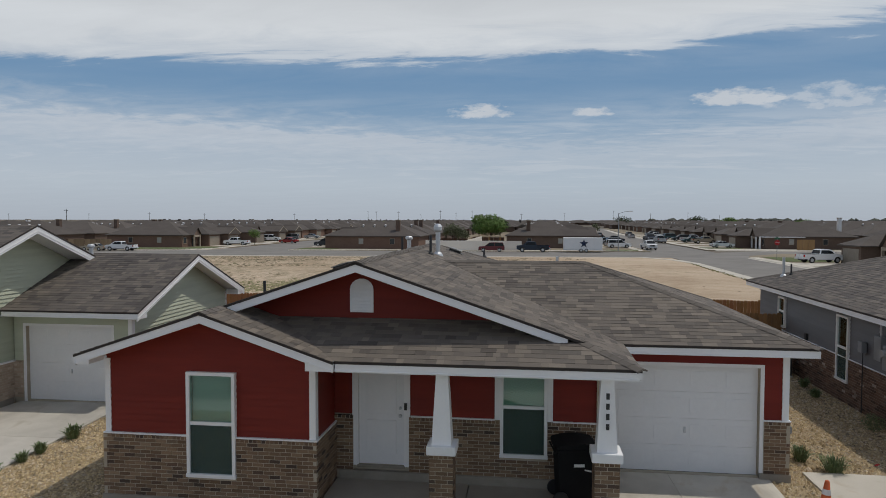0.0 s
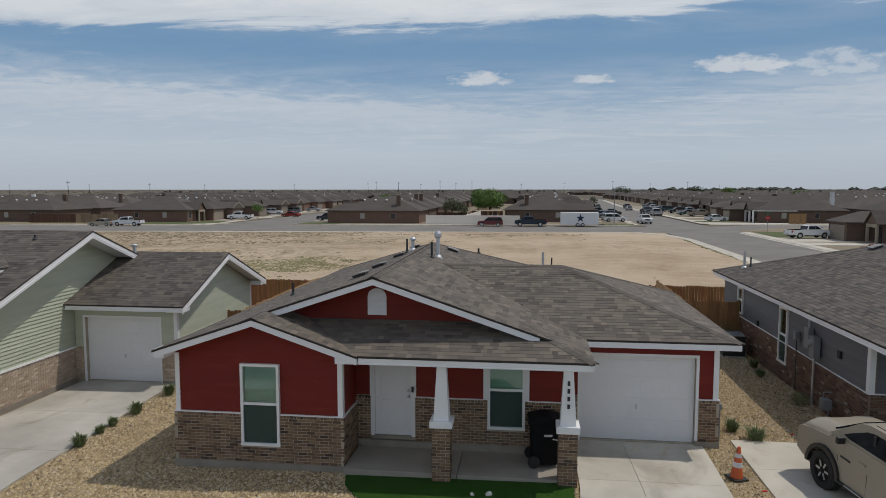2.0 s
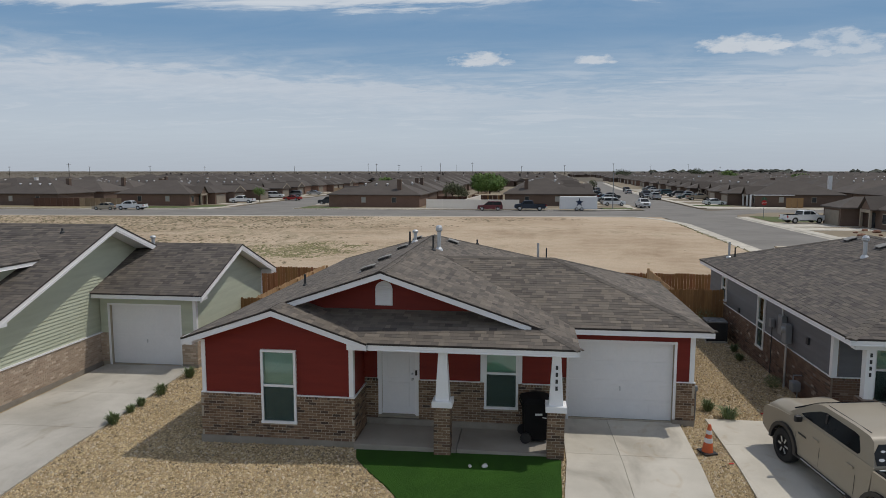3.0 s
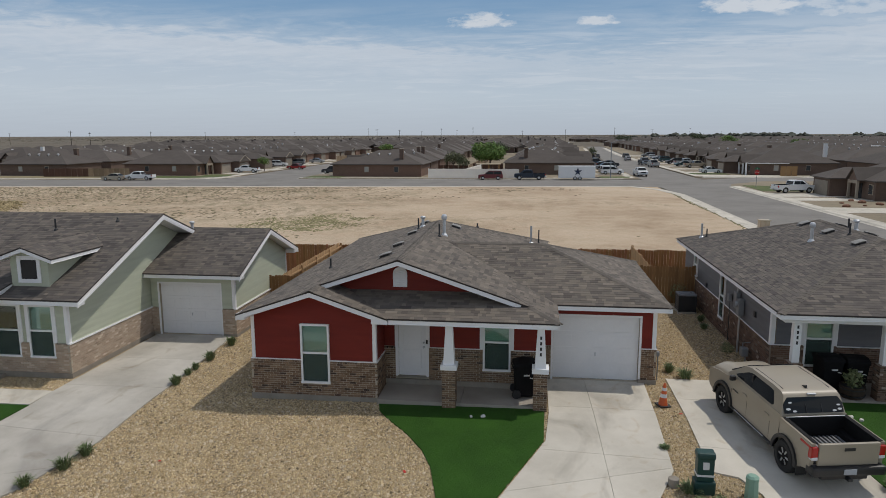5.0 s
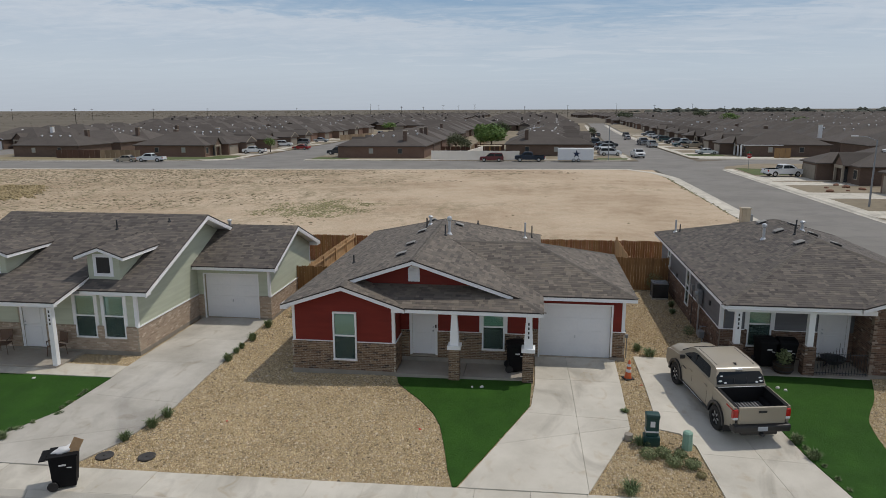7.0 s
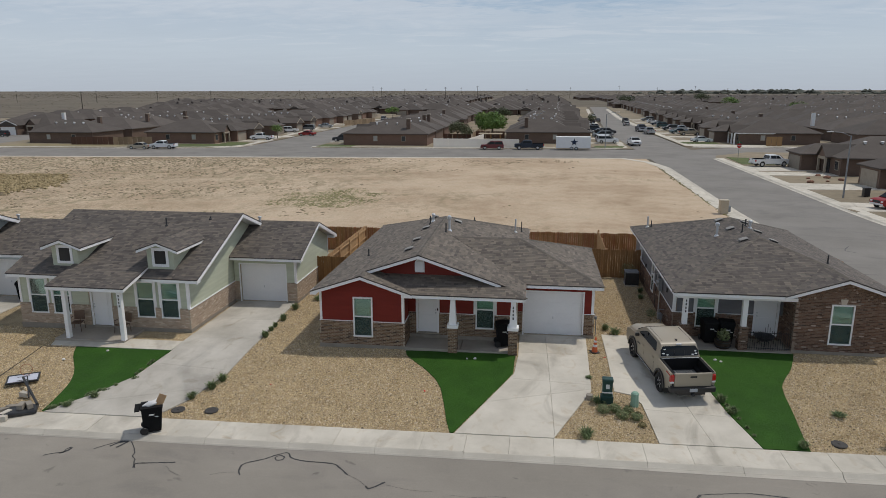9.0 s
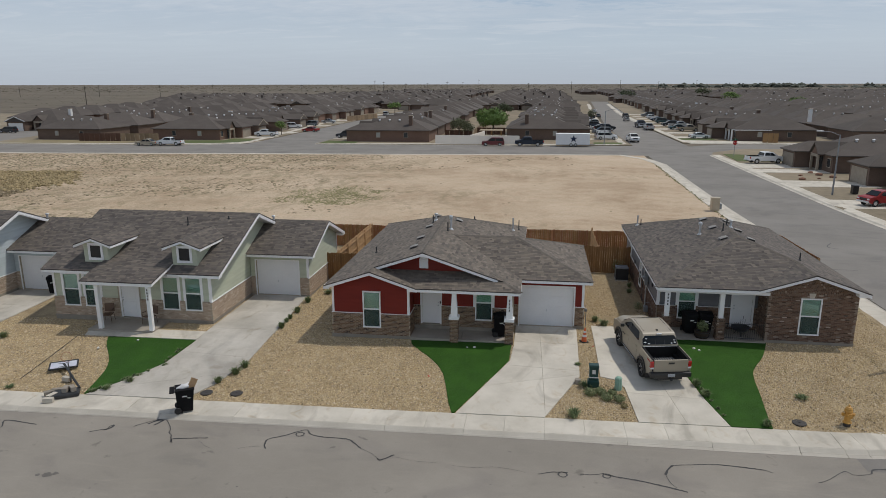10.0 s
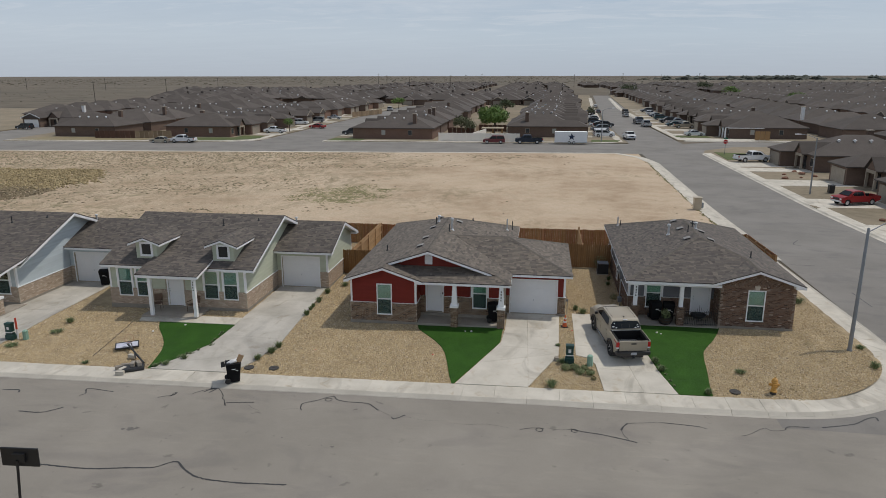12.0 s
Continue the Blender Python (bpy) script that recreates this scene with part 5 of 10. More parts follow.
def brick_house():
    """The grey and brick neighbour across the driveway."""
    E, s = 3.36, 1 / 3
    xl, xr, yf, yb = 8.2, 17.9, 10.62, 25.45
    half = (xr - xl) / 2
    rx, zr = (xl + xr) / 2, E + half * s
    y1, y2 = yf + half, yb - half
    p1, z1, yw = 15.4, E + 2.5 * s, 10.55
    house = thing("house", (13, 17, 0.6), "red-brown brick and grey-sided one-storey house with hipped shingle roof", "house")
    xv = p1 - 2.5
    left = [(xl, yf, E), (rx, y1, zr), (rx, y2, zr), (xl, yb, E)]
    right_1 = [(p1, yw, z1), (xr, yw, E), (xr, yb, E), (p1, yb - 2.5, z1)]
    right_2 = [(p1, y1 - (p1 - rx), z1), (p1, yb - 2.5, z1), (rx, y2, zr), (rx, y1, zr)]
    front_l = [(xl, yf, E), (xv, yf, E), (p1, yf + 2.5, z1), (rx, y1, zr)]
    wing_l = [(xv, yw, E), (p1, yw, z1), (p1, yf + 2.5, z1), (xv, yf, E)]
    rear = [(xl, yb, E), (rx, y2, zr), (xr, yb, E)]
    planes = [left, front_l, wing_l, right_1, right_2, rear]
    roof = lay_roof(house, planes, shingle_brown, None, 41, "brown-grey asphalt shingle hip roof")
    nl, nr, nf = Vector((-s, 0, 1)), Vector((s, 0, 1)), Vector((0, -s, 1))
    c = caps((xl, yf, E), (rx, y1, zr), nf, nl) + caps((rx, y1, zr), (rx, y2, zr), nl, nr) + caps((p1, yf + 2.5, z1), (rx, y1, zr), nf, nr) + caps((p1, yw, z1), (p1, yf + 2.5, z1), nl, nr)
    c += caps((rx, y2, zr), (xl, yb, E), nl, -nf + 2 * UP) + caps((rx, y2, zr), (xr, yb, E), nr, -nf + 2 * UP)
    part("ridge_capping", joined(c), shingle_cap, roof, kind="stuff")
    bm = bmesh.new()
    F = Vector((0, -1, 0))
    fascia(bm, (xl, yf, E), (xv, yf, E), F)
    fascia(bm, (xv, yw, E), (p1, yw, z1), F)
    fascia(bm, (p1, yw, z1), (xr, yw, E), F)
    fascia(bm, (xl, yf, E), (xl, yb, E), (-1, 0, 0))
    fascia(bm, (xr, yw, E), (xr, yb, E), (1, 0, 0))
    part("fascia", bm, white_paint, house, "white painted roof-edge boards")
    part("eave_return", boxes((xr - 0.55, yw + 0.03, E - 0.17, xr - 0.03, 10.97, E)), white_paint, house)
    soffits(house, [left, front_l, wing_l, right_1])
    # brick wing
    f = Face((13.5, 10.95), (17.55, 10.95))
    win = (1.47, 2.43, 1.1, 2.95)
    bm = bmesh.new()
    wall_body(bm, f, 0.4, 3.2, [win], 0.2, 0.007)
    prism(bm, [f.at(0, 3.2, -0.007), f.at(4.05, 3.2, -0.007), f.at(2.1, 4.0, -0.007)], (0, 0.15, 0))
    w = part("wall", bm, mortar_dark, house)
    items = brick_layer(f, 0.76, 3.2, [win], 0.04, 61)
    r = 0
    while 3.2 + r * 0.068 < 3.9:
        z = 3.2 + r * 0.068
        k = (z - 3.2) * 3
        items += brick_layer(Face((13.5 + max(0, k - 0.3), 10.95), (17.55 - max(0, k - 0.1), 10.95)), z, z + 0.0677, [], 0.04, 80 + r, (0.203, 0.0677))
        r += 1
    lay_pieces("brick", items, brick_dark, w)
    framed_window(house, f, *win)
    part("keystone", extruded([f.at(1.85, 2.96, 0.02), f.at(2.05, 2.96, 0.02), f.at(2.1, 3.2, 0.02), f.at(1.8, 3.2, 0.02)], (0, 0.03, 0)), surf("limestone", (0.45, 0.4, 0.33), (0.6, 0.54, 0.46)), house)
    sf = Face((13.5, 12.4), (13.5, 10.95))
    bm = bmesh.new()
    wall_body(bm, sf, 0.4, 3.2, [], 0.15, 0.007)
    rs = Face((17.55, 10.95), (17.55, 25.0))
    wall_body(bm, rs, 0.4, 3.2, [], 0.15, 0.007)
    wall_body(bm, Face((17.5, 25.0), (8.6, 25.0)), 0.4, 3.2, [], 0.15, 0.0)
    w = part("wall", bm, mortar_dark, house)
    lay_pieces("brick", brick_layer(sf, 0.76, 3.2, [], 0.04, 62) + brick_layer(rs, 0.76, 3.2, [], 0.04, 63), brick_dark, w)
    # porch wall
    pf = Face((8.6, 12.35), (13.5, 12.35))
    pfs = Face((8.6, 12.42), (13.5, 12.42))
    S = -8.6
    door, pw = (12.3 + S, 13.24 + S, 0.88, 2.94), (9.6 + S, 10.5 + S, 1.2, 3.0)
    holes = [(door[0] - 0.1, door[1] + 0.1, 0.8, 3.2), pw]
    bm = bmesh.new()
    wall_body(bm, pfs, 0.5, 3.3, [door, pw], 0.15, 0.0)
    wall_body(bm, pf, 0.72, 1.85, holes, 0.07, 0.007)
    w = part("wall", bm, mortar_dark, house)
    lay_pieces("brick", brick_layer(pf, 0.72, 1.87, holes, 0.05, 64), brick_dark, w)
    siding(pfs, [(0, 1.89), (4.9, 1.89), (4.9, 3.25), (0, 3.25)], grey_siding, w, holes)
    panel_door(house, Face((8.6, 12.4), (13.5, 12.4)), *door, casing=0.1, knob_side=-1)
    framed_window(house, Face((8.6, 12.38), (13.5, 12.38)), *pw, casing=0.1, casing_from=1.9)
    # long side wall towards the red house
    lf = Face((8.55, 25.0), (8.55, 12.35))
    lfs = Face((8.6, 24.95), (8.6, 12.4))
    sw = [(2.05, 2.68, 2.0, 3.03), (6.62, 7.34, 1.2, 3.03)]
    bm = bmesh.new()
    wall_body(bm, lfs, 0.4, 3.25, [(a - 0.05, b - 0.05, c_, d) for a, b, c_, d in sw], 0.15, 0.0)
    wall_body(bm, lf, 0.56, 1.85, sw, 0.05, 0.007)
    w = part("wall", bm, mortar_dark, house)
    lay_pieces("brick", brick_layer(lf, 0.56, 1.87, sw, 0.045, 65), brick_dark, w)
    siding(lfs, [(0, 1.89), (12.5, 1.89), (12.5, 3.3), (0, 3.3)], grey_siding, w, [(a - 0.05, b - 0.05, c_, d) for a, b, c_, d in sw])
    for q in sw:
        framed_window(house, lf, *q)
    part("water_table", boxes((8.53, 12.34, 1.87, 8.62, 25.0, 1.892), (8.55, 12.33, 1.87, 9.5, 12.43, 1.892), (10.6, 12.33, 1.87, 12.2, 12.43, 1.892)), white_paint, house)
    part("corner_board", boxes((8.57, 12.36, 1.89, 8.7, 12.43, 3.3), (8.565, 12.365, 1.89, 8.605, 12.52, 3.3)), white_paint, house)
    part("foundation", boxes((13.48, 10.93, 0.3, 17.57, 11.2, 0.76), (8.53, 12.33, 0.3, 8.8, 25.0, 0.56), (17.3, 11.2, 0.1, 17.57, 25.0, 0.76)), foundation_mat, house)
    part("porch_slab", boxes((8.6, 10.7, 0.3, 13.48, 12.4, 0.7), bevel=0.01), porch_concrete, house)
    part("porch_beam", boxes((8.4, 10.8, 3.05, 13.5, 11.05, 3.2)), white_paint, house)
    for cx in (8.82, 11.38):
        items = []
        b_ = part("column_base", boxes((cx - 0.193, 10.807, 0.4, cx + 0.193, 11.193, 1.78)), mortar_dark, house, "red-brown brick column base")
        for k, (a, b) in enumerate((((cx - 0.2, 10.8), (cx + 0.2, 10.8)), ((cx + 0.2, 10.8), (cx + 0.2, 11.2)), ((cx - 0.2, 11.2), (cx - 0.2, 10.8)))):
            items += brick_layer(Face(a, b), 0.6, 1.78, [], 0.03, 70 + k)
        lay_pieces("brick", items, brick_dark, b_)
        bm = bmesh.new()
        box(bm, cx - 0.11, 10.89, 1.78, cx + 0.11, 11.11, 3.06, bevel=0.01)
        col = part("column", bm, white_paint, house, "square white post")
        if cx < 10:
            number_bars(col, Face((cx - 0.2, 10.89), (cx + 0.2, 10.89)), 0.2, 2.95, out=0.006)
    # iron gate across the porch
    gate = part("porch_gate", rods(((11.62, 10.9, 0.8), (13.4, 10.9, 0.8), 0.014), ((11.62, 10.9, 1.52), (13.4, 10.9, 1.52), 0.014)), dark_metal, house, "black iron porch gate")
    for k in range(19):
        x = 11.62 + k * 0.099
        part("bar", rods(((x, 10.9, 0.72), (x, 10.9, 1.56 + 0.07 * math.sin(math.pi * k / 18) + (0.32 if k == 8 else 0.16 if k in (7, 9) else 0)), 0.009), n=6), dark_metal, gate)
    z = lambda x: E + (x - xl) * s
    flue(house, 11.62, 17.65, z(11.62), 0.72)
    for x, y, yaw in ((12.45, 20.6, -90), (12.45, 18.2, -90), (12.38, 15.5, -90), (13.6, 17.4, 90), (13.72, 15.3, 90), (13.6, 19.9, 90)):
        roof_vent(house, x, y, min(z(x), E + (xr - x) * s), yaw, 18, vent_grey)
    pipe_vent(house, 12.7, 17.0, z(12.7), 0.45)
    pipe_vent(house, 13.25, 18.4, E + (xr - 13.25) * s, 0.4)
    flue(house, 13.4, 18.1, E + (xr - 13.4) * s, 0.45)
    pipe_vent(house, 9.06, 24.0, E + 0.28, 0.68, 0.05, False)
    pipe_vent(house, 9.25, 23.8, E + 0.34, 0.4, 0.03)
    pipe_vent(house, 15.76, 13.85, E + (xr - 15.76) * s, 0.42)
    house.matrix_basis = Matrix.Translation((0.2, 0.85, -0.16)) @ house.matrix_basis
    return house


brick_house()


def gabled_house(siding_mat, brick_mat, dx, dy, dz, label, end_porch=False):
    """Side-gabled house with a porch, two dormers and a lower garage wing."""
    E, s = 3.08, 0.4
    yr, ye = 16.55, 10.9
    zr = E + (yr - ye) * s
    x0, x1 = -24.0, -13.8
    house = thing("house", (-19, 15, 0.25), label, "house")
    front = [(x0, ye, E), (x1, ye, E), (x1, yr, zr), (x0, yr, zr)]
    back = [(x0, yr, zr), (x1, yr, zr), (x1, 2 * yr - ye, E), (x0, 2 * yr - ye, E)]
    ge, gr, gx0, gx1 = 15.9, 19.35, -14.6, -10.4
    Eg = 2.98
    zg = Eg + (gr - ge) * 0.41
    gfr = [(gx0, ge, Eg), (gx1, ge, Eg), (gx1, gr, zg), (gx0, gr, zg)]
    gbk = [(gx0, gr, zg), (gx1, gr, zg), (gx1, 2 * gr - ge, Eg), (gx0, 2 * gr - ge, Eg)]
    # porch roof, flatter than the main slope
    py, pz, ps = (9.1, 2.97, 0.194) if end_porch else (9.4, 2.98, 0.23)
    pt = (E - s * ye - pz + ps * py) / (ps - s)
    ptz = pz + (pt - py) * ps
    px0, px1 = (-18.6, x1) if end_porch else (-20.7, -16.7)
    prf = [(px0, py, pz), (px1, py, pz), (px1, pt, ptz), (px0, pt, ptz)]
    planes = [front, back, gfr, gbk, prf]
    lay_roof(house, planes, shingle_brown, None, 101, "brown-grey asphalt shingle gable roof")
    bm = bmesh.new()
    F, R, L = Vector((0, -1, 0)), Vector((1, 0, 0)), Vector((-1, 0, 0))
    fascia(bm, (x0, ye, E), (px0, ye, E), F)
    if not end_porch:
        fascia(bm, (px1, ye, E), (x1, ye, E), F)
    fascia(bm, (x1, pt, ptz) if end_porch else (x1, ye, E), (x1, yr, zr), R, 0.2)
    fascia(bm, (x1, yr, zr), (x1, 2 * yr - ye, E), R, 0.2)
    fascia(bm, (x0, ye, E), (x0, yr, zr), L, 0.2)
    fascia(bm, (gx0 + 0.12, ge, Eg), (gx1, ge, Eg), F)
    fascia(bm, (gx1, ge, Eg), (gx1, gr, zg), R, 0.2)
    fascia(bm, (gx1, gr, zg), (gx1, 2 * gr - ge, Eg), R, 0.2)
    fascia(bm, (px0, py, pz), (px1, py, pz), F)
    fascia(bm, (px1, py, pz), (px1, pt, ptz), R, 0.12)
    fascia(bm, (px0, py, pz), (px0, pt, ptz), L, 0.12)
    part("fascia", bm, white_paint, house, "white painted roof-edge boards")
    soffits(house, [front, back, gfr, gbk, prf], 0.17)
    part("eave_return", boxes(*([] if end_porch else [(x1 - 0.6, ye + 0.03, E - 0.2, x1 - 0.03, 11.3, E - 0.02)]), (gx1 - 0.6, ge + 0.03, Eg - 0.2, gx1 - 0.03, 16.4, Eg - 0.02), (gx1 - 0.6, 2 * gr - ge - 0.5, Eg - 0.2, gx1 - 0.03, 2 * gr - ge - 0.03, Eg - 0.02)), white_paint, house)
    # front wall
    f = Face((-23.7, 11.25), (-14.5, 11.25))
    fs = Face((-23.65, 11.32), (-14.55, 11.32))
    S = 23.7
    wins = [(a + S, b + S, 0.95, 2.8) for a, b in ((-23.08, -22.12), (-21.83, -20.87), (-17.28, -16.32), (-16.0, -15.04))]
    door = (-19.7 + S, -18.76 + S, 0.42, 2.52)
    holes = wins + [(door[0] - 0.12, door[1] + 0.12, 0.4, 2.75)]
    bm = bmesh.new()
    wall_body(bm, fs, 0.15, 3.0, [(a - 0.05, b - 0.05, c, d) for a, b, c, d in wins] + [(door[0] - 0.05, door[1] - 0.05, door[2], door[3])], 0.15, 0.0)
    wall_body(bm, f, 0.42, 1.43, holes, 0.07, 0.007)
    w = part("wall", bm, mortar, house)
    lay_pieces("brick", brick_layer(f, 0.42, 1.45, holes, 0.05, 91), brick_mat, w)
    siding(fs, [(0, 1.48), (9.1, 1.48), (9.1, 2.95), (0, 2.95)], siding_mat, w, [(a - 0.13, b + 0.03, c, d + 0.1) for a, b, c, d in holes])
    for q in wins:
        framed_window(house, Face((-23.7, 11.29), (-14.5, 11.29)), *q, casing=0.08, casing_from=1.49)
    panel_door(house, Face((-23.7, 11.31), (-14.5, 11.31)), *door, knob_side=-1)
    # gable end wall
    g = Face((-14.5, 11.25), (-14.5, 2 * yr - 11.25))
    gs = Face((-14.55, 11.32), (-14.55, 2 * yr - 11.3))
    L_ = 2 * (yr - 11.32)
    out = [(0, 1.48), (L_, 1.48), (L_, 3.0), (yr - 11.32, zr - 0.17), (0, 3.0)]
    bm = bmesh.new()
    wall_body(bm, gs, 0.15, 1.5, [], 0.15, 0.0)
    prism(bm, [gs.at(a, b) for a, b in out], (-0.15, 0, 0))
    wall_body(bm, g, 0.42, 1.43, [], 0.07, 0.007)
    w = part("wall", bm, mortar, house)
    lay_pieces("brick", brick_layer(g, 0.42, 1.45, [], 0.05, 92), brick_mat, w)
    siding(gs, out, siding_mat, w, course=0.112, thick=0.032)
    bm = bmesh.new()
    wall_body(bm, Face((-23.65, 21.8), (-23.65, 11.3)), 0.1, 3.0, [], 0.15, 0.0)
    wall_body(bm, Face((-14.5, 21.8), (-23.65, 21.8)), 0.1, 3.0, [], 0.15, 0.0)
    prism(bm, [(-23.65, 11.3, 3.0), (-23.65, 21.8, 3.0), (-23.65, yr, zr - 0.17)], (0.15, 0, 0))
    part("wall", bm, siding_mat, house)
    # garage wing
    gf = Face((-14.5, 16.35), (-10.85, 16.35))
    gfs = Face((-14.5, 16.41), (-10.9, 16.41))
    gd = (0.36, 3.0, 0.33, 2.47)
    hole = (gd[0] - 0.07, gd[1] + 0.07, 0, 2.54)
    bm = bmesh.new()
    wall_body(bm, gfs, 0.15, 2.95, [gd], 0.2, 0.0)
    wall_body(bm, gf, 0.42, 1.43, [hole], 0.06, 0.007)
    w = part("wall", bm, mortar, house)
    lay_pieces("brick", brick_layer(gf, 0.42, 1.45, [hole], 0.05, 93), brick_mat, w)
    siding(gfs, [(0, 1.48), (3.6, 1.48), (3.6, 2.9), (0, 2.9)], siding_mat, w, [(hole[0], hole[1], 0, 2.51)])
    garage_door(house, gfs, *gd)
    gg = Face((-10.85, 16.35), (-10.85, 22.35))
    ggs = Face((-10.9, 16.41), (-10.9, 22.3))
    out = [(0, 1.48), (5.89, 1.48), (5.89, 2.95), (gr - 16.41, zg - 0.17), (0, 2.95)]
    bm = bmesh.new()
    wall_body(bm, ggs, 0.15, 1.5, [], 0.15, 0.0)
    prism(bm, [ggs.at(a, b) for a, b in out], (-0.15, 0, 0))
    wall_body(bm, gg, 0.42, 1.43, [], 0.06, 0.007)
    wall_body(bm, Face((-10.9, 22.25), (-14.5, 22.25)), 0.15, 2.95, [], 0.15, 0.0)
    w = part("wall", bm, mortar, house)
    lay_pieces("brick", brick_layer(gg, 0.42, 1.45, [], 0.05, 94), brick_mat, w)
    siding(ggs, out, siding_mat, w, course=0.112, thick=0.032)
    part("corner_board", boxes((-14.64, 11.28, 1.47, -14.52, 11.33, 2.95), (-14.56, 11.285, 1.47, -14.515, 11.42, 2.95)), white_paint, house)
    part("corner_board", boxes((-23.68, 11.28, 1.47, -23.56, 11.33, 2.95)), white_paint, house)
    part("corner_board", boxes((-10.99, 16.37, 1.47, -10.88, 16.42, 2.9), (-10.91, 16.375, 1.47, -10.865, 16.5, 2.9)), white_paint, house)
    part("water_table", boxes((-14.57, 11.24, 1.44, -14.47, 21.8, 1.49), (-10.92, 16.34, 1.44, -10.82, 22.35, 1.49)), white_paint, house)
    part("foundation", boxes((-23.72, 11.23, 0.05, -14.48, 11.5, 0.42), (-14.75, 11.5, 0.05, -14.48, 16.3, 0.42), (-11.1, 16.33, 0.05, -10.83, 22.35, 0.42), (-11.43, 16.335, 0.05, -11.1, 16.6, 0.42)), foundation_mat, house)
    part("porch_slab", boxes((px0 + 0.1, py + 0.1, 0.0, px1 - 0.3, 11.3, 0.34), bevel=0.01), porch_concrete, house)
    part("porch_beam", boxes((px0 + 0.1, py + 0.15, pz - 0.26, px1 - 0.15, py + 0.35, pz - 0.1)), white_paint, house)
    for x in (-18.2, -14.35) if end_porch else (-19.92, -17.07):
        if end_porch:
            foot = part("post_base", boxes((x - 0.193, 9.157, 0.2, x + 0.193, 9.543, 1.3)), mortar, house, "tan brick post base")
            items = []
            for k, (a, b) in enumerate((((x - 0.2, 9.15), (x + 0.2, 9.15)), ((x + 0.2, 9.15), (x + 0.2, 9.55)), ((x - 0.2, 9.55), (x - 0.2, 9.15)))):
                items += brick_layer(Face(a, b), 0.25, 1.3, [], 0.03, 95 + k)
            lay_pieces("brick", items, brick_mat, foot)
            part("post_cap", boxes((x - 0.25, 9.1, 1.3, x + 0.25, 9.6, 1.45), bevel=0.012), white_paint, house)
        top_ = pz - 0.24
        col = part("porch_post", boxes((x - 0.1, py + 0.15, 1.45 if end_porch else 0.35, x + 0.1, py + 0.35, top_), bevel=0.008), white_paint, house)
        if x > -18 and not end_porch:
            number_bars(col, Face((x - 0.2, 9.55), (x + 0.2, 9.55)), 0.2, 2.62, out=0.003)
    if not end_porch:
        for cx in (-21.12, -16.0):
            yd = 11.62
            zb = E + (yd - ye) * s
            ez, pk, hw, ow = 4.4, 4.78, 0.7, 1.08
            d = part("dormer", extruded([(cx - hw, yd, zb - 0.1), (cx + hw, yd, zb - 0.1), (cx + hw, yd, ez + 0.02), (cx, yd, pk - 0.14), (cx - hw, yd, ez + 0.02)], (0, 2.6, 0)), siding_mat, house, "small gabled roof dormer")
            yk = ye + (pk - E) / s + 0.1
            yo = yd - 0.32
            planes = []
            for sg in (-1, 1):
                ex = cx + sg * ow
                ez2 = pk - ow * 0.36
                ye2 = ye + (ez2 - E) / s
                planes.append([(cx, yo, pk), (ex, yo, ez2), (ex, ye2, ez2), (cx, yk, pk)])
            bm = bmesh.new()
            for p in planes:
                roof_slab(bm, p)
            part("dormer_roof", bm, deck_dark, d)
            part("shingle_field", joined(tabs(planes[0], 5) + tabs(planes[1], 6)), shingle_brown, d, kind="stuff")
            bm = bmesh.new()
            for sg, p in zip((-1, 1), planes):
                fascia(bm, p[0], p[1], F, 0.12)
                fascia(bm, p[1], p[2], (sg, 0, 0), 0.12)
                prism(bm, [Vector(v) - UP * 0.15 for v in p], (0, 0, -0.012))
            part("dormer_trim", bm, white_paint, d)
            wz0, wz1, ww = zb + 0.13, ez + 0.03, 0.43
            part("window_frame", boxes((cx - ww, yd - 0.04, wz0, cx - ww + 0.13, yd + 0.02, wz1), (cx + ww - 0.13, yd - 0.04, wz0, cx + ww, yd + 0.02, wz1), (cx - ww + 0.13, yd - 0.04, wz1 - 0.13, cx + ww - 0.13, yd + 0.02, wz1), (cx - ww + 0.13, yd - 0.04, wz0, cx + ww - 0.13, yd + 0.02, wz0 + 0.13)), white_paint, d)
            part("pane", boxes((cx - ww + 0.12, yd - 0.015, wz0 + 0.12, cx + ww - 0.12, yd - 0.008, wz1 - 0.12)), black_plastic, d, "dark dormer pane")
    pipe_vent(house, -17.6, 15.2, E + (15.2 - ye) * s, 0.45)
    pipe_vent(house, -15.4, 15.9, E + (15.9 - ye) * s, 0.16)
    part("corner_board", boxes((-10.91, 22.2, 1.47, -10.865, 22.31, 2.9)), white_paint, house)
    flue(house, -13.95, 19.1, zg - 0.12, 0.42)
    if dx or dy or dz:
        house.matrix_basis = Matrix.Translation((dx, dy, dz)) @ house.matrix_basis
    return house


gabled_house(green_siding, brick_tan, 0, 0, 0, "sage-green lap-sided house with tan brick base, porch and two dormers")
gabled_house(blue_siding, brick_tan, -15.3, -0.55, -0.12, "pale blue lap-sided house with tan brick base and corner porch", True)

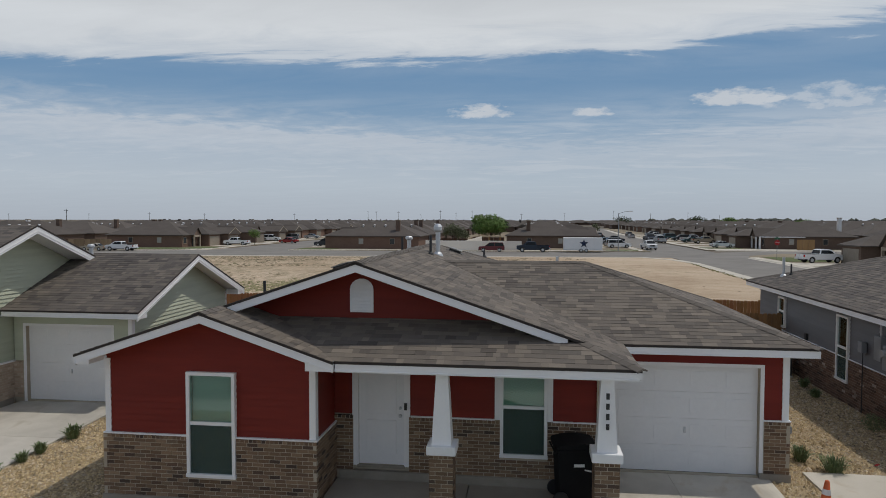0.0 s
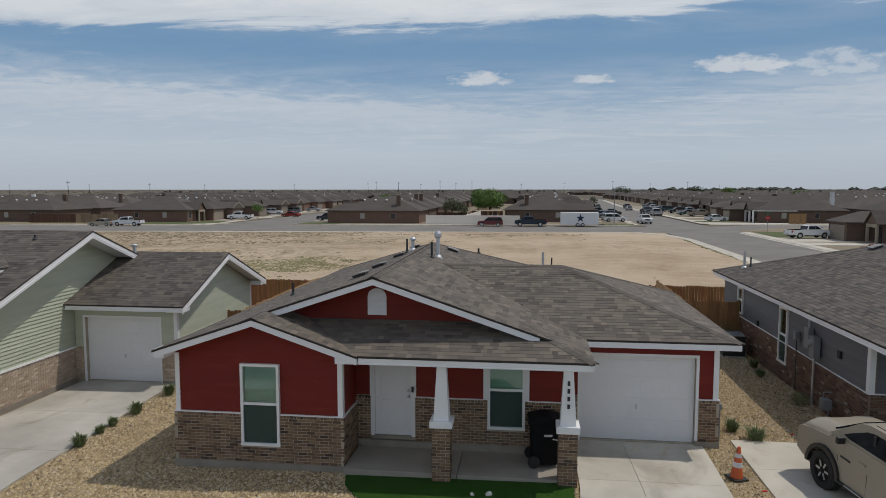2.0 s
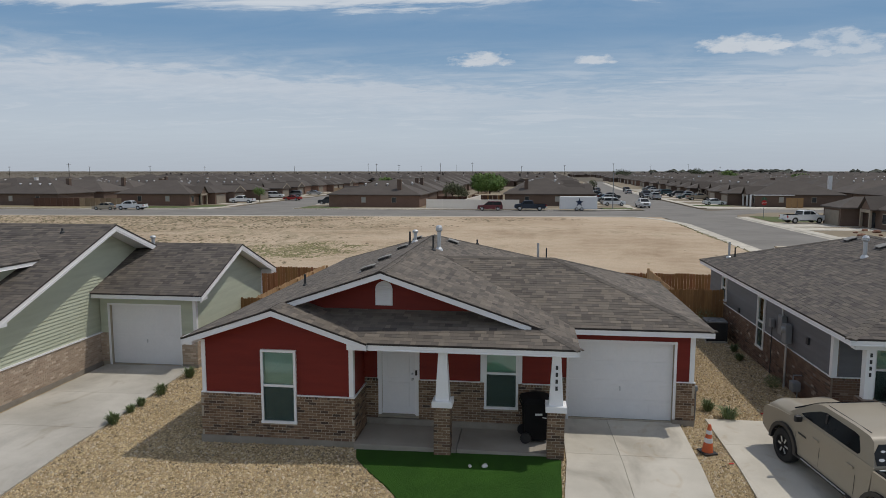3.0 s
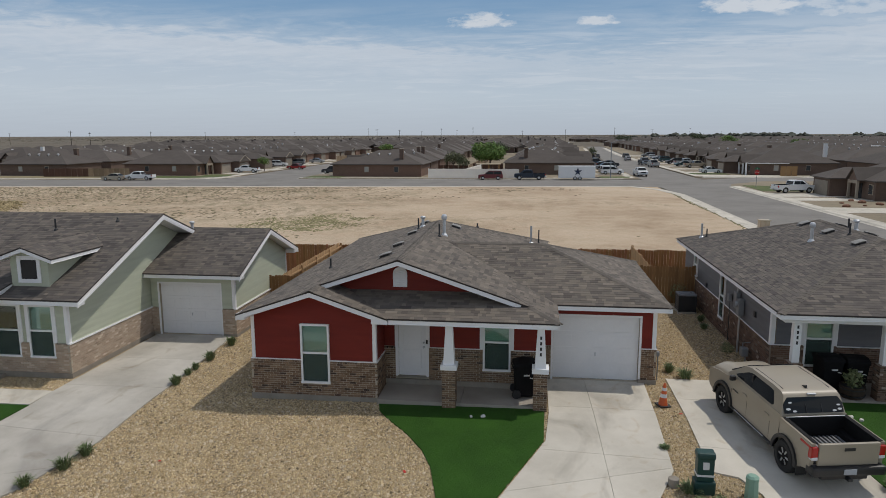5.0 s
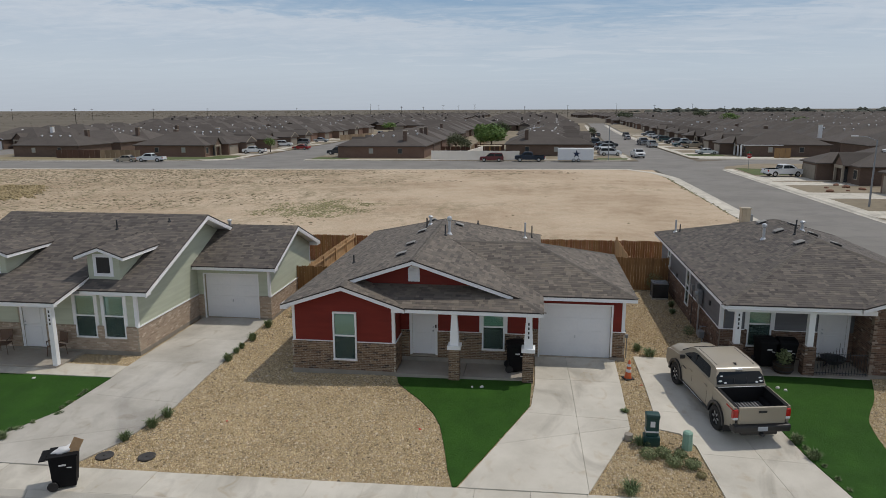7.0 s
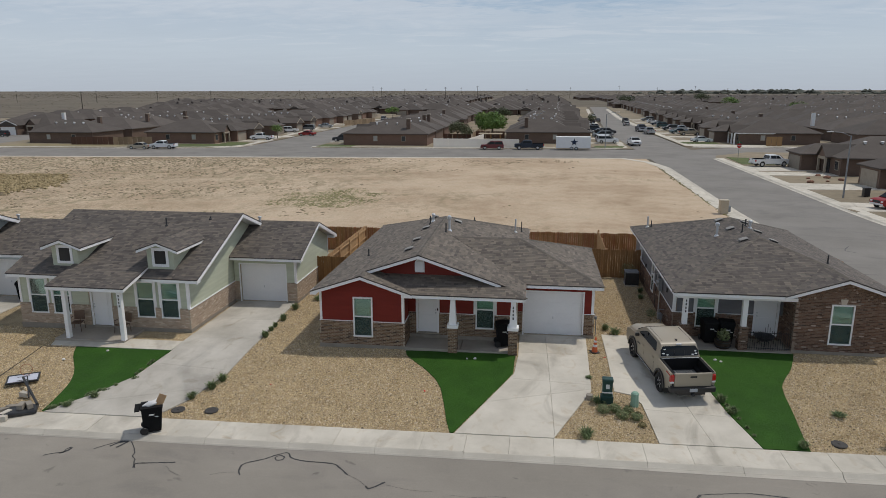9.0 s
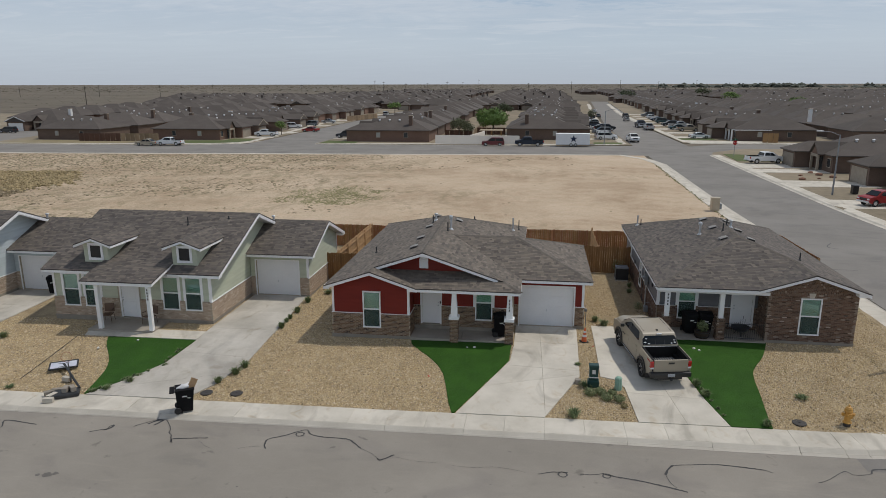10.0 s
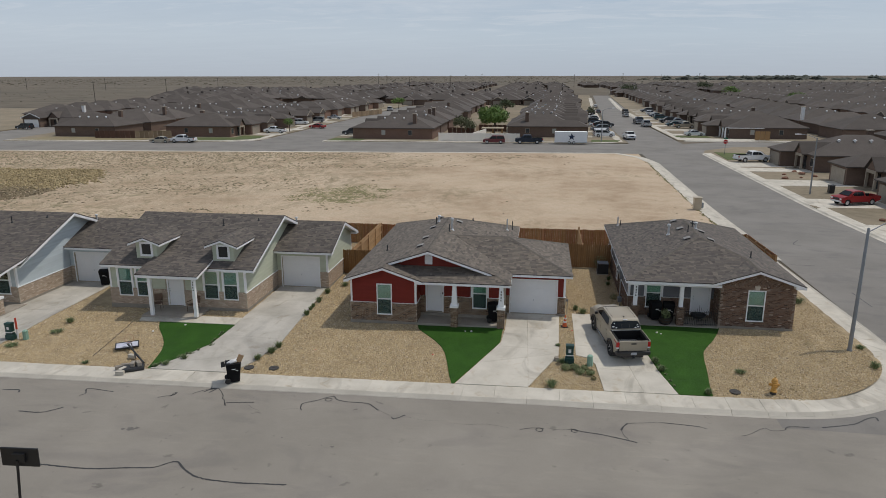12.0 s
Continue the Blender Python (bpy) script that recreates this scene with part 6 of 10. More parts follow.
# ---- fences ----
def fence(x0, y0, x1, y1, high, mat, label, rails_front=False, z=None):
    """Dog-eared pickets on rails and posts."""
    f = Face((x0, y0), (x1, y1))
    g = [land(x0, y0), land(x1, y1)]
    t = thing("fence", (x0, y0, g[0]), label, "fence", "wooden fences")
    n = round(f.length / 0.145)
    w = f.length / n
    rnd = random.Random(int(x0 * 10 + y0 * 7))
    shapes = []
    for k in range(4):
        h = high - 0.015 * k
        bm = bmesh.new()
        prism(bm, [(0.004, 0, 0), (w - 0.004, 0, 0), (w - 0.004, 0, h - 0.04), (w - 0.03, 0, h), (0.03, 0, h), (0.004, 0, h - 0.04)], (0, 0.018, 0))
        shapes.append(mesh_of("picket", bm, mat))
    for i in range(n):
        p = under(new("picket", rnd.choice(shapes)), t)
        k = (i + 0.5) / n
        p.matrix_basis = Matrix.Translation((0, 0, g[0] * (1 - k) + g[1] * k + 0.03)) @ f.m @ Matrix.Translation((i * w, rnd.uniform(-0.004, 0.004), 0))
    d = -1 if rails_front else 1
    for h in (0.3, high * 0.55, high - 0.22):
        a, b = f.at(0, g[0] + h, -0.045 * d + (0.018 if rails_front else 0)), f.at(f.length, g[1] + h, -0.045 * d + (0.018 if rails_front else 0))
        bm = bmesh.new()
        prism(bm, [a + UP * 0.045, b + UP * 0.045, b - UP * 0.045, a - UP * 0.045], f.n * -0.035 * d)
        part("rail", bm, wood_pale, t)
    m = max(2, round(f.length / 2.4) + 1)
    for i in range(m):
        s = f.length * i / (m - 1)
        k = i / (m - 1)
        part("post", boxes((-0.045, 0.09 * d - 0.045, -0.1, 0.045, 0.09 * d + 0.045, high - 0.02), m=Matrix.Translation((0, 0, g[0] * (1 - k) + g[1] * k)) @ f.m @ Matrix.Translation((s, 0, 0))), wood_pale, t)
    return t


wood_grey = surf("weathered_cedar", (0.195, 0.105, 0.043), (0.330, 0.182, 0.075), scale=2.2, fine=25, rough=0.88, bump=0.3, vary=0.14, stretch=(4, 4, 0.6))
fence(-24.6, 29.6, 20.05, 29.6, 1.85, wood_sun, "reddish cedar picket fence behind the houses")
fence(-10.25, 20.2, -10.25, 29.5, 1.85, wood_pale, "pale cedar fence between two back yards, rails showing", True)
fence(-10.9, 20.1, -7.6, 20.1, 1.8, wood_grey, "brown cedar fence section between two houses")
fence(5.15, 23.4, 8.7, 23.4, 1.82, wood_grey, "brown cedar fence section between two houses")
fence(6.6, 29.4, 6.6, 23.6, 1.85, wood_pale, "pale cedar fence between two back yards")
fence(17.8, 23.0, 20.2, 23.0, 1.85, wood_grey, "brown cedar fence beside the corner house")
fence(20.3, 23.0, 20.1, 29.5, 1.85, wood_sun, "reddish cedar fence along the side street")

# ---- vehicles ----
tyre_mat = surf("tyre_rubber", (0.014, 0.014, 0.014), (0.03, 0.03, 0.029), rough=0.85, bump=0.3)
rim_mat = surf("alloy_rim", (0.45, 0.46, 0.47), (0.6, 0.6, 0.61), rough=0.35, metal=0.7, bump=0.0)
car_glass = surf("tinted_car_glass", (0.008, 0.01, 0.012), (0.014, 0.017, 0.02), rough=0.05, bump=0.0, spec=0.25)
tail_red = surf("red_lamp_lens", (0.35, 0.012, 0.01), (0.45, 0.02, 0.015), rough=0.2, bump=0.0)
lamp_white = surf("clear_lamp_lens", (0.6, 0.62, 0.64), (0.75, 0.76, 0.78), rough=0.15, bump=0.0)


plate_grey = surf("dull_plate", (0.3, 0.33, 0.37), (0.42, 0.45, 0.49), rough=0.4, bump=0.0)


def paint(name, c, metal=0.25):
    return surf(name + "_car_paint", tuple(v * 0.93 for v in c), tuple(min(1, v * 1.05) for v in c), scale=0.8, fine=300, rough=0.4, metal=metal, bump=0.0, coat=0.2, fine_mix=0.15)


PAINT = {
    "sand": paint("sand", (0.34, 0.297, 0.228), 0.0), "white": paint("white", (0.72, 0.73, 0.74), 0.0), "silver": paint("silver", (0.45, 0.46, 0.47), 0.5),
    "grey": paint("grey", (0.16, 0.165, 0.17), 0.4), "black": paint("black", (0.014, 0.015, 0.017), 0.2), "navy": paint("navy", (0.012, 0.022, 0.04), 0.3),
    "red": paint("red", (0.3, 0.02, 0.02), 0.1), "maroon": paint("maroon", (0.13, 0.014, 0.014), 0.2), "tan": paint("tan", (0.38, 0.33, 0.25), 0.2), "teal": paint("teal", (0.03, 0.07, 0.075), 0.3),
}


bed_black = surf("bed_liner", (0.006, 0.006, 0.007), (0.012, 0.012, 0.013), scale=4, fine=60, rough=0.75, bump=0.2, spec=0.25)


def side_shape(bm, pts, w, taper=None):
    """A side profile (x, z) given width; taper(z): share of the half width."""
    vs = prism(bm, [(x, -w / 2, z) for x, z in pts], (0, w, 0))
    if taper:
        for v in vs:
            v.co.y *= taper(v.co.z)
    return vs


def wheel(parent, x, y, r, wide, out, rim=None):
    m = pose(x, y, r, 90 if out < 0 else -90)
    t = part("wheel", turned((r * 0.6, -wide / 2), (r * 0.93, -wide / 2), (r, -wide * 0.36), (r, wide * 0.36), (r * 0.93, wide / 2), (r * 0.62, wide / 2), (r * 0.6, wide * 0.3), n=20, m=m), tyre_mat, parent, smooth=False)
    part("rim", turned((r * 0.6, wide * 0.3), (r * 0.6, wide * 0.42), (r * 0.54, wide * 0.44), (r * 0.5, wide * 0.33), (r * 0.2, wide * 0.38), (r * 0.15, wide * 0.45), n=14, m=m), rim or rim_mat, t)
    return t


def side_pane(parent, pts, tapered, w, mat=car_glass, name="window"):
    for sg in (-1, 1):
        bm = bmesh.new()
        a = [(x, sg * (w / 2 * tapered(z) + 0.004), z) for x, z in pts]
        prism(bm, a, (0, -sg * 0.02, 0))
        part(name, bm, mat, parent)


def bevelled(bm, off=0.03, seg=2, angle=30):
    es = [e for e in bm.edges if len(e.link_faces) == 2 and math.degrees(e.calc_face_angle(0)) > angle]
    bmesh.ops.bevel(bm, geom=es, offset=off, segments=seg, affect="EDGES", profile=0.6, clamp_overlap=True)
    return bm


def pickup(colour, label, hero=False, cab=2.3, length=5.6, group="parked cars"):
    """A crew-cab pickup; x forward from the rear axle."""
    body = PAINT[colour]
    wb = 3.16 if hero else 3.5
    r = 0.4
    W = 1.75 if hero else 1.95
    ox = -1.02 if hero else -1.16
    if hero:
        cab = 2.62
    up = 0.09 if hero else 0.0  # higher belt and bed rails
    t = thing("pickup_truck", (0, 0, 0), label, "pickup truck", group)
    cab_x = wb - 0.2 - cab
    k = 0.46
    ar = lambda cx: [(cx + k * math.cos(a), 0.40 + k * math.sin(a)) for a in [math.pi * (1.03 - 1.06 * i / 9) for i in range(10)]]
    nose = wb + 0.93
    low = [(cab_x, 0.46), *ar(wb), (nose - 0.1, 0.48), (nose, 0.62), (nose - 0.01, 0.98), (nose - 0.14, 1.1 + up / 2), (wb - 0.12, 1.21 + up), (cab_x, 1.21 + up)]
    if hero:
        low[-4:] = [(nose, 0.96), (nose - 0.06, 1.04), (nose - 0.5, 1.13), (wb - 0.1, 1.18), (wb - 0.3, 1.21 + up), (cab_x, 1.21 + up)]
    tp = lambda z: 1.0 if z < 0.95 else 1 - (z - 0.95) * 0.13
    bm = bmesh.new()
    side_shape(bm, low, W, tp)
    part("body", bevelled(bm, 0.085 if hero else 0.06, 4 if hero else 3), body, t, smooth=40)
    tg = lambda z: (0.965 - max(0, z - 1.2) * 0.26) if hero else 0.955 - max(0, z - 1.2) * 0.33
    gh = [(cab_x, 1.17 + up), (wb - 0.06, 1.17 + up), (wb - 0.78, 1.74), (wb - 1.05, 1.8), (cab_x + 0.75, 1.81), (cab_x + 0.34, 1.79), (cab_x + 0.2, 1.72)]
    bm = bmesh.new()
    side_shape(bm, gh, W, tg)
    part("cab", bevelled(bm, 0.12 if hero else 0.075, 5 if hero else 3, 24), body, t, smooth=40)
    if hero:
        rows = [[(wb - 0.46, 1.29 + up), (wb - 0.62, 1.47), (wb - 1.0, 1.655), (wb - 1.2, 1.7), (cab_x + 0.74, 1.7), (cab_x + 0.6, 1.68), (cab_x + 0.46, 1.45), (cab_x + 0.44, 1.3 + up), (cab_x + 0.5, 1.26 + up), (wb - 0.6, 1.26 + up)]]
        for sg in (-1, 1):
            part("pillar_strip", boxes((wb - 1.3, sg * (W / 2 * tg(1.5)) - 0.02, 1.26 + up, wb - 1.24, sg * (W / 2 * tg(1.5)) + 0.006, 1.69)), black_plastic, t)
            # crease in the hood and drip rails on the roof
            part("roof_rail_groove", boxes((cab_x + 0.45, sg * 0.6 - 0.008, 1.79, wb - 1.05, sg * 0.6 + 0.008, 1.811), bevel=0.003), black_plastic, t)
        bm = bmesh.new()
        rings = []
        for x, hw, zc, ze in ((wb - 0.34, 0.835, 1.335, 1.2), (wb - 0.02, 0.845, 1.325, 1.165), (wb + 0.3, 0.845, 1.3, 1.135), (wb + 0.58, 0.84, 1.265, 1.11), (nose - 0.16, 0.82, 1.21, 1.07), (nose - 0.05, 0.79, 1.155, 1.03), (nose + 0.005, 0.74, 1.02, 0.95)):
            prof = [(0.0, zc), (0.3, zc + 0.004), (0.42, zc + 0.022), (0.62, zc + 0.024), (0.74, zc - 0.012), (0.88, zc - 0.5 * (zc - ze)), (0.97, ze + 0.16 * (zc - ze)), (1.0, ze - 0.05)]
            full = [(-u, z) for u, z in prof[:0:-1]] + prof
            rings.append([bm.verts.new((x, u * hw, z)) for u, z in full])
        for one, two in zip(rings, rings[1:]):
            for i in range(len(one) - 1):
                bm.faces.new((one[i], two[i], two[i + 1], one[i + 1]))
        part("hood", bm, body, t, smooth=60)
    else:
        rows = [[(wb - 0.42, 1.25), (wb - 0.96, 1.66), (wb - 1.31, 1.69), (wb - 1.31, 1.24)], [(wb - 1.33, 1.24), (wb - 1.33, 1.69), (cab_x + 0.36, 1.68), (cab_x + 0.2, 1.3), (cab_x + 0.26, 1.24)]]
    for p in rows:
        side_pane(t, p, tg, W)
    ws = extruded([(wb - 0.13, -W * 0.43, 1.26 + up), (wb - 0.13, W * 0.43, 1.26 + up), (wb - 0.77, W * 0.36, 1.725), (wb - 0.77, -W * 0.36, 1.725)], (0.022, 0, 0.024))
    part("windshield", ws, car_glass, t)
    zb0 = 1.25 + up
    ww = 0.435 if hero else 0.42
    rw = extruded([(cab_x + 0.02, -W * ww, zb0), (cab_x + 0.02, W * ww, zb0), (cab_x + 0.13, W * ww, zb0 + 0.2), (cab_x + 0.185, W * 0.37, 1.69), (cab_x + 0.185, -W * 0.37, 1.69), (cab_x + 0.13, -W * ww, zb0 + 0.2)], (-0.02, 0, 0.004))
    back_glass = part("rear_window", rw, car_glass, t)
    # bed
    bx = ox + 0.06
    for sg in (-1, 1):
        pr = [(bx - 0.02, 0.62), (-0.6, 0.5), *ar(0), (cab_x - 0.02, 0.46), (cab_x - 0.02, 1.17 + up), (bx - 0.02, 1.17 + up)]
        bm = prism_y(pr, sg * (W / 2), sg * (W / 2 - 0.09))
        part("bed_side", bevelled(bm, 0.035 if hero else 0.02, 3), body, t, smooth=40)
        part("bed_rail", boxes((bx, sg * (W / 2 - 0.1) - 0.06, 1.165 + up, cab_x - 0.02, sg * (W / 2 - 0.1) + (0.06 if sg < 0 else 0.045), 1.185 + up), bevel=0.008), bed_black, t)
        part("bed_lining", boxes((bx + 0.04, sg * (W / 2 - 0.115) - 0.012, 0.66, cab_x - 0.03, sg * (W / 2 - 0.115) + 0.012, 1.16 + up)), bed_black, t)
        part("wheel_tub", boxes((-0.42, sg * (W / 2 - 0.2) - 0.1, 0.66, 0.42, sg * (W / 2 - 0.2) + 0.1, 0.92), bevel=0.04), bed_black, t)
        tl = part("tail_light", boxes((ox - 0.02, sg * (W / 2 - 0.07) - 0.075, 0.8 + up, ox + 0.14, sg * (W / 2 - 0.07) + 0.078, 1.1 + up), bevel=0.03), tail_red, t)
        part("reversing_lamp", boxes((ox - 0.024, sg * (W / 2 - 0.07) - 0.07, 0.78 + up, ox + 0.1, sg * (W / 2 - 0.07) + 0.074, 0.86 + up), bevel=0.015), lamp_white, tl)
        part("headlight", boxes((nose - 0.14, sg * (W / 2 - 0.2) - 0.17, 0.8, nose + 0.005, sg * (W / 2 - 0.2) + 0.17, 0.98), bevel=0.02), lamp_white, t)
        part("mirror", boxes((wb - 0.6, sg * (W / 2 + 0.07) - 0.085, 1.23, wb - 0.51, sg * (W / 2 + 0.07) + 0.085, 1.37), bevel=0.03), black_plastic if hero else body, t)
        part("running_board", boxes((0.55, sg * (W / 2 - 0.02) - 0.08, 0.4, wb - 0.5, sg * (W / 2 - 0.02) + 0.08, 0.45), bevel=0.015), black_plastic, t)
        if hero:
            part("step_trim", boxes((0.9, sg * (W / 2 + 0.05) - 0.012, 0.435, wb - 0.75, sg * (W / 2 + 0.05) + 0.012, 0.458), bevel=0.008), steel, t)
        for cx in (0, wb):
            ring = [(cx + q * math.cos(a), 0.40 + q * math.sin(a)) for q, seq in ((k + 0.085, range(13)), (k - 0.005, range(12, -1, -1))) for a in [math.pi * (1.0 - i / 12) for i in seq]]
            part("fender_flare", prism_y(ring, sg * (W / 2 + (0.055 if hero else 0.035)), sg * (W / 2 - 0.06)), black_plastic if hero else body, t)
            wheel(t, cx, sg * (W / 2 - (0.09 if hero else 0.14)), r, 0.25, sg, bed_black if hero else rim_mat)
            if hero:
                wh = bmesh.new()
                for q in range(6):
                    a = q * math.pi / 3
                    box(wh, 0.05, -0.03, -0.02, r * 0.54, 0.0, 0.02, pose(cx, sg * (W / 2 + 0.012) + (0.03 if sg < 0 else 0.0), r) @ pose(0, 0, 0, 0, math.degrees(a), 0))
                part("spokes", wh, rim_mat, t)
        if hero:
            for hx in (wb - 1.2, cab_x + 0.5):
                part("door_handle", boxes((hx, sg * (W / 2 - 0.015) - 0.02, 1.03, hx + 0.2, sg * (W / 2 - 0.015) + 0.02, 1.07), bevel=0.008), body, t)
            for hx in (cab_x + 0.42, wb - 1.27, wb - 0.42):
                part("door_seam", boxes((hx, sg * (W / 2) - 0.006, 0.5, hx + 0.005, sg * (W / 2) + 0.0006, 0.94)), dark_metal, t)
            part("door_badge", boxes((wb - 0.78, sg * (W / 2) - 0.01, 0.93, wb - 0.5, sg * (W / 2) + 0.006, 0.96)), black_plastic, t)
            part("bed_lettering", boxes((-0.92, sg * (W / 2) - 0.01, 1.13, -0.55, sg * (W / 2) + 0.004, 1.19)), tail_red, t, "red and black lettering bar")
    floor_z = 0.76 if hero else 0.66
    part("bed_floor", boxes((bx + 0.03, -W / 2 + 0.1, 0.6, cab_x - 0.02, W / 2 - 0.1, floor_z)), bed_black, t)
    for q in range(13 if hero else 0):
        y = -0.66 + q * 0.11
        part("bed_rib", boxes((bx + 0.08, y - 0.026, floor_z - 0.005, cab_x - 0.1, y + 0.026, floor_z + 0.022), bevel=0.006), grey_metal, t)
    part("bed_front", boxes((cab_x - 0.08, -W / 2 + 0.09, 0.6, cab_x - 0.025, W / 2 - 0.09, 1.18 + up)), bed_black, t)
    if hero:
        part("bed_front_trim", boxes((cab_x - 0.075, -W / 2 + 0.12, 1.183 + up, cab_x - 0.045, W / 2 - 0.12, 1.2 + up), bevel=0.005), steel, t)
    tgm = part("tailgate", boxes((ox - 0.03, -W / 2 + 0.15, 0.64 + up, ox + 0.05, W / 2 - 0.15, 1.18 + up), bevel=0.02), body, t)
    part("tailgate_handle", boxes((ox - 0.042, -0.13, 1.0 + up, ox - 0.028, 0.13, 1.075 + up), bevel=0.005), black_plastic, tgm)
    part("rear_bumper", boxes((ox - 0.14, -W / 2 - 0.005, 0.5, ox + 0.2, W / 2 + 0.005, 0.64 + up), bevel=0.06), black_plastic if hero else steel, t)
    part("number_plate", boxes((ox - 0.155, -0.15, 0.56, ox - 0.138, 0.15, 0.69), bevel=0.003), plate_grey, t)
    part("tow_hitch", boxes((ox - 0.2, -0.05, 0.4, ox - 0.05, 0.05, 0.47), bevel=0.01), dark_metal, t)
    part("front_bumper", boxes((nose - 0.12, -W / 2 + 0.04, 0.46, nose + 0.07, W / 2 - 0.04, 0.68), bevel=0.05), black_plastic if hero else steel, t)
    part("grille", boxes((nose - 0.05, -0.52, 0.72, nose + 0.012, 0.52, 1.0), bevel=0.02), black_plastic, t)
    part("chassis", boxes((-1.0, -0.55, 0.34, wb + 0.6, 0.55, 0.5)), black_plastic, t)
    if hero:
        part("brake_light", boxes((cab_x + 0.18, -0.11, 1.735, cab_x + 0.25, 0.11, 1.768), bevel=0.008), steel, t)
        part("roof_fin", extruded([(cab_x + 0.42, -0.02, 1.79), (cab_x + 0.62, -0.02, 1.8), (cab_x + 0.46, -0.02, 1.87)], (0, 0.04, 0)), black_plastic, t)
        for y, z, s in ((-0.66, 1.36, 0.06), (-0.52, 1.33, 0.055), (-0.64, 1.45, 0.05), (0.5, 1.33, 0.055), (0.66, 1.38, 0.065), (0.6, 1.52, 0.05)):
            z += 0.06
            x = cab_x + 0.02 + (z - zb0) * 0.5 - 0.03
            bm = turned((s, 0), (s, 0.006), n=14, m=Matrix.Translation((x, y, z)) @ pose(0, 0, 0, 0, -63, 0) @ Matrix.Diagonal((0.45, 0.95, 1, 1)))
            part("window_sticker", bm, lamp_white, back_glass)
        for y in (-0.2, 0.2):
            part("window_divider", extruded([(cab_x + 0.0, y - 0.008, zb0 + 0.02), (cab_x + 0.0, y + 0.008, zb0 + 0.02), (cab_x + 0.11, y + 0.008, zb0 + 0.2), (cab_x + 0.11, y - 0.008, zb0 + 0.2)], (-0.014, 0, 0.003)), black_plastic, back_glass)
        for sg in (-1, 1):
            part("mud_flap", boxes((-0.52, sg * (W / 2 - 0.14) - 0.14, 0.2, -0.5, sg * (W / 2 - 0.14) + 0.14, 0.6)), black_plastic, t)
    return t


def prism_y(pts, y0, y1):
    bm = bmesh.new()
    prism(bm, [(x, y0, z) for x, z in pts], (0, y1 - y0, 0))
    return bm


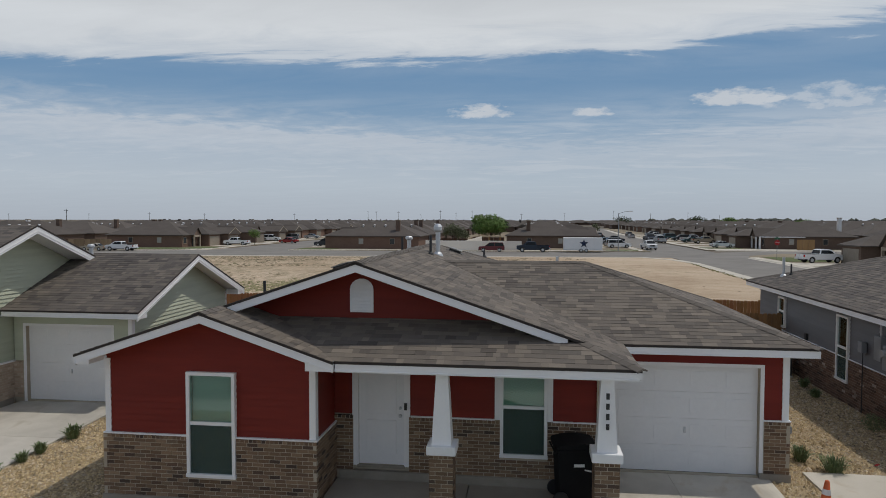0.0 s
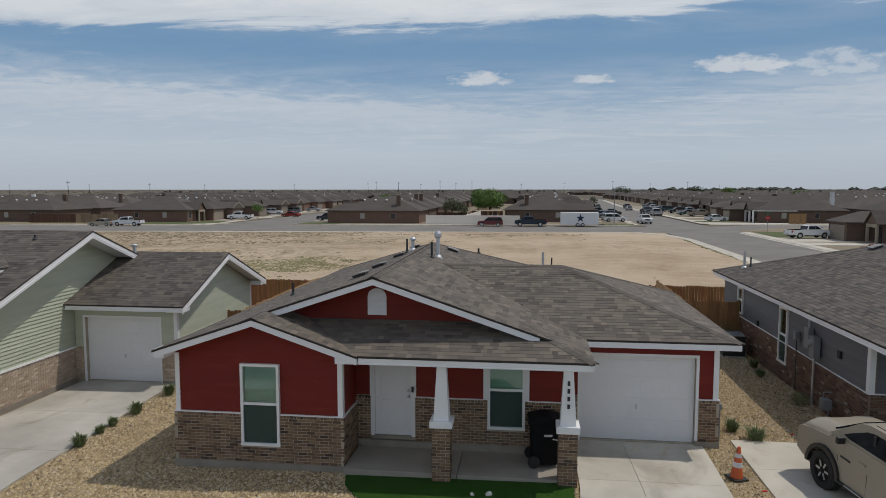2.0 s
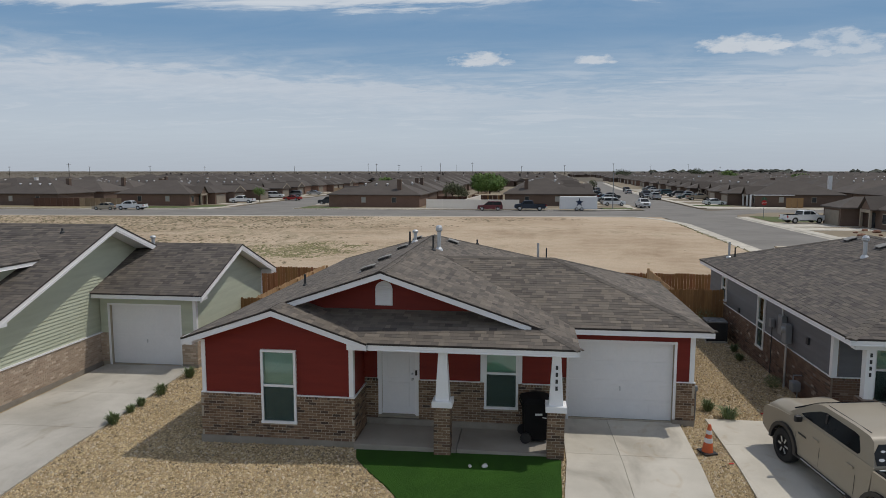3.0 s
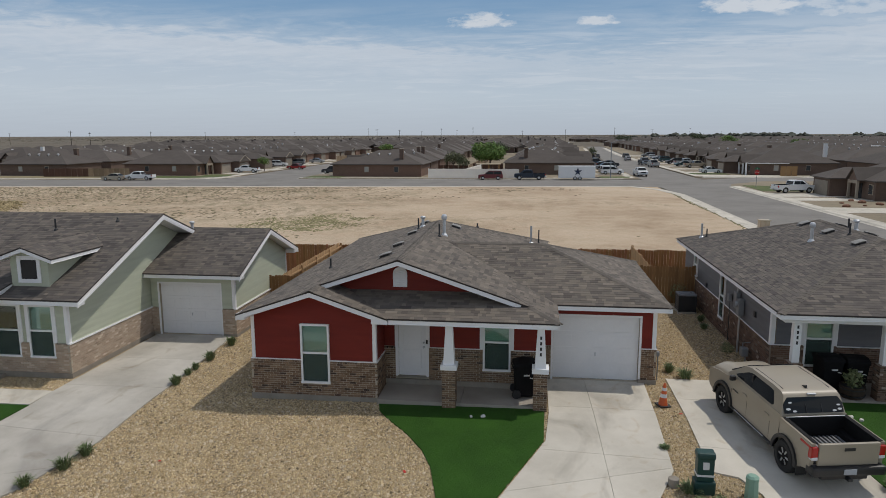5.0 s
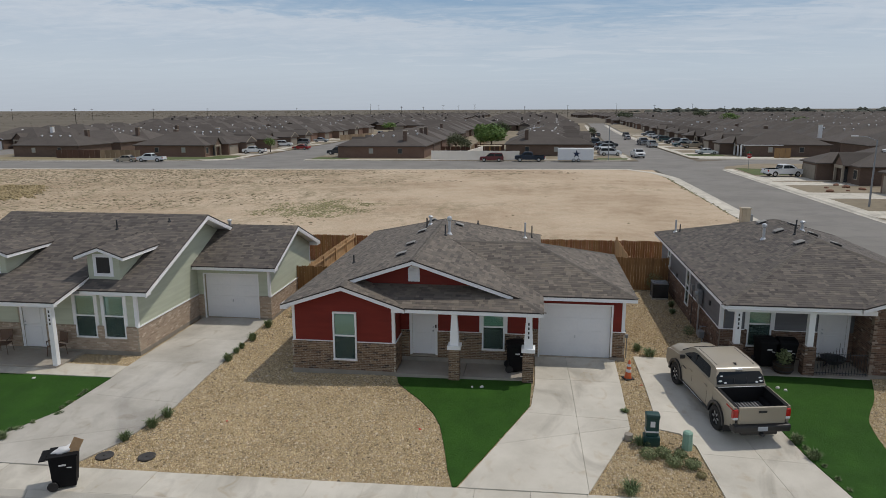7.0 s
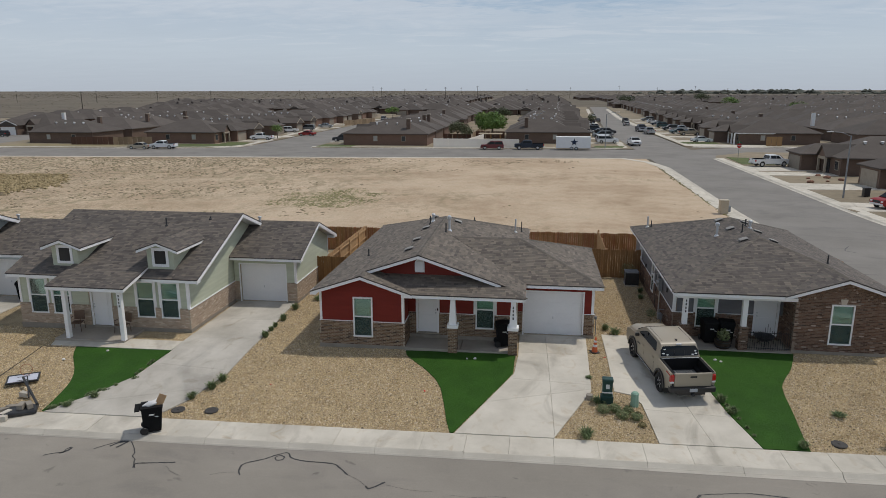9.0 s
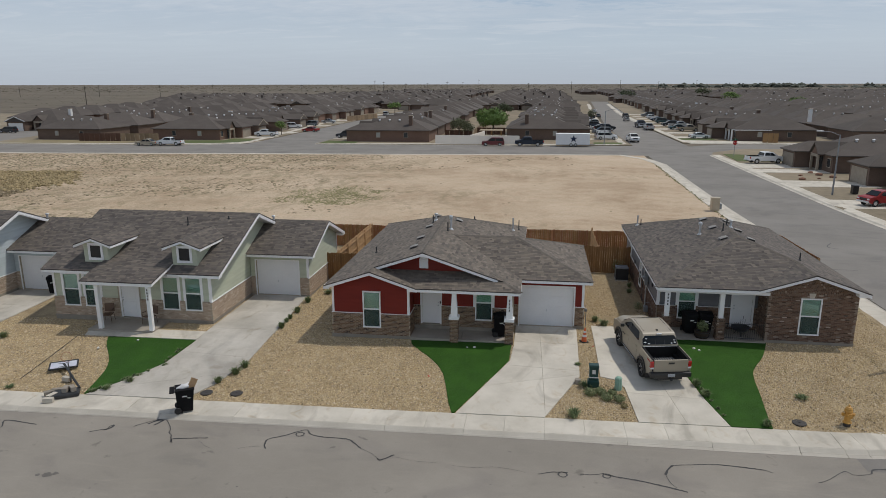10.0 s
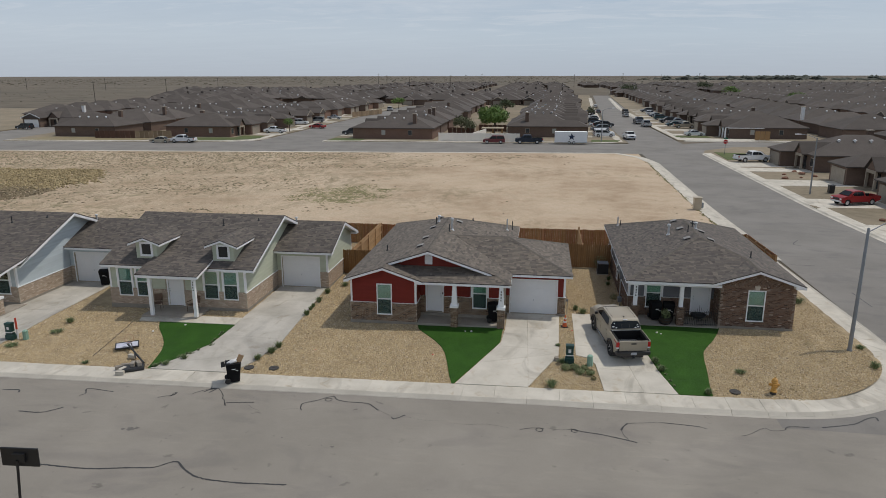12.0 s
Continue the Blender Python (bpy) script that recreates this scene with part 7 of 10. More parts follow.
def car(kind, colour, label, group="parked cars"):
    """A saloon, hatchback, van or sport-utility car; x forward from the middle."""
    body = PAINT[colour]
    L, W, H, belt, hood = {"saloon": (4.75, 1.8, 1.45, 0.92, 0.86), "suv": (4.9, 1.92, 1.78, 1.08, 1.05), "hatch": (4.2, 1.76, 1.5, 0.95, 0.9), "van": (5.1, 1.98, 1.76, 1.05, 0.98)}[kind]
    r, h = (0.33 if kind in ("saloon", "hatch") else 0.37), L / 2
    ax = (-h + 0.95, h - 0.92)
    t = thing({"saloon": "saloon_car", "suv": "suv", "hatch": "hatchback_car", "van": "minivan"}[kind], (0, 0, 0), label, "car", group)
    k = r + 0.06
    ar = lambda cx: [(cx + k * math.cos(a), r + k * math.sin(a)) for a in [math.pi * (1.03 - 1.06 * i / 8) for i in range(9)]]
    boxy = kind in ("suv", "van")
    tail = (-h + 0.02, belt) if not kind == "saloon" else (-h + 0.05, belt + 0.02)
    low = [(-h + 0.05, 0.32), *ar(ax[0]), *ar(ax[1]), (h - 0.1, 0.3), (h, 0.5), (h - 0.03, hood - 0.18), (h - 0.2, hood - 0.05), (h - 1.25, belt), tail, (-h, 0.6)]
    bm = bmesh.new()
    tp = lambda z: 1.0 if z < 0.7 else 1 - (z - 0.7) * 0.18
    side_shape(bm, low, W, tp)
    part("body", bevelled(bm, 0.06, 3), body, t, smooth=35)
    xr = {"saloon": (-h + 0.85, -h + 1.55), "suv": (-h + 0.05, -h + 0.3), "hatch": (-h + 0.1, -h + 0.6), "van": (-h + 0.05, -h + 0.3)}[kind]
    xf = (h - 1.2, h - 2.05) if kind != "van" else (h - 0.85, h - 1.8)
    gh = [(xr[0], belt - 0.02), (xf[0], belt - 0.02), (xf[1], H - 0.04), (xf[1] - 0.3, H), (xr[1] + 0.2, H), (xr[1], H - 0.05)]
    tg = lambda z: 0.95 - max(0, z - belt) * (0.3 if not boxy else 0.2)
    bm = bmesh.new()
    side_shape(bm, gh, W, tg)
    part("roof", bevelled(bm, 0.07, 3), body, t, smooth=35)
    mid = (xf[0] + xr[0]) / 2
    za, zb = belt + 0.03, H - 0.1
    fx = lambda z, a, b: a + (b - a) * (z - belt) / (H - belt)
    side_pane(t, [(mid + 0.04, za), (fx(za, *xf) - 0.12, za), (fx(zb, *xf) - 0.12, zb), (mid + 0.04, zb)], tg, W)
    side_pane(t, [(fx(za, *xr) + 0.12, za), (mid - 0.04, za), (mid - 0.04, zb), (fx(zb, *xr) + 0.14, zb)], tg, W)
    y1, y2 = W / 2 * tg(za) - 0.08, W / 2 * tg(zb) - 0.08
    part("windshield", extruded([(fx(za, *xf) + 0.0, -y1, za), (fx(za, *xf) + 0.0, y1, za), (fx(zb, *xf), y2, zb), (fx(zb, *xf), -y2, zb)], (0.02, 0, 0.012)), car_glass, t)
    part("rear_window", extruded([(fx(za, *xr), -y1, za), (fx(za, *xr), y1, za), (fx(zb, *xr), y2, zb), (fx(zb, *xr), -y2, zb)], (-0.02, 0, 0.008)), car_glass, t)
    for sg in (-1, 1):
        for cx in ax:
            wheel(t, cx, sg * (W / 2 - 0.12), r, 0.21, sg)
        part("headlight", boxes((h - 0.18, sg * (W / 2 - 0.22) - 0.16, hood - 0.26, h - 0.005, sg * (W / 2 - 0.22) + 0.16, hood - 0.12), bevel=0.02), lamp_white, t)
        part("tail_light", boxes((-h - 0.005, sg * (W / 2 - 0.18) - 0.13, belt - 0.26, -h + 0.14, sg * (W / 2 - 0.18) + 0.13, belt - 0.1), bevel=0.02), tail_red, t)
        part("mirror", boxes((xf[0] - 0.25, sg * (W / 2 + 0.06) - 0.08, belt, xf[0] - 0.13, sg * (W / 2 + 0.06) + 0.08, belt + 0.13), bevel=0.02), body, t)
    part("bumper", boxes((h - 0.12, -W / 2 + 0.1, 0.28, h + 0.025, W / 2 - 0.1, 0.46), bevel=0.03), black_plastic, t)
    part("bumper", boxes((-h - 0.02, -W / 2 + 0.1, 0.3, -h + 0.1, W / 2 - 0.1, 0.48), bevel=0.03), black_plastic, t)
    return t


def settle(x, y):
    return land(x, y) + 0.045


hero = pickup("sand", "sand-coloured crew-cab pickup truck parked on a driveway, empty black bed", True, group="driveway trucks")
z_r, z_f = settle(8.07, 7.3), settle(7.42, 10.47)
hero.matrix_basis = pose(8.09, 7.5, z_r - 0.02, 0, -math.degrees(math.atan2(z_f - z_r, 3.24)), 101.4)

# ---- things in the front yards ----
bin_green = surf("dark_bin_plastic", (0.007, 0.007, 0.008), (0.013, 0.013, 0.014), rough=0.8, bump=0.1, spec=0.15)
label_white = surf("white_print", (0.6, 0.6, 0.6), (0.72, 0.72, 0.72), bump=0.0)
cardboard = surf("cardboard", (0.3, 0.19, 0.1), (0.42, 0.28, 0.16), scale=4, fine=40)


def wheelie_bin(x, y, z, yaw, label, lid_open=False, side_mark=False):
    m = pose(x, y, z, 0, 0, yaw)
    t = thing("wheelie_bin", (0, 0, 0), label, "rubbish bin", "wheeled rubbish bins")
    bm = bmesh.new()
    vs = box(bm, -0.3, -0.36, 0.06, 0.3, 0.34, 1.0)
    for v in vs:
        if v.co.z < 0.5:
            v.co.x *= 0.8
            v.co.y = v.co.y * 0.8 + 0.03
    part("bin_body", bevelled(bm, 0.03), bin_green, t)
    part("bin_rim", boxes((-0.325, -0.38, 0.95, 0.325, 0.37, 1.01), bevel=0.012), bin_green, t)
    if lid_open:
        part("lid", boxes((-0.32, 0.38, 0.93, 0.32, 0.56, 0.965), bevel=0.01), bin_green, t)
        bm = bmesh.new()
        bmesh.ops.create_icosphere(bm, subdivisions=3, radius=0.2, matrix=Matrix.Translation((0.0, -0.02, 1.03)) @ pose(0, 0, 0, -14) @ Matrix.Diagonal((0.8, 1.75, 0.6, 1)))
        for v in bm.verts:
            v.co += Vector((noise.noise(v.co * 6), noise.noise(v.co * 6 + UP * 5), noise.noise(v.co * 6 + UP * 9))) * 0.07
        part("rubbish_bag", bm, label_white, t, "white rubbish bag", smooth=50)
        part("cardboard_flap", boxes((-0.008, -0.13, -0.35, 0.008, 0.13, 0.4), m=pose(-0.12, -0.24, 1.0, 28, 8, 0)), cardboard, t, "brown cardboard sheet")
    else:
        bm = bmesh.new()
        prism(bm, [(-0.32, -0.39, 1.015), (-0.32, 0.38, 1.02), (-0.32, 0.36, 1.07), (-0.32, 0.2, 1.11), (-0.32, -0.1, 1.125), (-0.32, -0.32, 1.08)], (0.64, 0, 0))
        part("lid", bevelled(bm, 0.02), bin_green, t)
    part("handle", rods(((-0.26, 0.4, 0.97), (0.26, 0.4, 0.97), 0.016)), bin_green, t)
    for sg in (-1, 1):
        part("wheel", turned((0.02, -0.03), (0.13, -0.03), (0.14, -0.015), (0.14, 0.015), (0.13, 0.03), (0.02, 0.03), n=14, m=pose(sg * 0.29, 0.3, 0.14, 0, 90, 0)), black_plastic, t)
    at = pose(-0.292, 0.0, 0, 0, -5, 0) @ pose(0, 0, 0, 0, 0, -90) if side_mark else pose(0, -0.352, 0, 5)
    mark = part("printed_mark", boxes((-0.09, -0.006, 0.74, 0.09, 0.002, 0.79), m=at), label_white, t, "white printed mark")
    part("mark_stroke", boxes((-0.05, -0.006, 0.68, 0.07, 0.002, 0.705), m=at @ pose(0, 0, 0, 0, 12, 0)), label_white, mark)
    t.matrix_basis = m
    return t


wheelie_bin(0.92, 10.82, 0.56, 98, "black wheeled rubbish bin standing on the porch", side_mark=True)
wheelie_bin(10.3, 12.55, 0.54, 6, "black wheeled rubbish bin standing on the porch")
# extra bin, added to fill out the dark mass in the shaded porch
wheelie_bin(11.05, 12.5, 0.54, -4, "black wheeled rubbish bin standing on the porch")
wheelie_bin(-11.25, 2.22, 0.012, 118, "overfilled black wheeled bin on the sidewalk with bag and cardboard", True, True)
wheelie_bin(-27.0, 15.5, 0.16, 20, "black wheeled rubbish bin beside the garage")

cone_orange = surf("cone_orange", (0.5, 0.085, 0.02), (0.62, 0.13, 0.035), scale=6, rough=0.55)
cone = thing("traffic_cone", (0, 0, 0), "orange traffic cone with two white bands on the gravel", "traffic cone")
part("base", boxes((-0.18, -0.18, 0, 0.18, 0.18, 0.04), bevel=0.012), black_plastic, cone)
part("cone_body", turned((0.14, 0.03), (0.125, 0.08), (0.035, 0.7), (0.025, 0.71), n=20), cone_orange, cone, smooth=True)
for a, b in ((0.27, 0.38), (0.48, 0.57)):
    q = lambda z: 0.129 - (z - 0.06) * 0.142 + 0.003
    part("reflective_band", turned((q(a), a), (q(b), b), n=20), label_white, cone)
cone.matrix_basis = pose(5.0, 10.68, land(5.0, 10.68) + 0.02, 1.5, 2, 20)

pedestal_green = surf("dark_green_plastic", (0.008, 0.042, 0.038), (0.014, 0.06, 0.052), rough=0.45)
pale_green = surf("pale_green_plastic", (0.21, 0.36, 0.28), (0.27, 0.43, 0.34), rough=0.5)
for x, y in ((5.12, 6.24), (-26.15, 5.5)):
    p = thing("utility_pedestal", (x, y, land(x, y)), "dark green plastic utility pedestal in the gravel", "utility box", "yard utility boxes")
    z = land(x, y)
    part("pedestal_base", boxes((x - 0.24, y - 0.17, z - 0.05, x + 0.24, y + 0.17, z + 0.32), bevel=0.04), pedestal_green, p)
    part("pedestal_body", boxes((x - 0.19, y - 0.14, z + 0.32, x + 0.19, y + 0.14, z + 0.92), bevel=0.03), pedestal_green, p)
    part("pedestal_cap", boxes((x - 0.21, y - 0.16, z + 0.86, x + 0.21, y + 0.16, z + 1.02), bevel=0.05), pedestal_green, p)
    part("printed_label", boxes((x - 0.07, y - 0.147, z + 0.62, x + 0.07, y - 0.14, z + 0.8)), label_white, p, "small white label")
    part("band", boxes((x - 0.195, y - 0.146, z + 0.44, x + 0.195, y + 0.146, z + 0.49)), label_white, p)
for x, y in ((6.15, 6.1), (-25.3, 5.6)):
    z = land(x, y)
    solo("cable_box", turned((0.16, z - 0.05), (0.155, z + 0.1), (0.14, z + 0.45), (0.15, z + 0.46), (0.15, z + 0.52), (0.1, z + 0.57), (0.02, z + 0.58), n=8, m=Matrix.Translation((x, y, 0))), pale_green, "pale green plastic cable box in the gravel", "utility box", "yard utility boxes")
z = land(-25.75, 5.55)
mk = thing("marker_post", (-25.75, 5.55, z), "red and white utility marker post in the gravel", "marker post")
part("post_foot", turned((0.05, z - 0.05), (0.045, z + 0.62), n=12, m=Matrix.Translation((-25.75, 5.55, 0))), label_white, mk, "white lower half")
part("post_top", turned((0.055, z + 0.62), (0.055, z + 1.28), (0.02, z + 1.3), n=12, m=Matrix.Translation((-25.75, 5.55, 0)) @ pose(0, 0, 0, 0, 0, 0)), surf("marker_red", (0.5, 0.05, 0.025), (0.6, 0.08, 0.04), rough=0.5), mk, "red upper half")
z = land(4.48, 6.4)
solo("cut_pipe", turned((0.13, z - 0.05), (0.13, z + 0.2), (0.1, z + 0.21), n=16, m=Matrix.Translation((4.48, 6.4, 0))), foundation_mat, "short grey pipe stub in the gravel", "pipe")

iron_lid = surf("cast_iron", (0.045, 0.042, 0.04), (0.085, 0.08, 0.075), scale=8, rough=0.7, metal=0.3)
for x, y in ((-11.15, 3.75), (-9.85, 3.85), (12.78, 4.3)):
    z = land(x, y) + 0.02
    t = thing("meter_lid", (x, y, z), "round dark iron meter lid set in the gravel", "manhole cover", "meter lids")
    part("lid", turned((0.25, z - 0.05), (0.26, z + 0.02), (0.22, z + 0.035), (0.21, z + 0.03), (0.02, z + 0.035), n=24, m=Matrix.Translation((x, y, 0))), iron_lid, t)
    part("lid_knob", turned((0.05, z + 0.03), (0.05, z + 0.05), (0.02, z + 0.055), n=10, m=Matrix.Translation((x, y, 0))), iron_lid, t)
solo("drain_cap", turned((0.1, 0.0), (0.1, 0.062), (0.06, 0.068), n=16, m=Matrix.Translation((9.95, 4.05, 0.0))), iron_lid, "small round iron cap in the driveway", "drain cap")

hydrant_paint = surf("hydrant_orange_yellow", (0.48, 0.24, 0.045), (0.6, 0.33, 0.075), scale=6, rough=0.5)
hx, hy = 14.5, 4.35
hz = land(hx, hy) + 0.02
hyd = thing("fire_hydrant", (hx, hy, hz), "weathered orange-yellow fire hydrant in the gravel", "fire hydrant")
M_ = Matrix.Translation((hx, hy, hz))
part("hydrant_foot", turned((0.13, -0.05), (0.13, 0.12), (0.11, 0.14), n=16, m=M_), iron_lid, hyd)
part("barrel", turned((0.16, 0.12), (0.16, 0.16), (0.11, 0.18), (0.11, 0.56), (0.15, 0.58), (0.15, 0.62), (0.13, 0.64), n=18, m=M_), hydrant_paint, hyd, smooth=False)
part("bonnet", turned((0.13, 0.64), (0.125, 0.7), (0.09, 0.76), (0.035, 0.79), (0.035, 0.85), (0.02, 0.855), n=18, m=M_), hydrant_paint, hyd)
for a, r in ((0, 0.06), (180, 0.06), (-90, 0.085)):
    part("nozzle_cap", turned((r, 0.08), (r, 0.17), (r * 1.15, 0.175), (r * 1.15, 0.21), (0.025, 0.22), (0.025, 0.26), n=12, m=M_ @ Matrix.Translation((0, 0, 0.46)) @ pose(0, 0, 0, 0, 0, a) @ pose(0, 0, 0, 0, 90, 0)), hydrant_paint, hyd)

# street lamp on the corner
px, py = 20.1, 10.0
pz = land(px, py)
lamp = thing("street_lamp", (px, py, pz), "tall grey steel street lamp at the street corner", "street lamp", "street lamps")
part("pole", turned((0.11, 0), (0.1, 1), (0.07, 6.72), (0.05, 6.77), n=14, m=Matrix.Translation((px, py, pz))), grey_metal, lamp, smooth=True)
part("pole_base", turned((0.14, 0), (0.14, 0.08), (0.11, 0.1), n=14, m=Matrix.Translation((px, py, pz))), grey_metal, lamp)
part("arm", rods(((px, py, pz + 6.55), (px + 1.1, py + 0.5, pz + 7.0), 0.03), ((px + 1.1, py + 0.5, pz + 7.0), (px + 2.3, py + 1.0, pz + 7.15), 0.03)), grey_metal, lamp)
part("lamp_head", boxes((0, -0.13, -0.06, 0.7, 0.13, 0.06), bevel=0.04, m=pose(px + 2.2, py + 0.95, pz + 7.15, 0, 0, 24)), grey_metal, lamp)

# air-conditioner, meters and conduit on the side wall of the brick house
ax_, ay = 8.05, 22.0
az = land(ax_, ay)
ac = thing("air_conditioner", (ax_, ay, az), "dark grey outdoor air-conditioner unit on the gravel", "air conditioner")
part("pad", boxes((ax_ - 0.41, ay - 0.41, az - 0.02, ax_ + 0.41, ay + 0.41, az + 0.07), bevel=0.01), concrete, ac)
part("case", boxes((ax_ - 0.38, ay - 0.38, az + 0.07, ax_ + 0.38, ay + 0.38, az + 0.86), bevel=0.06), dark_metal, ac)
part("corner_post", boxes(*[(ax_ + a - 0.03, ay + b - 0.03, az + 0.07, ax_ + a + 0.03, ay + b + 0.03, az + 0.88) for a in (-0.36, 0.36) for b in (-0.36, 0.36)]), dark_metal, ac)
part("top_cover", boxes((ax_ - 0.4, ay - 0.4, az + 0.8, ax_ + 0.4, ay + 0.4, az + 0.87), bevel=0.03), grey_metal, ac)
part("top_grille", turned((0.3, 0), (0.3, 0.03), (0.24, 0.035), (0.24, 0.01), (0.08, 0.015), (0.02, 0.04), n=20, m=Matrix.Translation((ax_, ay, az + 0.86))), grey_metal, ac)
for k in range(7):
    part("grille_slat", boxes((ax_ - 0.385, ay - 0.3, az + 0.16 + k * 0.09, ax_ + 0.385, ay + 0.3, az + 0.19 + k * 0.09)), grey_metal, ac)
lamp_white_glass = surf("meter_glass", (0.3, 0.32, 0.33), (0.4, 0.42, 0.43), rough=0.1, bump=0.0)
mb = thing("electric_meter", (8.5, 15.0, 1.6), "grey electric meter boxes with a conduit on the side wall", "electric meter")
part("meter_box", boxes((8.56, 16.0, 1.9, 8.75, 16.34, 2.5), bevel=0.015), grey_metal, mb)
dial = part("meter_dial", turned((0.1, 0), (0.1, 0.09), (0.085, 0.11), n=16, m=pose(8.56, 16.17, 2.32, 0, -90, 0)), lamp_white_glass, mb, "round glass meter dial")
part("meter_box", boxes((8.6, 16.5, 2.05, 8.75, 16.84, 2.66), bevel=0.015), grey_metal, mb)
part("meter_box", boxes((8.62, 17.5, 2.08, 8.75, 17.72, 2.36), bevel=0.015), grey_metal, mb)
part("conduit", rods(((8.66, 16.2, 0.4), (8.66, 16.2, 1.9), 0.035), n=10), steel, mb)
part("conduit", rods(((8.7, 17.6, 0.5), (8.7, 17.6, 2.1), 0.015), n=8), dark_metal, mb)
part("conduit", rods(((8.68, 16.67, 2.66), (8.68, 16.67, 3.05), 0.03), n=8), steel, mb)
for y, zz in ((21.3, 1.75), (14.75, 2.2)):
    solo("wall_vent", boxes((8.72, y, zz, 8.775, y + 0.16, zz + 0.2), bevel=0.01), dark_metal, "small dark vent hood on grey siding", "wall vent")
gm = thing("gas_meter", (8.55, 14.9, 0.47), "grey gas meter beside the brick wall", "gas meter")
part("meter_body", boxes((8.4, 14.8, 0.75, 8.64, 15.12, 1.05), bevel=0.05), grey_metal, gm)
part("gas_pipe", rods(((8.55, 14.86, 0.4), (8.55, 14.86, 0.8), 0.02)), grey_metal, gm)
part("gas_pipe", rods(((8.5, 15.06, 1.0), (8.5, 15.06, 1.2), 0.02), ((8.5, 15.06, 1.2), (8.74, 15.06, 1.2), 0.02)), grey_metal, gm)
gm2 = thing("gas_meter", (5.25, 13.0, 0.5), "grey gas meter beside the garage corner", "gas meter")
part("meter_body", boxes((5.11, 12.8, 1.3, 5.25, 12.96, 1.46), bevel=0.04), grey_metal, gm2)
part("gas_pipe", rods(((5.2, 12.85, 0.42), (5.2, 12.85, 1.3), 0.02)), grey_metal, gm2)
part("gas_pipe", rods(((5.15, 12.95, 1.5), (5.15, 12.95, 1.62), 0.02)), grey_metal, gm2)

# porch things of the brick house: barrel planter with a bush, garden chairs on the green porch
barrel_wood = surf("barrel_wood", (0.03, 0.02, 0.013), (0.065, 0.043, 0.027), scale=5, rough=0.85, stretch=(6, 6, 1))
leaf_green = surf("shrub_leaf", (0.13, 0.165, 0.07), (0.24, 0.27, 0.13), scale=3, fine=18, rough=0.7, bump=0.0, vary=0.35, hue=0.02)
weed_green = surf("weed_leaf", (0.075, 0.115, 0.042), (0.18, 0.225, 0.1), scale=3, fine=18, rough=0.75, bump=0.0, vary=0.3, hue=0.02)
tuft_dry = surf("dry_tuft", (0.2, 0.17, 0.075), (0.36, 0.31, 0.16), scale=3, fine=18, rough=0.85, bump=0.0, vary=0.3)


def blades(x, y, z, r, h, n, rnd, wide=0.013):
    """Leaves fanning out of one spot: a list of (verts, faces)."""
    out = []
    for _ in range(n):
        a, k = rnd.uniform(0, 6.283), math.sqrt(rnd.random())
        bx, by = x + 0.5 * r * k * math.cos(a), y + 0.5 * r * k * math.sin(a)
        tilt = rnd.uniform(0.1, 1.0) * r
        hh = h * rnd.uniform(0.45, 1.0)
        tx, ty = bx + tilt * math.cos(a), by + tilt * math.sin(a)
        s, c = math.sin(a) * wide, math.cos(a) * wide
        mx, my, mz = (bx + tx) / 2, (by + ty) / 2, z + hh * 0.72
        out.append(([(bx - s * 0.4, by + c * 0.4, z - 0.01), (bx + s * 0.4, by - c * 0.4, z - 0.01), (mx + s, my - c, mz), (tx, ty, z + hh * rnd.uniform(0.7, 1.0)), (mx - s, my + c, mz)], [(0, 1, 2, 4), (2, 3, 4)]))
    return out


def leaf_ball(cx, cy, cz, rx, rz, n, rnd, size):
    """Small leaves through a rounded volume, more at its skin."""
    out = []
    for _ in range(n):
        d = Vector((rnd.gauss(0, 1), rnd.gauss(0, 1), rnd.gauss(0, 1))).normalized()
        k = rnd.uniform(0.45, 1.0) ** 0.6 * (1 + 0.35 * noise.noise(d * 2.3 + Vector((cx, cy, cz))))
        p = Vector((cx + d.x * rx * k, cy + d.y * rx * k, max(cz - rz, cz + d.z * rz * k)))
        u = Vector((rnd.gauss(0, 1), rnd.gauss(0, 1), rnd.gauss(0, 1))).normalized()
        v = u.cross(d).normalized() if abs(u.dot(d)) < 0.95 else u.orthogonal().normalized()
        s = size * rnd.uniform(0.6, 1.3)
        out.append(([p - u * s, p + v * s * 0.45, p + u * s, p - v * s * 0.45], [(0, 1, 2, 3)]))
    return out


def plant(x, y, r, h, label, mat=None, bushy=False, n=120):
    rnd = random.Random(int(x * 31 + y * 17))
    z = land(x, y) + 0.02
    items = leaf_ball(x, y, z + h * 0.45, r, h * 0.55, n * 12, rnd, 0.024) if bushy else blades(x, y, z, r, h * 1.05, n, rnd)
    if not bushy:
        items += leaf_ball(x, y, z + h * 0.35, r * 0.8, h * 0.4, int(n * 1.6), rnd, 0.02)
    return solo("shrub" if bushy else "weed", joined(items), mat or weed_green, label, "shrub" if bushy else "weed", "yard plants")


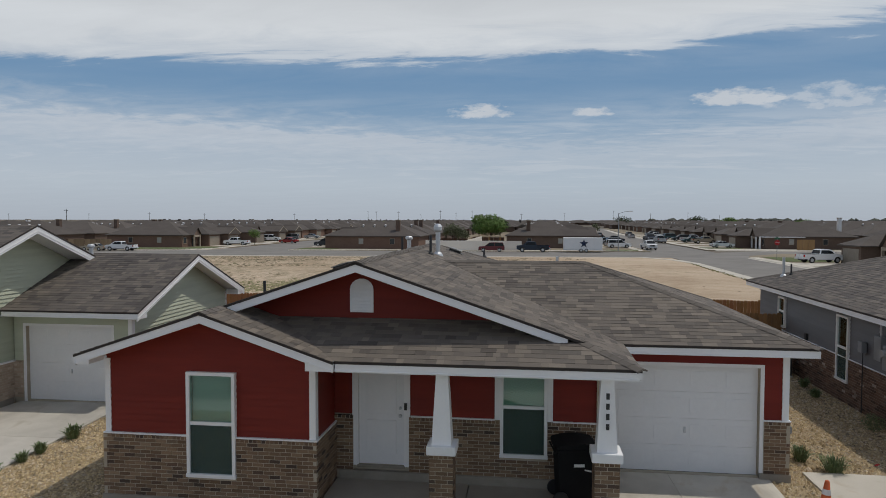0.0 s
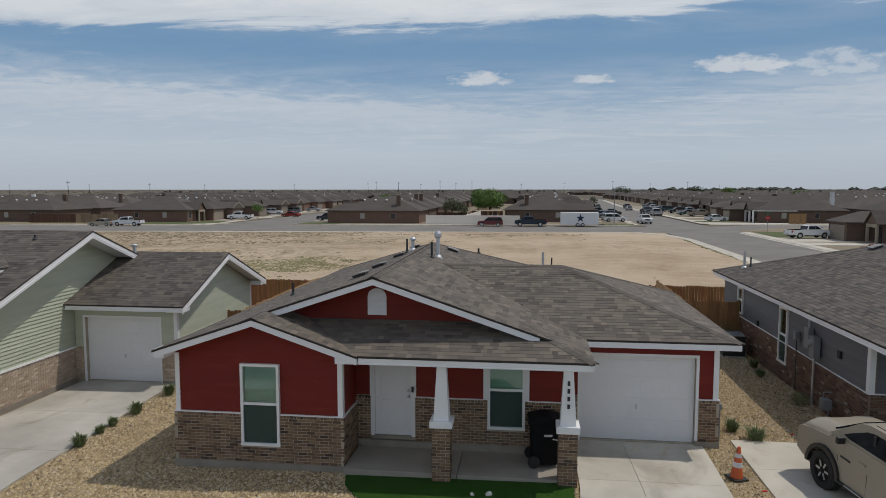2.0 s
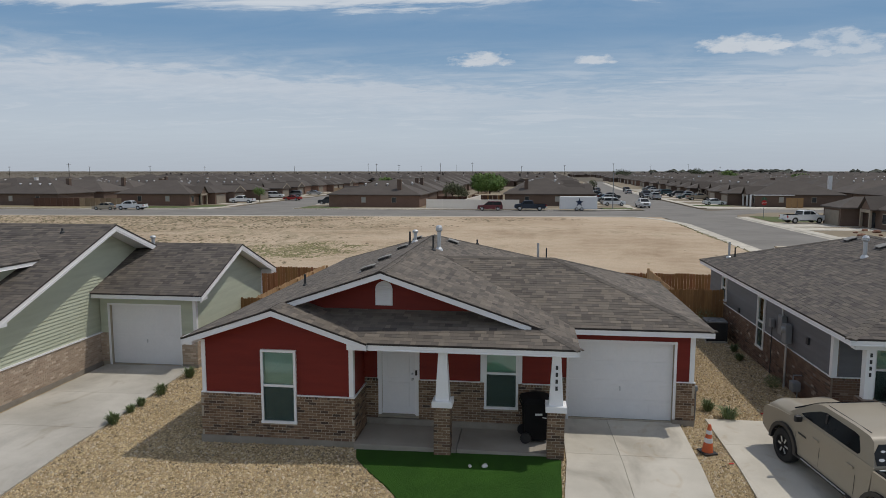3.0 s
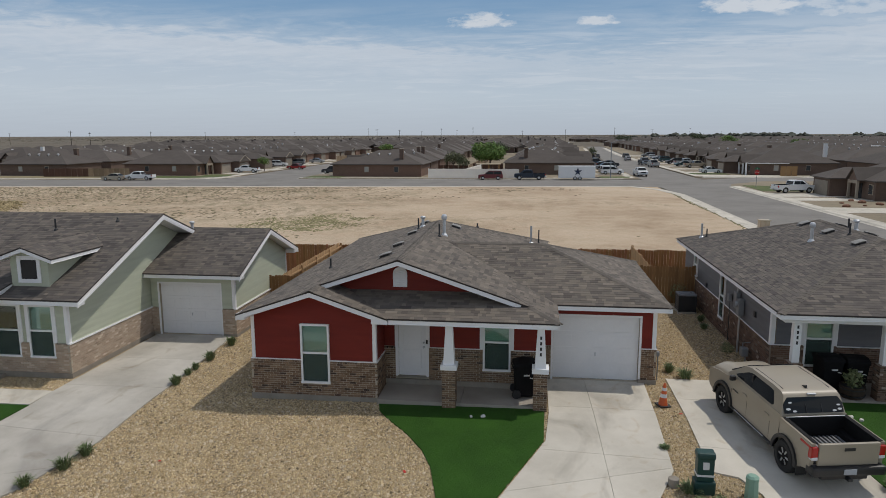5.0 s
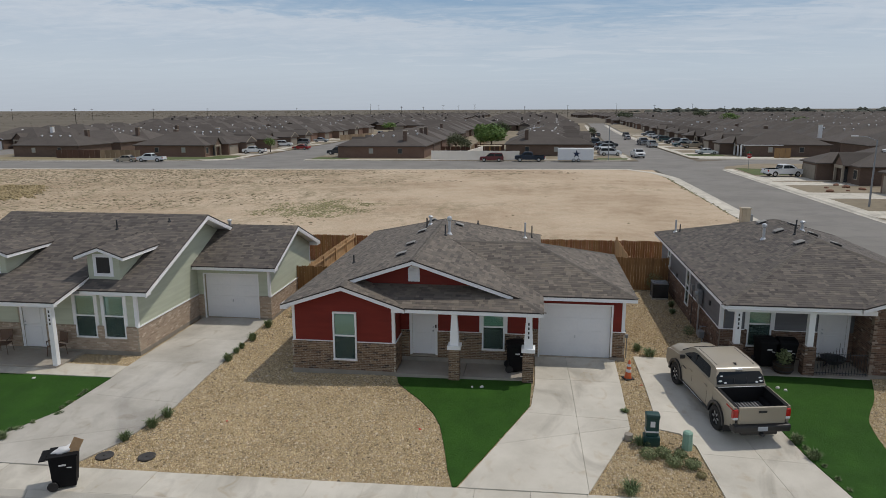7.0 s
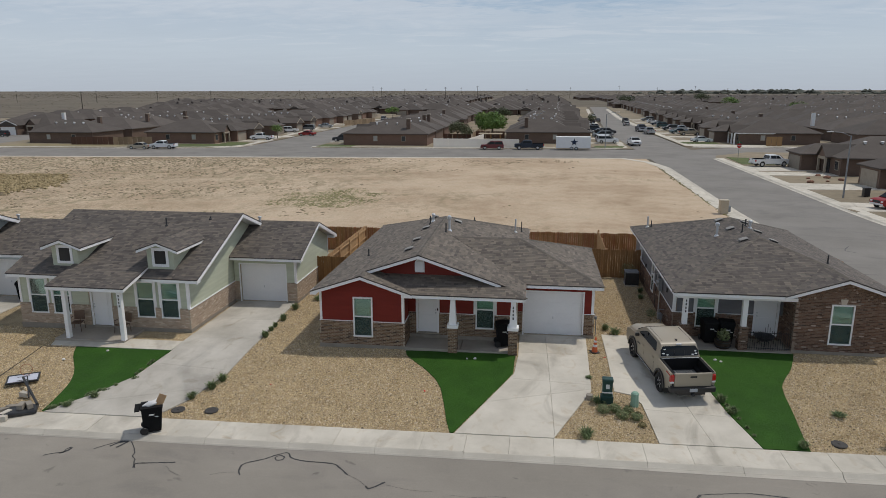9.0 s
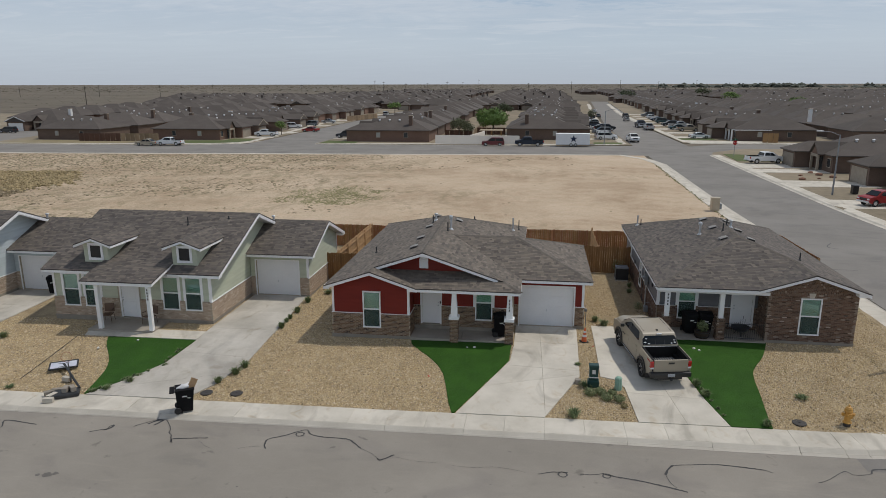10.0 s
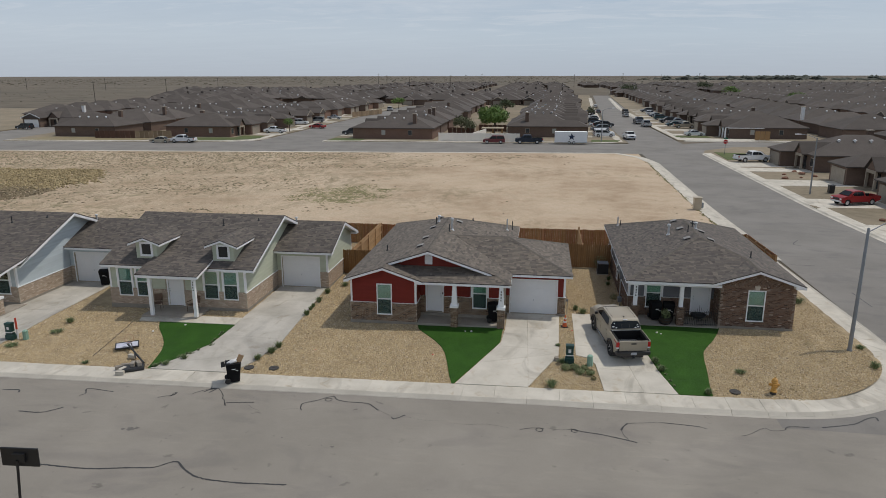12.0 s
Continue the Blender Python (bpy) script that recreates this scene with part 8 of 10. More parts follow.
for x, y, r, h in ((4.94, 5.5, 0.29, 0.3), (5.36, 5.58, 0.24, 0.3), (5.6, 5.16, 0.27, 0.3), (5.85, 5.55, 0.2, 0.26), (6.1, 5.1, 0.24, 0.28)):
    plant(x, y, r, h, "low rounded green shrub in the gravel", leaf_green, True)
plant(8.0, 23.5, 0.5, 1.05, "dark leafy shrub beside the wooden fence", leaf_green, True, 220)
plant(8.35, 20.4, 0.2, 0.3, "low green weed beside the brick wall")
plant(8.3, 16.1, 0.26, 0.4, "low green shrub beside the brick wall", leaf_green, True, 60)
plant(6.24, 4.66, 0.15, 0.15, "small yellow-green tuft in the gravel", tuft_dry, True, 60)
for x, y, r, h in ((4.2, 3.68, 0.3, 0.4), (4.78, 6.15, 0.28, 0.22), (4.58, 8.05, 0.14, 0.12), (5.75, 13.7, 0.24, 0.34), (6.15, 13.1, 0.3, 0.36), (9.48, 6.75, 0.22, 0.34), (9.68, 5.95, 0.24, 0.3), (11.5, 3.95, 0.2, 0.26)):
    plant(x, y, r, h, "leafy green weed growing in the gravel")
for x, y, r, h in ((-10.62, 15.3, 0.26, 0.38), (-10.6, 13.45, 0.24, 0.4), (-10.64, 12.45, 0.16, 0.28), (-10.64, 11.9, 0.16, 0.24), (-10.58, 11.0, 0.24, 0.36), (-10.52, 6.25, 0.25, 0.34), (-10.66, 5.55, 0.26, 0.36), (-11.08, 4.68, 0.22, 0.3),
                   (13.5, 6.2, 0.28, 0.16), (20.1, 17.8, 0.5, 0.45), (20.5, 8.0, 0.32, 0.34), (20.9, 10.6, 0.26, 0.2), (-24.2, 6.7, 0.42, 0.2), (-25.35, 4.6, 0.4, 0.16), (-24.5, 8.3, 0.3, 0.32), (-19.9, 3.15, 0.2, 0.12), (8.1, 13.9, 0.2, 0.25), (8.2, 19.2, 0.2, 0.25), (-9.9, 17.0, 0.3, 0.3), (-15.0, 4.3, 0.2, 0.22), (-15.6, 3.5, 0.2, 0.2)):
    plant(x, y, r, h, "leafy green weed growing in the gravel")

WR = random.Random(12)
for i in range(26):
    k = WR.random() ** 1.3
    y = 3.2 + 4.6 * k
    x = -16.2 + 0.64 * (y - 3.0) if y < 6.2 else -14.45
    plant(x - 0.02 + WR.gauss(0, 0.04), y, WR.uniform(0.08, 0.17), WR.uniform(0.07, 0.16), "leafy green weed growing in the gravel", n=40)
for i in range(9):
    k = WR.random()
    plant(9.42 + 0.75 * k, 7.4 - 3.5 * k, WR.uniform(0.06, 0.12), WR.uniform(0.06, 0.12), "leafy green weed growing in the gravel", n=40)

fp = thing("fire_pit", (12.75, 12.5, 0.54), "dark round metal fire pit bowl on a stand behind the gate", "fire pit")
part("bowl", turned((0.02, 1.0), (0.2, 1.02), (0.36, 1.12), (0.42, 1.22), (0.45, 1.22), (0.38, 1.1), (0.2, 0.98), (0.02, 0.96), n=24, m=Matrix.Translation((12.75, 12.5, -0.24))), dark_metal, fp, smooth=50)
for k in range(3):
    a = k * 2.1 + 0.4
    part("leg", rods(((12.75 + 0.16 * math.cos(a), 12.5 + 0.16 * math.sin(a), 0.76), (12.75 + 0.3 * math.cos(a), 12.5 + 0.3 * math.sin(a), 0.54), 0.016)), dark_metal, fp)

bp_ = thing("barrel_planter", (10.8, 11.95, 0.54), "half-barrel planter with a green bush on the porch", "planter")
part("barrel", turned((0.3, 0.78), (0.35, 0.95), (0.36, 1.15), (0.33, 1.15), (0.31, 1.08), n=20, m=Matrix.Translation((10.8, 11.95, -0.24))), barrel_wood, bp_)
for zz in (0.86, 1.06):
    part("hoop", turned((0.345, zz), (0.362, zz), (0.368, zz + 0.04), (0.35, zz + 0.04), n=20, m=Matrix.Translation((10.8, 11.95, -0.24))), dark_metal, bp_)
part("bush", joined(leaf_ball(10.8, 11.95, 1.12, 0.27, 0.32, 420, random.Random(5), 0.05)), leaf_green, bp_)

chair_metal = surf("bronze_chair_frame", (0.1, 0.06, 0.04), (0.16, 0.1, 0.07), rough=0.5, metal=0.3)
for cx, yaw in ((-19.05, 15), (-16.95 - 0.6, -20)):
    c = thing("patio_chair", (0, 0, 0), "brown metal patio chair on the porch", "chair", "porch chairs")
    part("seat", boxes((-0.25, -0.25, 0.4, 0.25, 0.25, 0.44), bevel=0.015), chair_metal, c)
    part("backrest", boxes((-0.25, 0.22, 0.5, 0.25, 0.26, 0.95), bevel=0.02, m=pose(0, 0.02, 0, -8)), chair_metal, c)
    for sx in (-1, 1):
        for sy in (-1, 1):
            part("leg", rods(((sx * 0.23, sy * 0.23, 0.41), (sx * 0.26, sy * 0.27, 0), 0.015)), chair_metal, c)
        part("armrest", rods(((sx * 0.26, -0.24, 0.62), (sx * 0.26, 0.26, 0.66), 0.018), ((sx * 0.26, -0.22, 0.42), (sx * 0.26, -0.24, 0.62), 0.014)), chair_metal, c)
    c.matrix_basis = pose(-20.15 if yaw > 0 else -17.75, 10.6, 0.36, 0, 0, yaw)

# toppled basketball hoop beside the street, and the back of another across it
board_clear = surf("backboard_plastic", (0.5, 0.52, 0.6), (0.64, 0.66, 0.74), rough=0.3)
tp = thing("basketball_hoop", (-17.5, 3.6, 0.05), "toppled portable basketball hoop lying in the gravel", "basketball hoop", "basketball hoops")
MB = pose(-18.78, 5.15, land(-18.8, 5.1) + 0.2, -82, 0, 30)
part("backboard", boxes((-0.56, -0.02, -0.3, 0.56, 0.02, 0.3), bevel=0.015, m=MB), board_clear, tp)
part("board_frame", boxes((-0.6, -0.04, -0.34, 0.6, 0.03, -0.28), (-0.6, -0.04, 0.28, 0.6, 0.03, 0.34), (-0.6, -0.04, -0.28, -0.54, 0.03, 0.28), (0.54, -0.04, -0.28, 0.6, 0.03, 0.28), (-0.22, -0.03, -0.2, 0.22, -0.022, -0.17), (-0.22, -0.03, 0.1, 0.22, -0.022, 0.13), m=MB), dark_metal, tp)
ring_ = bmesh.new()
for k in range(20):
    a, b = 2 * math.pi * k / 20, 2 * math.pi * (k + 1) / 20
    rod(ring_, (0.23 * math.cos(a), 0.23 * math.sin(a), 0), (0.23 * math.cos(b), 0.23 * math.sin(b), 0), 0.012, 6)
bmesh.ops.transform(ring_, matrix=pose(-18.75, 5.35, land(-18.8, 5.4) + 0.5, 70, 0, 25), verts=ring_.verts)
part("rim", ring_, surf("rim_orange", (0.25, 0.11, 0.06), (0.32, 0.14, 0.08)), tp)
part("pole", rods(((-18.6, 4.95, 0.42), (-16.62, 3.2, 0.2), 0.05), n=10), dark_metal, tp)
part("strut", rods(((-18.35, 4.9, 0.5), (-17.3, 3.6, 0.25), 0.025), n=8), dark_metal, tp)
part("base_tank", boxes((-0.55, -0.33, 0, 0.55, 0.33, 0.16), bevel=0.06, m=pose(-16.98, 2.78, 0.03, 0, 0, 30)), dark_metal, tp)
for k, (x, y, zz, tint) in enumerate(((-17.26, 2.1, 0.02, 0), (-17.66, 2.7, 0.03, 1), (-17.35, 2.45, 0.03, 0), (-17.0, 2.85, 0.19, 1), (-16.75, 2.95, 0.19, 1), (-17.75, 3.95, 0.1, 0), (-17.5, 2.95, 0.03, 1))):
    solo("concrete_block", boxes((-0.2, -0.1, 0, 0.2, 0.1, 0.19), bevel=0.01, m=pose(x, y, zz, 0, 0, 15 + 31 * k)), kerb_mat if tint == 0 else foundation_mat, "grey concrete block beside the toppled hoop", "concrete block", "weights")
solo("garden_hose", rods(((-20.0, 3.9, land(-20, 3.9) + 0.05), (-20.3, 6.2, land(-20.3, 6.2) + 0.05), 0.013), ((-20.3, 6.2, land(-20.3, 6.2) + 0.05), (-20.7, 8.8, land(-20.7, 8.8) + 0.05), 0.013)), dark_metal, "thin dark hose laid straight over the gravel", "hose")
bh = thing("basketball_hoop", (-13.3, -9.2, 0), "black back of a basketball hoop standing at the kerb", "basketball hoop", "basketball hoops")
M_ = pose(-13.01, -9.3, 2.68, 0, 1.5, 6)
part("backboard", boxes((-0.62, -0.03, -0.33, 0.62, 0.03, 0.33), bevel=0.028, m=M_), black_plastic, bh)
part("pole", rods(((-13.22, -9.5, 0.05), (-13.03, -9.42, 2.62), 0.042), n=10), black_plastic, bh)
part("base_tank", boxes((-13.6, -10.5, 0, -12.7, -9.4, 0.16), bevel=0.05), black_plastic, bh)
part("bracket", boxes((-0.2, -0.12, -0.15, 0.2, -0.03, 0.15), m=M_), black_plastic, bh)

spot_mat = surf("oil_stain", (0.1, 0.092, 0.082), (0.16, 0.148, 0.132), scale=6, fine=40, rough=0.7)
# tar-sealed cracks in the street
def tar_line(pts, w, seed):
    rnd = random.Random(seed)
    run = []
    ext = [pts[0], *pts, pts[-1]]
    for i in range(len(pts) - 1):
        p0, p1, p2, p3 = ext[i:i + 4]
        n = max(2, int(math.dist(p1, p2) / 0.08))
        for k in range(n):
            u = k / n
            run.append(tuple(0.5 * (2 * p1[c] + (p2[c] - p0[c]) * u + (2 * p0[c] - 5 * p1[c] + 4 * p2[c] - p3[c]) * u * u + (3 * p1[c] - p0[c] - 3 * p2[c] + p3[c]) * u ** 3) + rnd.gauss(0, 0.006) for c in (0, 1)))
    run.append(pts[-1])
    verts, faces = [], []
    for i, p in enumerate(run):
        q, r = run[max(0, i - 1)], run[min(len(run) - 1, i + 1)]
        d = Vector((r[0] - q[0], r[1] - q[1])).normalized()
        ww = w * rnd.uniform(0.5, 0.95)
        for s in (-1, 1):
            verts.append((p[0] - d.y * ww * s, p[1] + d.x * ww * s, base(p[1]) + ROAD + 0.008))
        if i:
            faces.append((2 * i - 2, 2 * i - 1, 2 * i + 1, 2 * i))
    solo("crack_seal", (verts, [], faces), tar, "dark tar-sealed crack line in the asphalt", "tar line", "sealed cracks")


tar_line([(-17.28, -5.59), (-15.59, -5.59), (-13.6, -5.59), (-12.14, -5.33), (-11.16, -5.16), (-10.52, -4.67), (-9.87, -5.15), (-9.01, -5.59), (-7.52, -5.68), (-5.64, -5.55)], 0.05, 0)
tar_line([(-22.09, 0.04), (-21.35, 0.15), (-21.12, -0.1)], 0.05, 5)
tar_line([(-19.75, -1.78), (-18.62, -1.74), (-17.96, -1.16)], 0.05, 6)
tar_line([(15.68, 1.67), (16.46, 1.92), (17.27, 2.23), (17.96, 2.78), (18.37, 2.94), (18.36, 2.63)], 0.05, 13)
tar_line([(23.25, 28.67), (25.12, 28.6)], 0.05, 15)
tar_line([(25.03, 21.68), (25.04, 18.72)], 0.05, 16)
tar_line([(26.96, 37.79), (26.03, 36.15), (26.53, 35.39)], 0.05, 17)
tar_line([(-18.02, 0.01), (-17.86, 0.25), (-18.10, 0.61), (-17.98, 0.75), (-16.63, 0.58)], 0.035, 20)
tar_line([(-14.22, 0.32), (-13.88, 0.53), (-13.65, 0.58), (-13.70, 0.81), (-13.61, 0.97)], 0.03, 21)
tar_line([(-13.77, 0.54), (-13.58, 0.73), (-13.58, 0.93)], 0.05, 22)
tar_line([(-12.78, 0.94), (-12.47, 1.27), (-12.14, 1.56), (-11.82, 1.63), (-11.47, 1.26), (-11.21, 0.91), (-11.16, 0.69), (-10.93, 0.49), (-10.86, 0.27), (-10.65, 0.01)], 0.022, 23)
tar_line([(-12.31, 1.20), (-12.11, 1.52), (-11.85, 1.60)], 0.05, 24)
tar_line([(-12.05, 1.13), (-11.92, 1.44), (-11.86, 1.55)], 0.05, 25)
tar_line([(-10.72, 0.02), (-10.78, 0.26), (-10.27, 0.37), (-9.50, 0.50)], 0.035, 26)
tar_line([(-9.67, 0.23), (-9.35, -0.05), (-8.94, -0.23)], 0.006, 27)
tar_line([(-8.06, -0.09), (-7.74, 0.08), (-7.26, 0.19)], 0.006, 28)
tar_line([(-7.03, 0.05), (-7.17, 0.29), (-7.23, 0.63), (-7.06, 0.83), (-6.68, 1.06), (-6.32, 1.39), (-5.98, 1.58), (-5.75, 1.28), (-5.19, 1.15), (-4.25, 1.12), (-3.94, 0.88), (-3.59, 0.54)], 0.035, 29)
tar_line([(-3.59, 0.54), (-3.12, 0.24), (-2.76, -0.10)], 0.006, 30)
tar_line([(-2.85, -0.01), (-2.74, -0.15), (-2.51, 0.04), (-2.29, 0.27)], 0.045, 31)
tar_line([(-2.22, 0.12), (-1.44, -0.04), (-0.74, -0.04)], 0.005, 32)
tar_line([(-0.17, -0.14), (0.57, -0.17), (1.28, -0.04), (2.01, -0.13), (2.40, -0.23)], 0.006, 33)
tar_line([(2.83, -0.27), (3.34, -0.08), (3.84, -0.05)], 0.025, 34)
tar_line([(4.24, -0.11), (4.75, -0.04), (5.00, 0.05)], 0.018, 35)
tar_line([(5.00, 0.05), (5.34, -0.07), (6.12, -0.22), (6.87, -0.42), (7.66, -0.68)], 0.04, 36)
tar_line([(7.12, 0.26), (7.22, 0.54), (7.44, 0.88)], 0.05, 37)
tar_line([(7.12, 0.26), (7.19, -0.17), (7.34, -0.47)], 0.015, 38)
tar_line([(7.44, 0.88), (8.19, 1.04), (8.97, 1.16)], 0.02, 39)
tar_line([(8.97, 1.16), (9.70, 1.11), (10.52, 1.01)], 0.035, 40)
tar_line([(10.52, 1.01), (10.78, 0.87)], 0.015, 41)
tar_line([(12.07, 0.45), (12.48, 0.68), (13.04, 1.18), (13.27, 1.29), (13.41, 1.10)], 0.02, 42)
tar_line([(13.41, 1.10), (13.78, 1.14), (14.06, 1.25)], 0.015, 43)
tar_line([(14.06, 1.25), (14.24, 1.52), (14.74, 1.60), (15.16, 1.62)], 0.045, 44)
tar_line([(-6.14 + 0.15 * math.cos(a * 0.5236), 1.23 + 0.15 * math.sin(a * 0.5236)) for a in range(13)], 0.03, 55)
tar_line([(3.65 + 0.15 * math.cos(a * 0.5236), -0.19 + 0.15 * math.sin(a * 0.5236)) for a in range(13)], 0.03, 56)
tar_line([(5.13 + 0.13 * math.cos(a * 0.5236), -0.08 + 0.13 * math.sin(a * 0.5236)) for a in range(13)], 0.03, 57)

# small dark spots dropped on the street
for x, y, r in ((-7.05, -2.35, 0.05), (-4.75, -2.75, 0.09), (-5.2, -2.7, 0.03), (1.25, -1.1, 0.03), (2.0, -1.1, 0.03), (-13.79, -2.55, 0.2), (-13.55, -2.45, 0.13), (-14.1, -2.6, 0.1)):
    rnd = random.Random(int(x * 100))
    ring = [(x + r * rnd.uniform(0.6, 1.2) * math.cos(a * 0.524), y + r * rnd.uniform(0.5, 0.9) * math.sin(a * 0.524), ROAD + base(y) + 0.006) for a in range(12)]
    solo("oil_spot", (ring, [], [tuple(range(12))]), spot_mat, "dark oil spot on the asphalt", "oil stain", "street stains")

# litter and stones
litter = surf("pale_litter", (0.6, 0.58, 0.54), (0.75, 0.73, 0.7))
for x, y, s in ((-0.25, 9.3, 0.06), (-0.6, 9.27, 0.045), (10.1, 10.36, 0.06), (10.31, 10.18, 0.055), (-18.6, 7.4, 0.07), (-17.2, 8.5, 0.06)):
    bm = bmesh.new()
    bmesh.ops.create_icosphere(bm, subdivisions=2, radius=s, matrix=Matrix.Translation((x, y, land(x, y) + 0.03 + s * 0.6)) @ Matrix.Diagonal((1.2, 1, 0.7, 1)))
    for v in bm.verts:
        v.co += Vector((1, 1, 1)) * 0.02 * noise.noise(v.co * 15)
    solo("pale_stone", bm, litter, "pale stone lying on the turf", "stone", "loose stones")
red_bit = surf("red_litter", (0.5, 0.03, 0.02), (0.6, 0.05, 0.04))
for x, y in ((-8.4, 6.15), (-2.0, 6.3), (7.2, 13.6), (5.4, 10.1)):
    solo("red_litter", boxes((-0.05, -0.03, 0, 0.05, 0.03, 0.014), bevel=0.005, m=pose(x, y, land(x, y) + 0.02, 0, 10, 30 * x)), red_bit, "scrap of red plastic on the gravel", "litter")


# river gravel: real stones over the beds nearest the houses
def inside(poly, x, y):
    hit = False
    for i in range(len(poly)):
        (xa, ya), (xb, yb) = poly[i], poly[i - 1]
        if (ya > y) != (yb > y) and x < (xb - xa) * (y - ya) / (yb - ya) + xa:
            hit = not hit
    return hit


HARD = [*DRIVES.values(), *LAWNS.values(), [(-7.5, 10.1), (1.6, 10.1), (1.6, 12.4), (5.1, 12.4), (5.1, 24), (-7.5, 24)], [(8.7, 13.15), (8.9, 11.6), (17.75, 11.75), (17.75, 25.8), (8.7, 25.8)], [(-23.7, 11.2), (-20.6, 11.2), (-20.6, 8.95), (-14.25, 8.9), (-14.25, 10.02), (-17.0, 10.05), (-17.0, 11.2), (-14.5, 11.2), (-14.5, 16.3), (-10.9, 16.3), (-10.9, 21.6), (-23.7, 21.6)]]


def gravel_field():
    rnd = np.random.default_rng(4)
    spots = []
    for x0, x1, y0, y1, per in ((-11.8, 5.6, 3.2, 10.2, 480), (4.6, 8.8, 3.5, 20, 380), (4.6, 8.8, 20, 26, 280), (-11, -7.5, 10, 20, 380), (9, 21, 3.5, 12, 430), (17.5, 21, 12, 22, 200), (-27, -14, 2.8, 11.3, 330)):
        n = int((x1 - x0) * (y1 - y0) * per)
        spots.append(np.column_stack((rnd.uniform(x0, x1, n), rnd.uniform(y0, y1, n))))
    pts = [(x, y) for x, y in np.concatenate(spots) if y > walk_back(x) + 0.03 and x < corner_right(y) - 0.05 and not any(inside(h, x, y) for h in HARD)]
    unit = np.array([(1, 0, 0), (0, 1, 0), (-1, 0, 0), (0, -1, 0), (0.1, 0.1, 0.8)])
    tri = np.array([(0, 1, 4), (1, 2, 4), (2, 3, 4), (3, 0, 4)])
    n = len(pts)
    c = np.array([(x, y, land(x, y)) for x, y in pts])
    a = rnd.uniform(0, 6.283, n)
    s = rnd.gamma(6.0, 0.0037, n) + 0.009
    jit = unit[None] * s[:, None, None] * rnd.uniform(0.65, 1.35, (n, 5, 3))
    ca, sa = np.cos(a)[:, None], np.sin(a)[:, None]
    v = np.stack((jit[..., 0] * ca - jit[..., 1] * sa, jit[..., 0] * sa + jit[..., 1] * ca, jit[..., 2]), -1) + c[:, None]
    f = (tri[None] + 5 * np.arange(n)[:, None, None]).reshape(-1, 3)
    solo("gravel", (v.reshape(-1, 3).tolist(), [], f.tolist()), stone, "tan and brown river gravel stones", "gravel", kind="stuff")


gravel_field()

# ---- the estate beyond the empty lot ----
F_Z = -0.45
far_roof = surf("brown_roof_shingle", (0.072, 0.06, 0.053), (0.112, 0.096, 0.085), scale=0.35, fine=9.0, rough=0.95, bump=0.5, dist=0.03, vary=0.16, fine_mix=0.45, stretch=(1, 1, 3))
far_brick = surf("far_brown_brick", (0.1, 0.068, 0.052), (0.172, 0.12, 0.094), scale=0.5, fine=7.0, rough=0.95, bump=0.3, vary=0.22, fine_mix=0.6, stretch=(1, 1, 2.5))
far_trim = surf("tan_trim_paint", (0.3, 0.255, 0.2), (0.4, 0.345, 0.275), rough=0.7, vary=0.2)
far_door = surf("beige_garage_door", (0.22, 0.188, 0.15), (0.31, 0.27, 0.22), rough=0.6, vary=0.2)
far_pane = surf("dark_far_window", (0.03, 0.035, 0.04), (0.06, 0.065, 0.07), rough=0.15, bump=0.0)
vent_white = surf("white_vent_metal", (0.7, 0.7, 0.7), (0.8, 0.8, 0.8), rough=0.4, bump=0.0)
far_red_brick = surf("far_red_brick", (0.15, 0.088, 0.065), (0.225, 0.145, 0.11), scale=0.5, fine=7.0, rough=0.95, bump=0.3, vary=0.15, fine_mix=0.6, stretch=(1, 1, 2.5))
far_blind = surf("far_window_blind", (0.3, 0.3, 0.28), (0.4, 0.4, 0.37), rough=0.5, bump=0.0)
stucco = surf("beige_wall", (0.78, 0.72, 0.64), (0.88, 0.82, 0.74), scale=0.4, fine=5, rough=0.9)


def hip(bm, x0, y0, x1, y1, e, s, gable=0):
    """A hipped or gabled roof over a rectangle, with thick eaves; ridge along the longer side."""
    long_x = x1 - x0 >= y1 - y0
    half = (y1 - y0) / 2 if long_x else (x1 - x0) / 2
    z = e + half * s
    if long_x:
        r0, r1 = (x0 + half * (1 - gable), (y0 + y1) / 2), (x1 - half * (1 - gable), (y0 + y1) / 2)
    else:
        r0, r1 = ((x0 + x1) / 2, y0 + half * (1 - gable)), ((x0 + x1) / 2, y1 - half * (1 - gable))
    c = [bm.verts.new((x, y, e)) for x, y in ((x0, y0), (x1, y0), (x1, y1), (x0, y1))]
    d = [bm.verts.new((x, y, e - 0.16)) for x, y in ((x0, y0), (x1, y0), (x1, y1), (x0, y1))]
    a, b = bm.verts.new((*r0, z)), bm.verts.new((*r1, z))
    if long_x:
        fs = [(c[0], c[1], b, a), (c[1], c[2], b), (c[2], c[3], a, b), (c[3], c[0], a)]
    else:
        fs = [(c[0], c[1], a), (c[1], c[2], b, a), (c[2], c[3], b), (c[3], c[0], a, b)]
    for f in fs:
        bm.faces.new(f)
    for i in range(4):
        bm.faces.new((c[i], d[i], d[(i + 1) % 4], c[(i + 1) % 4]))
    bm.faces.new(d[::-1])


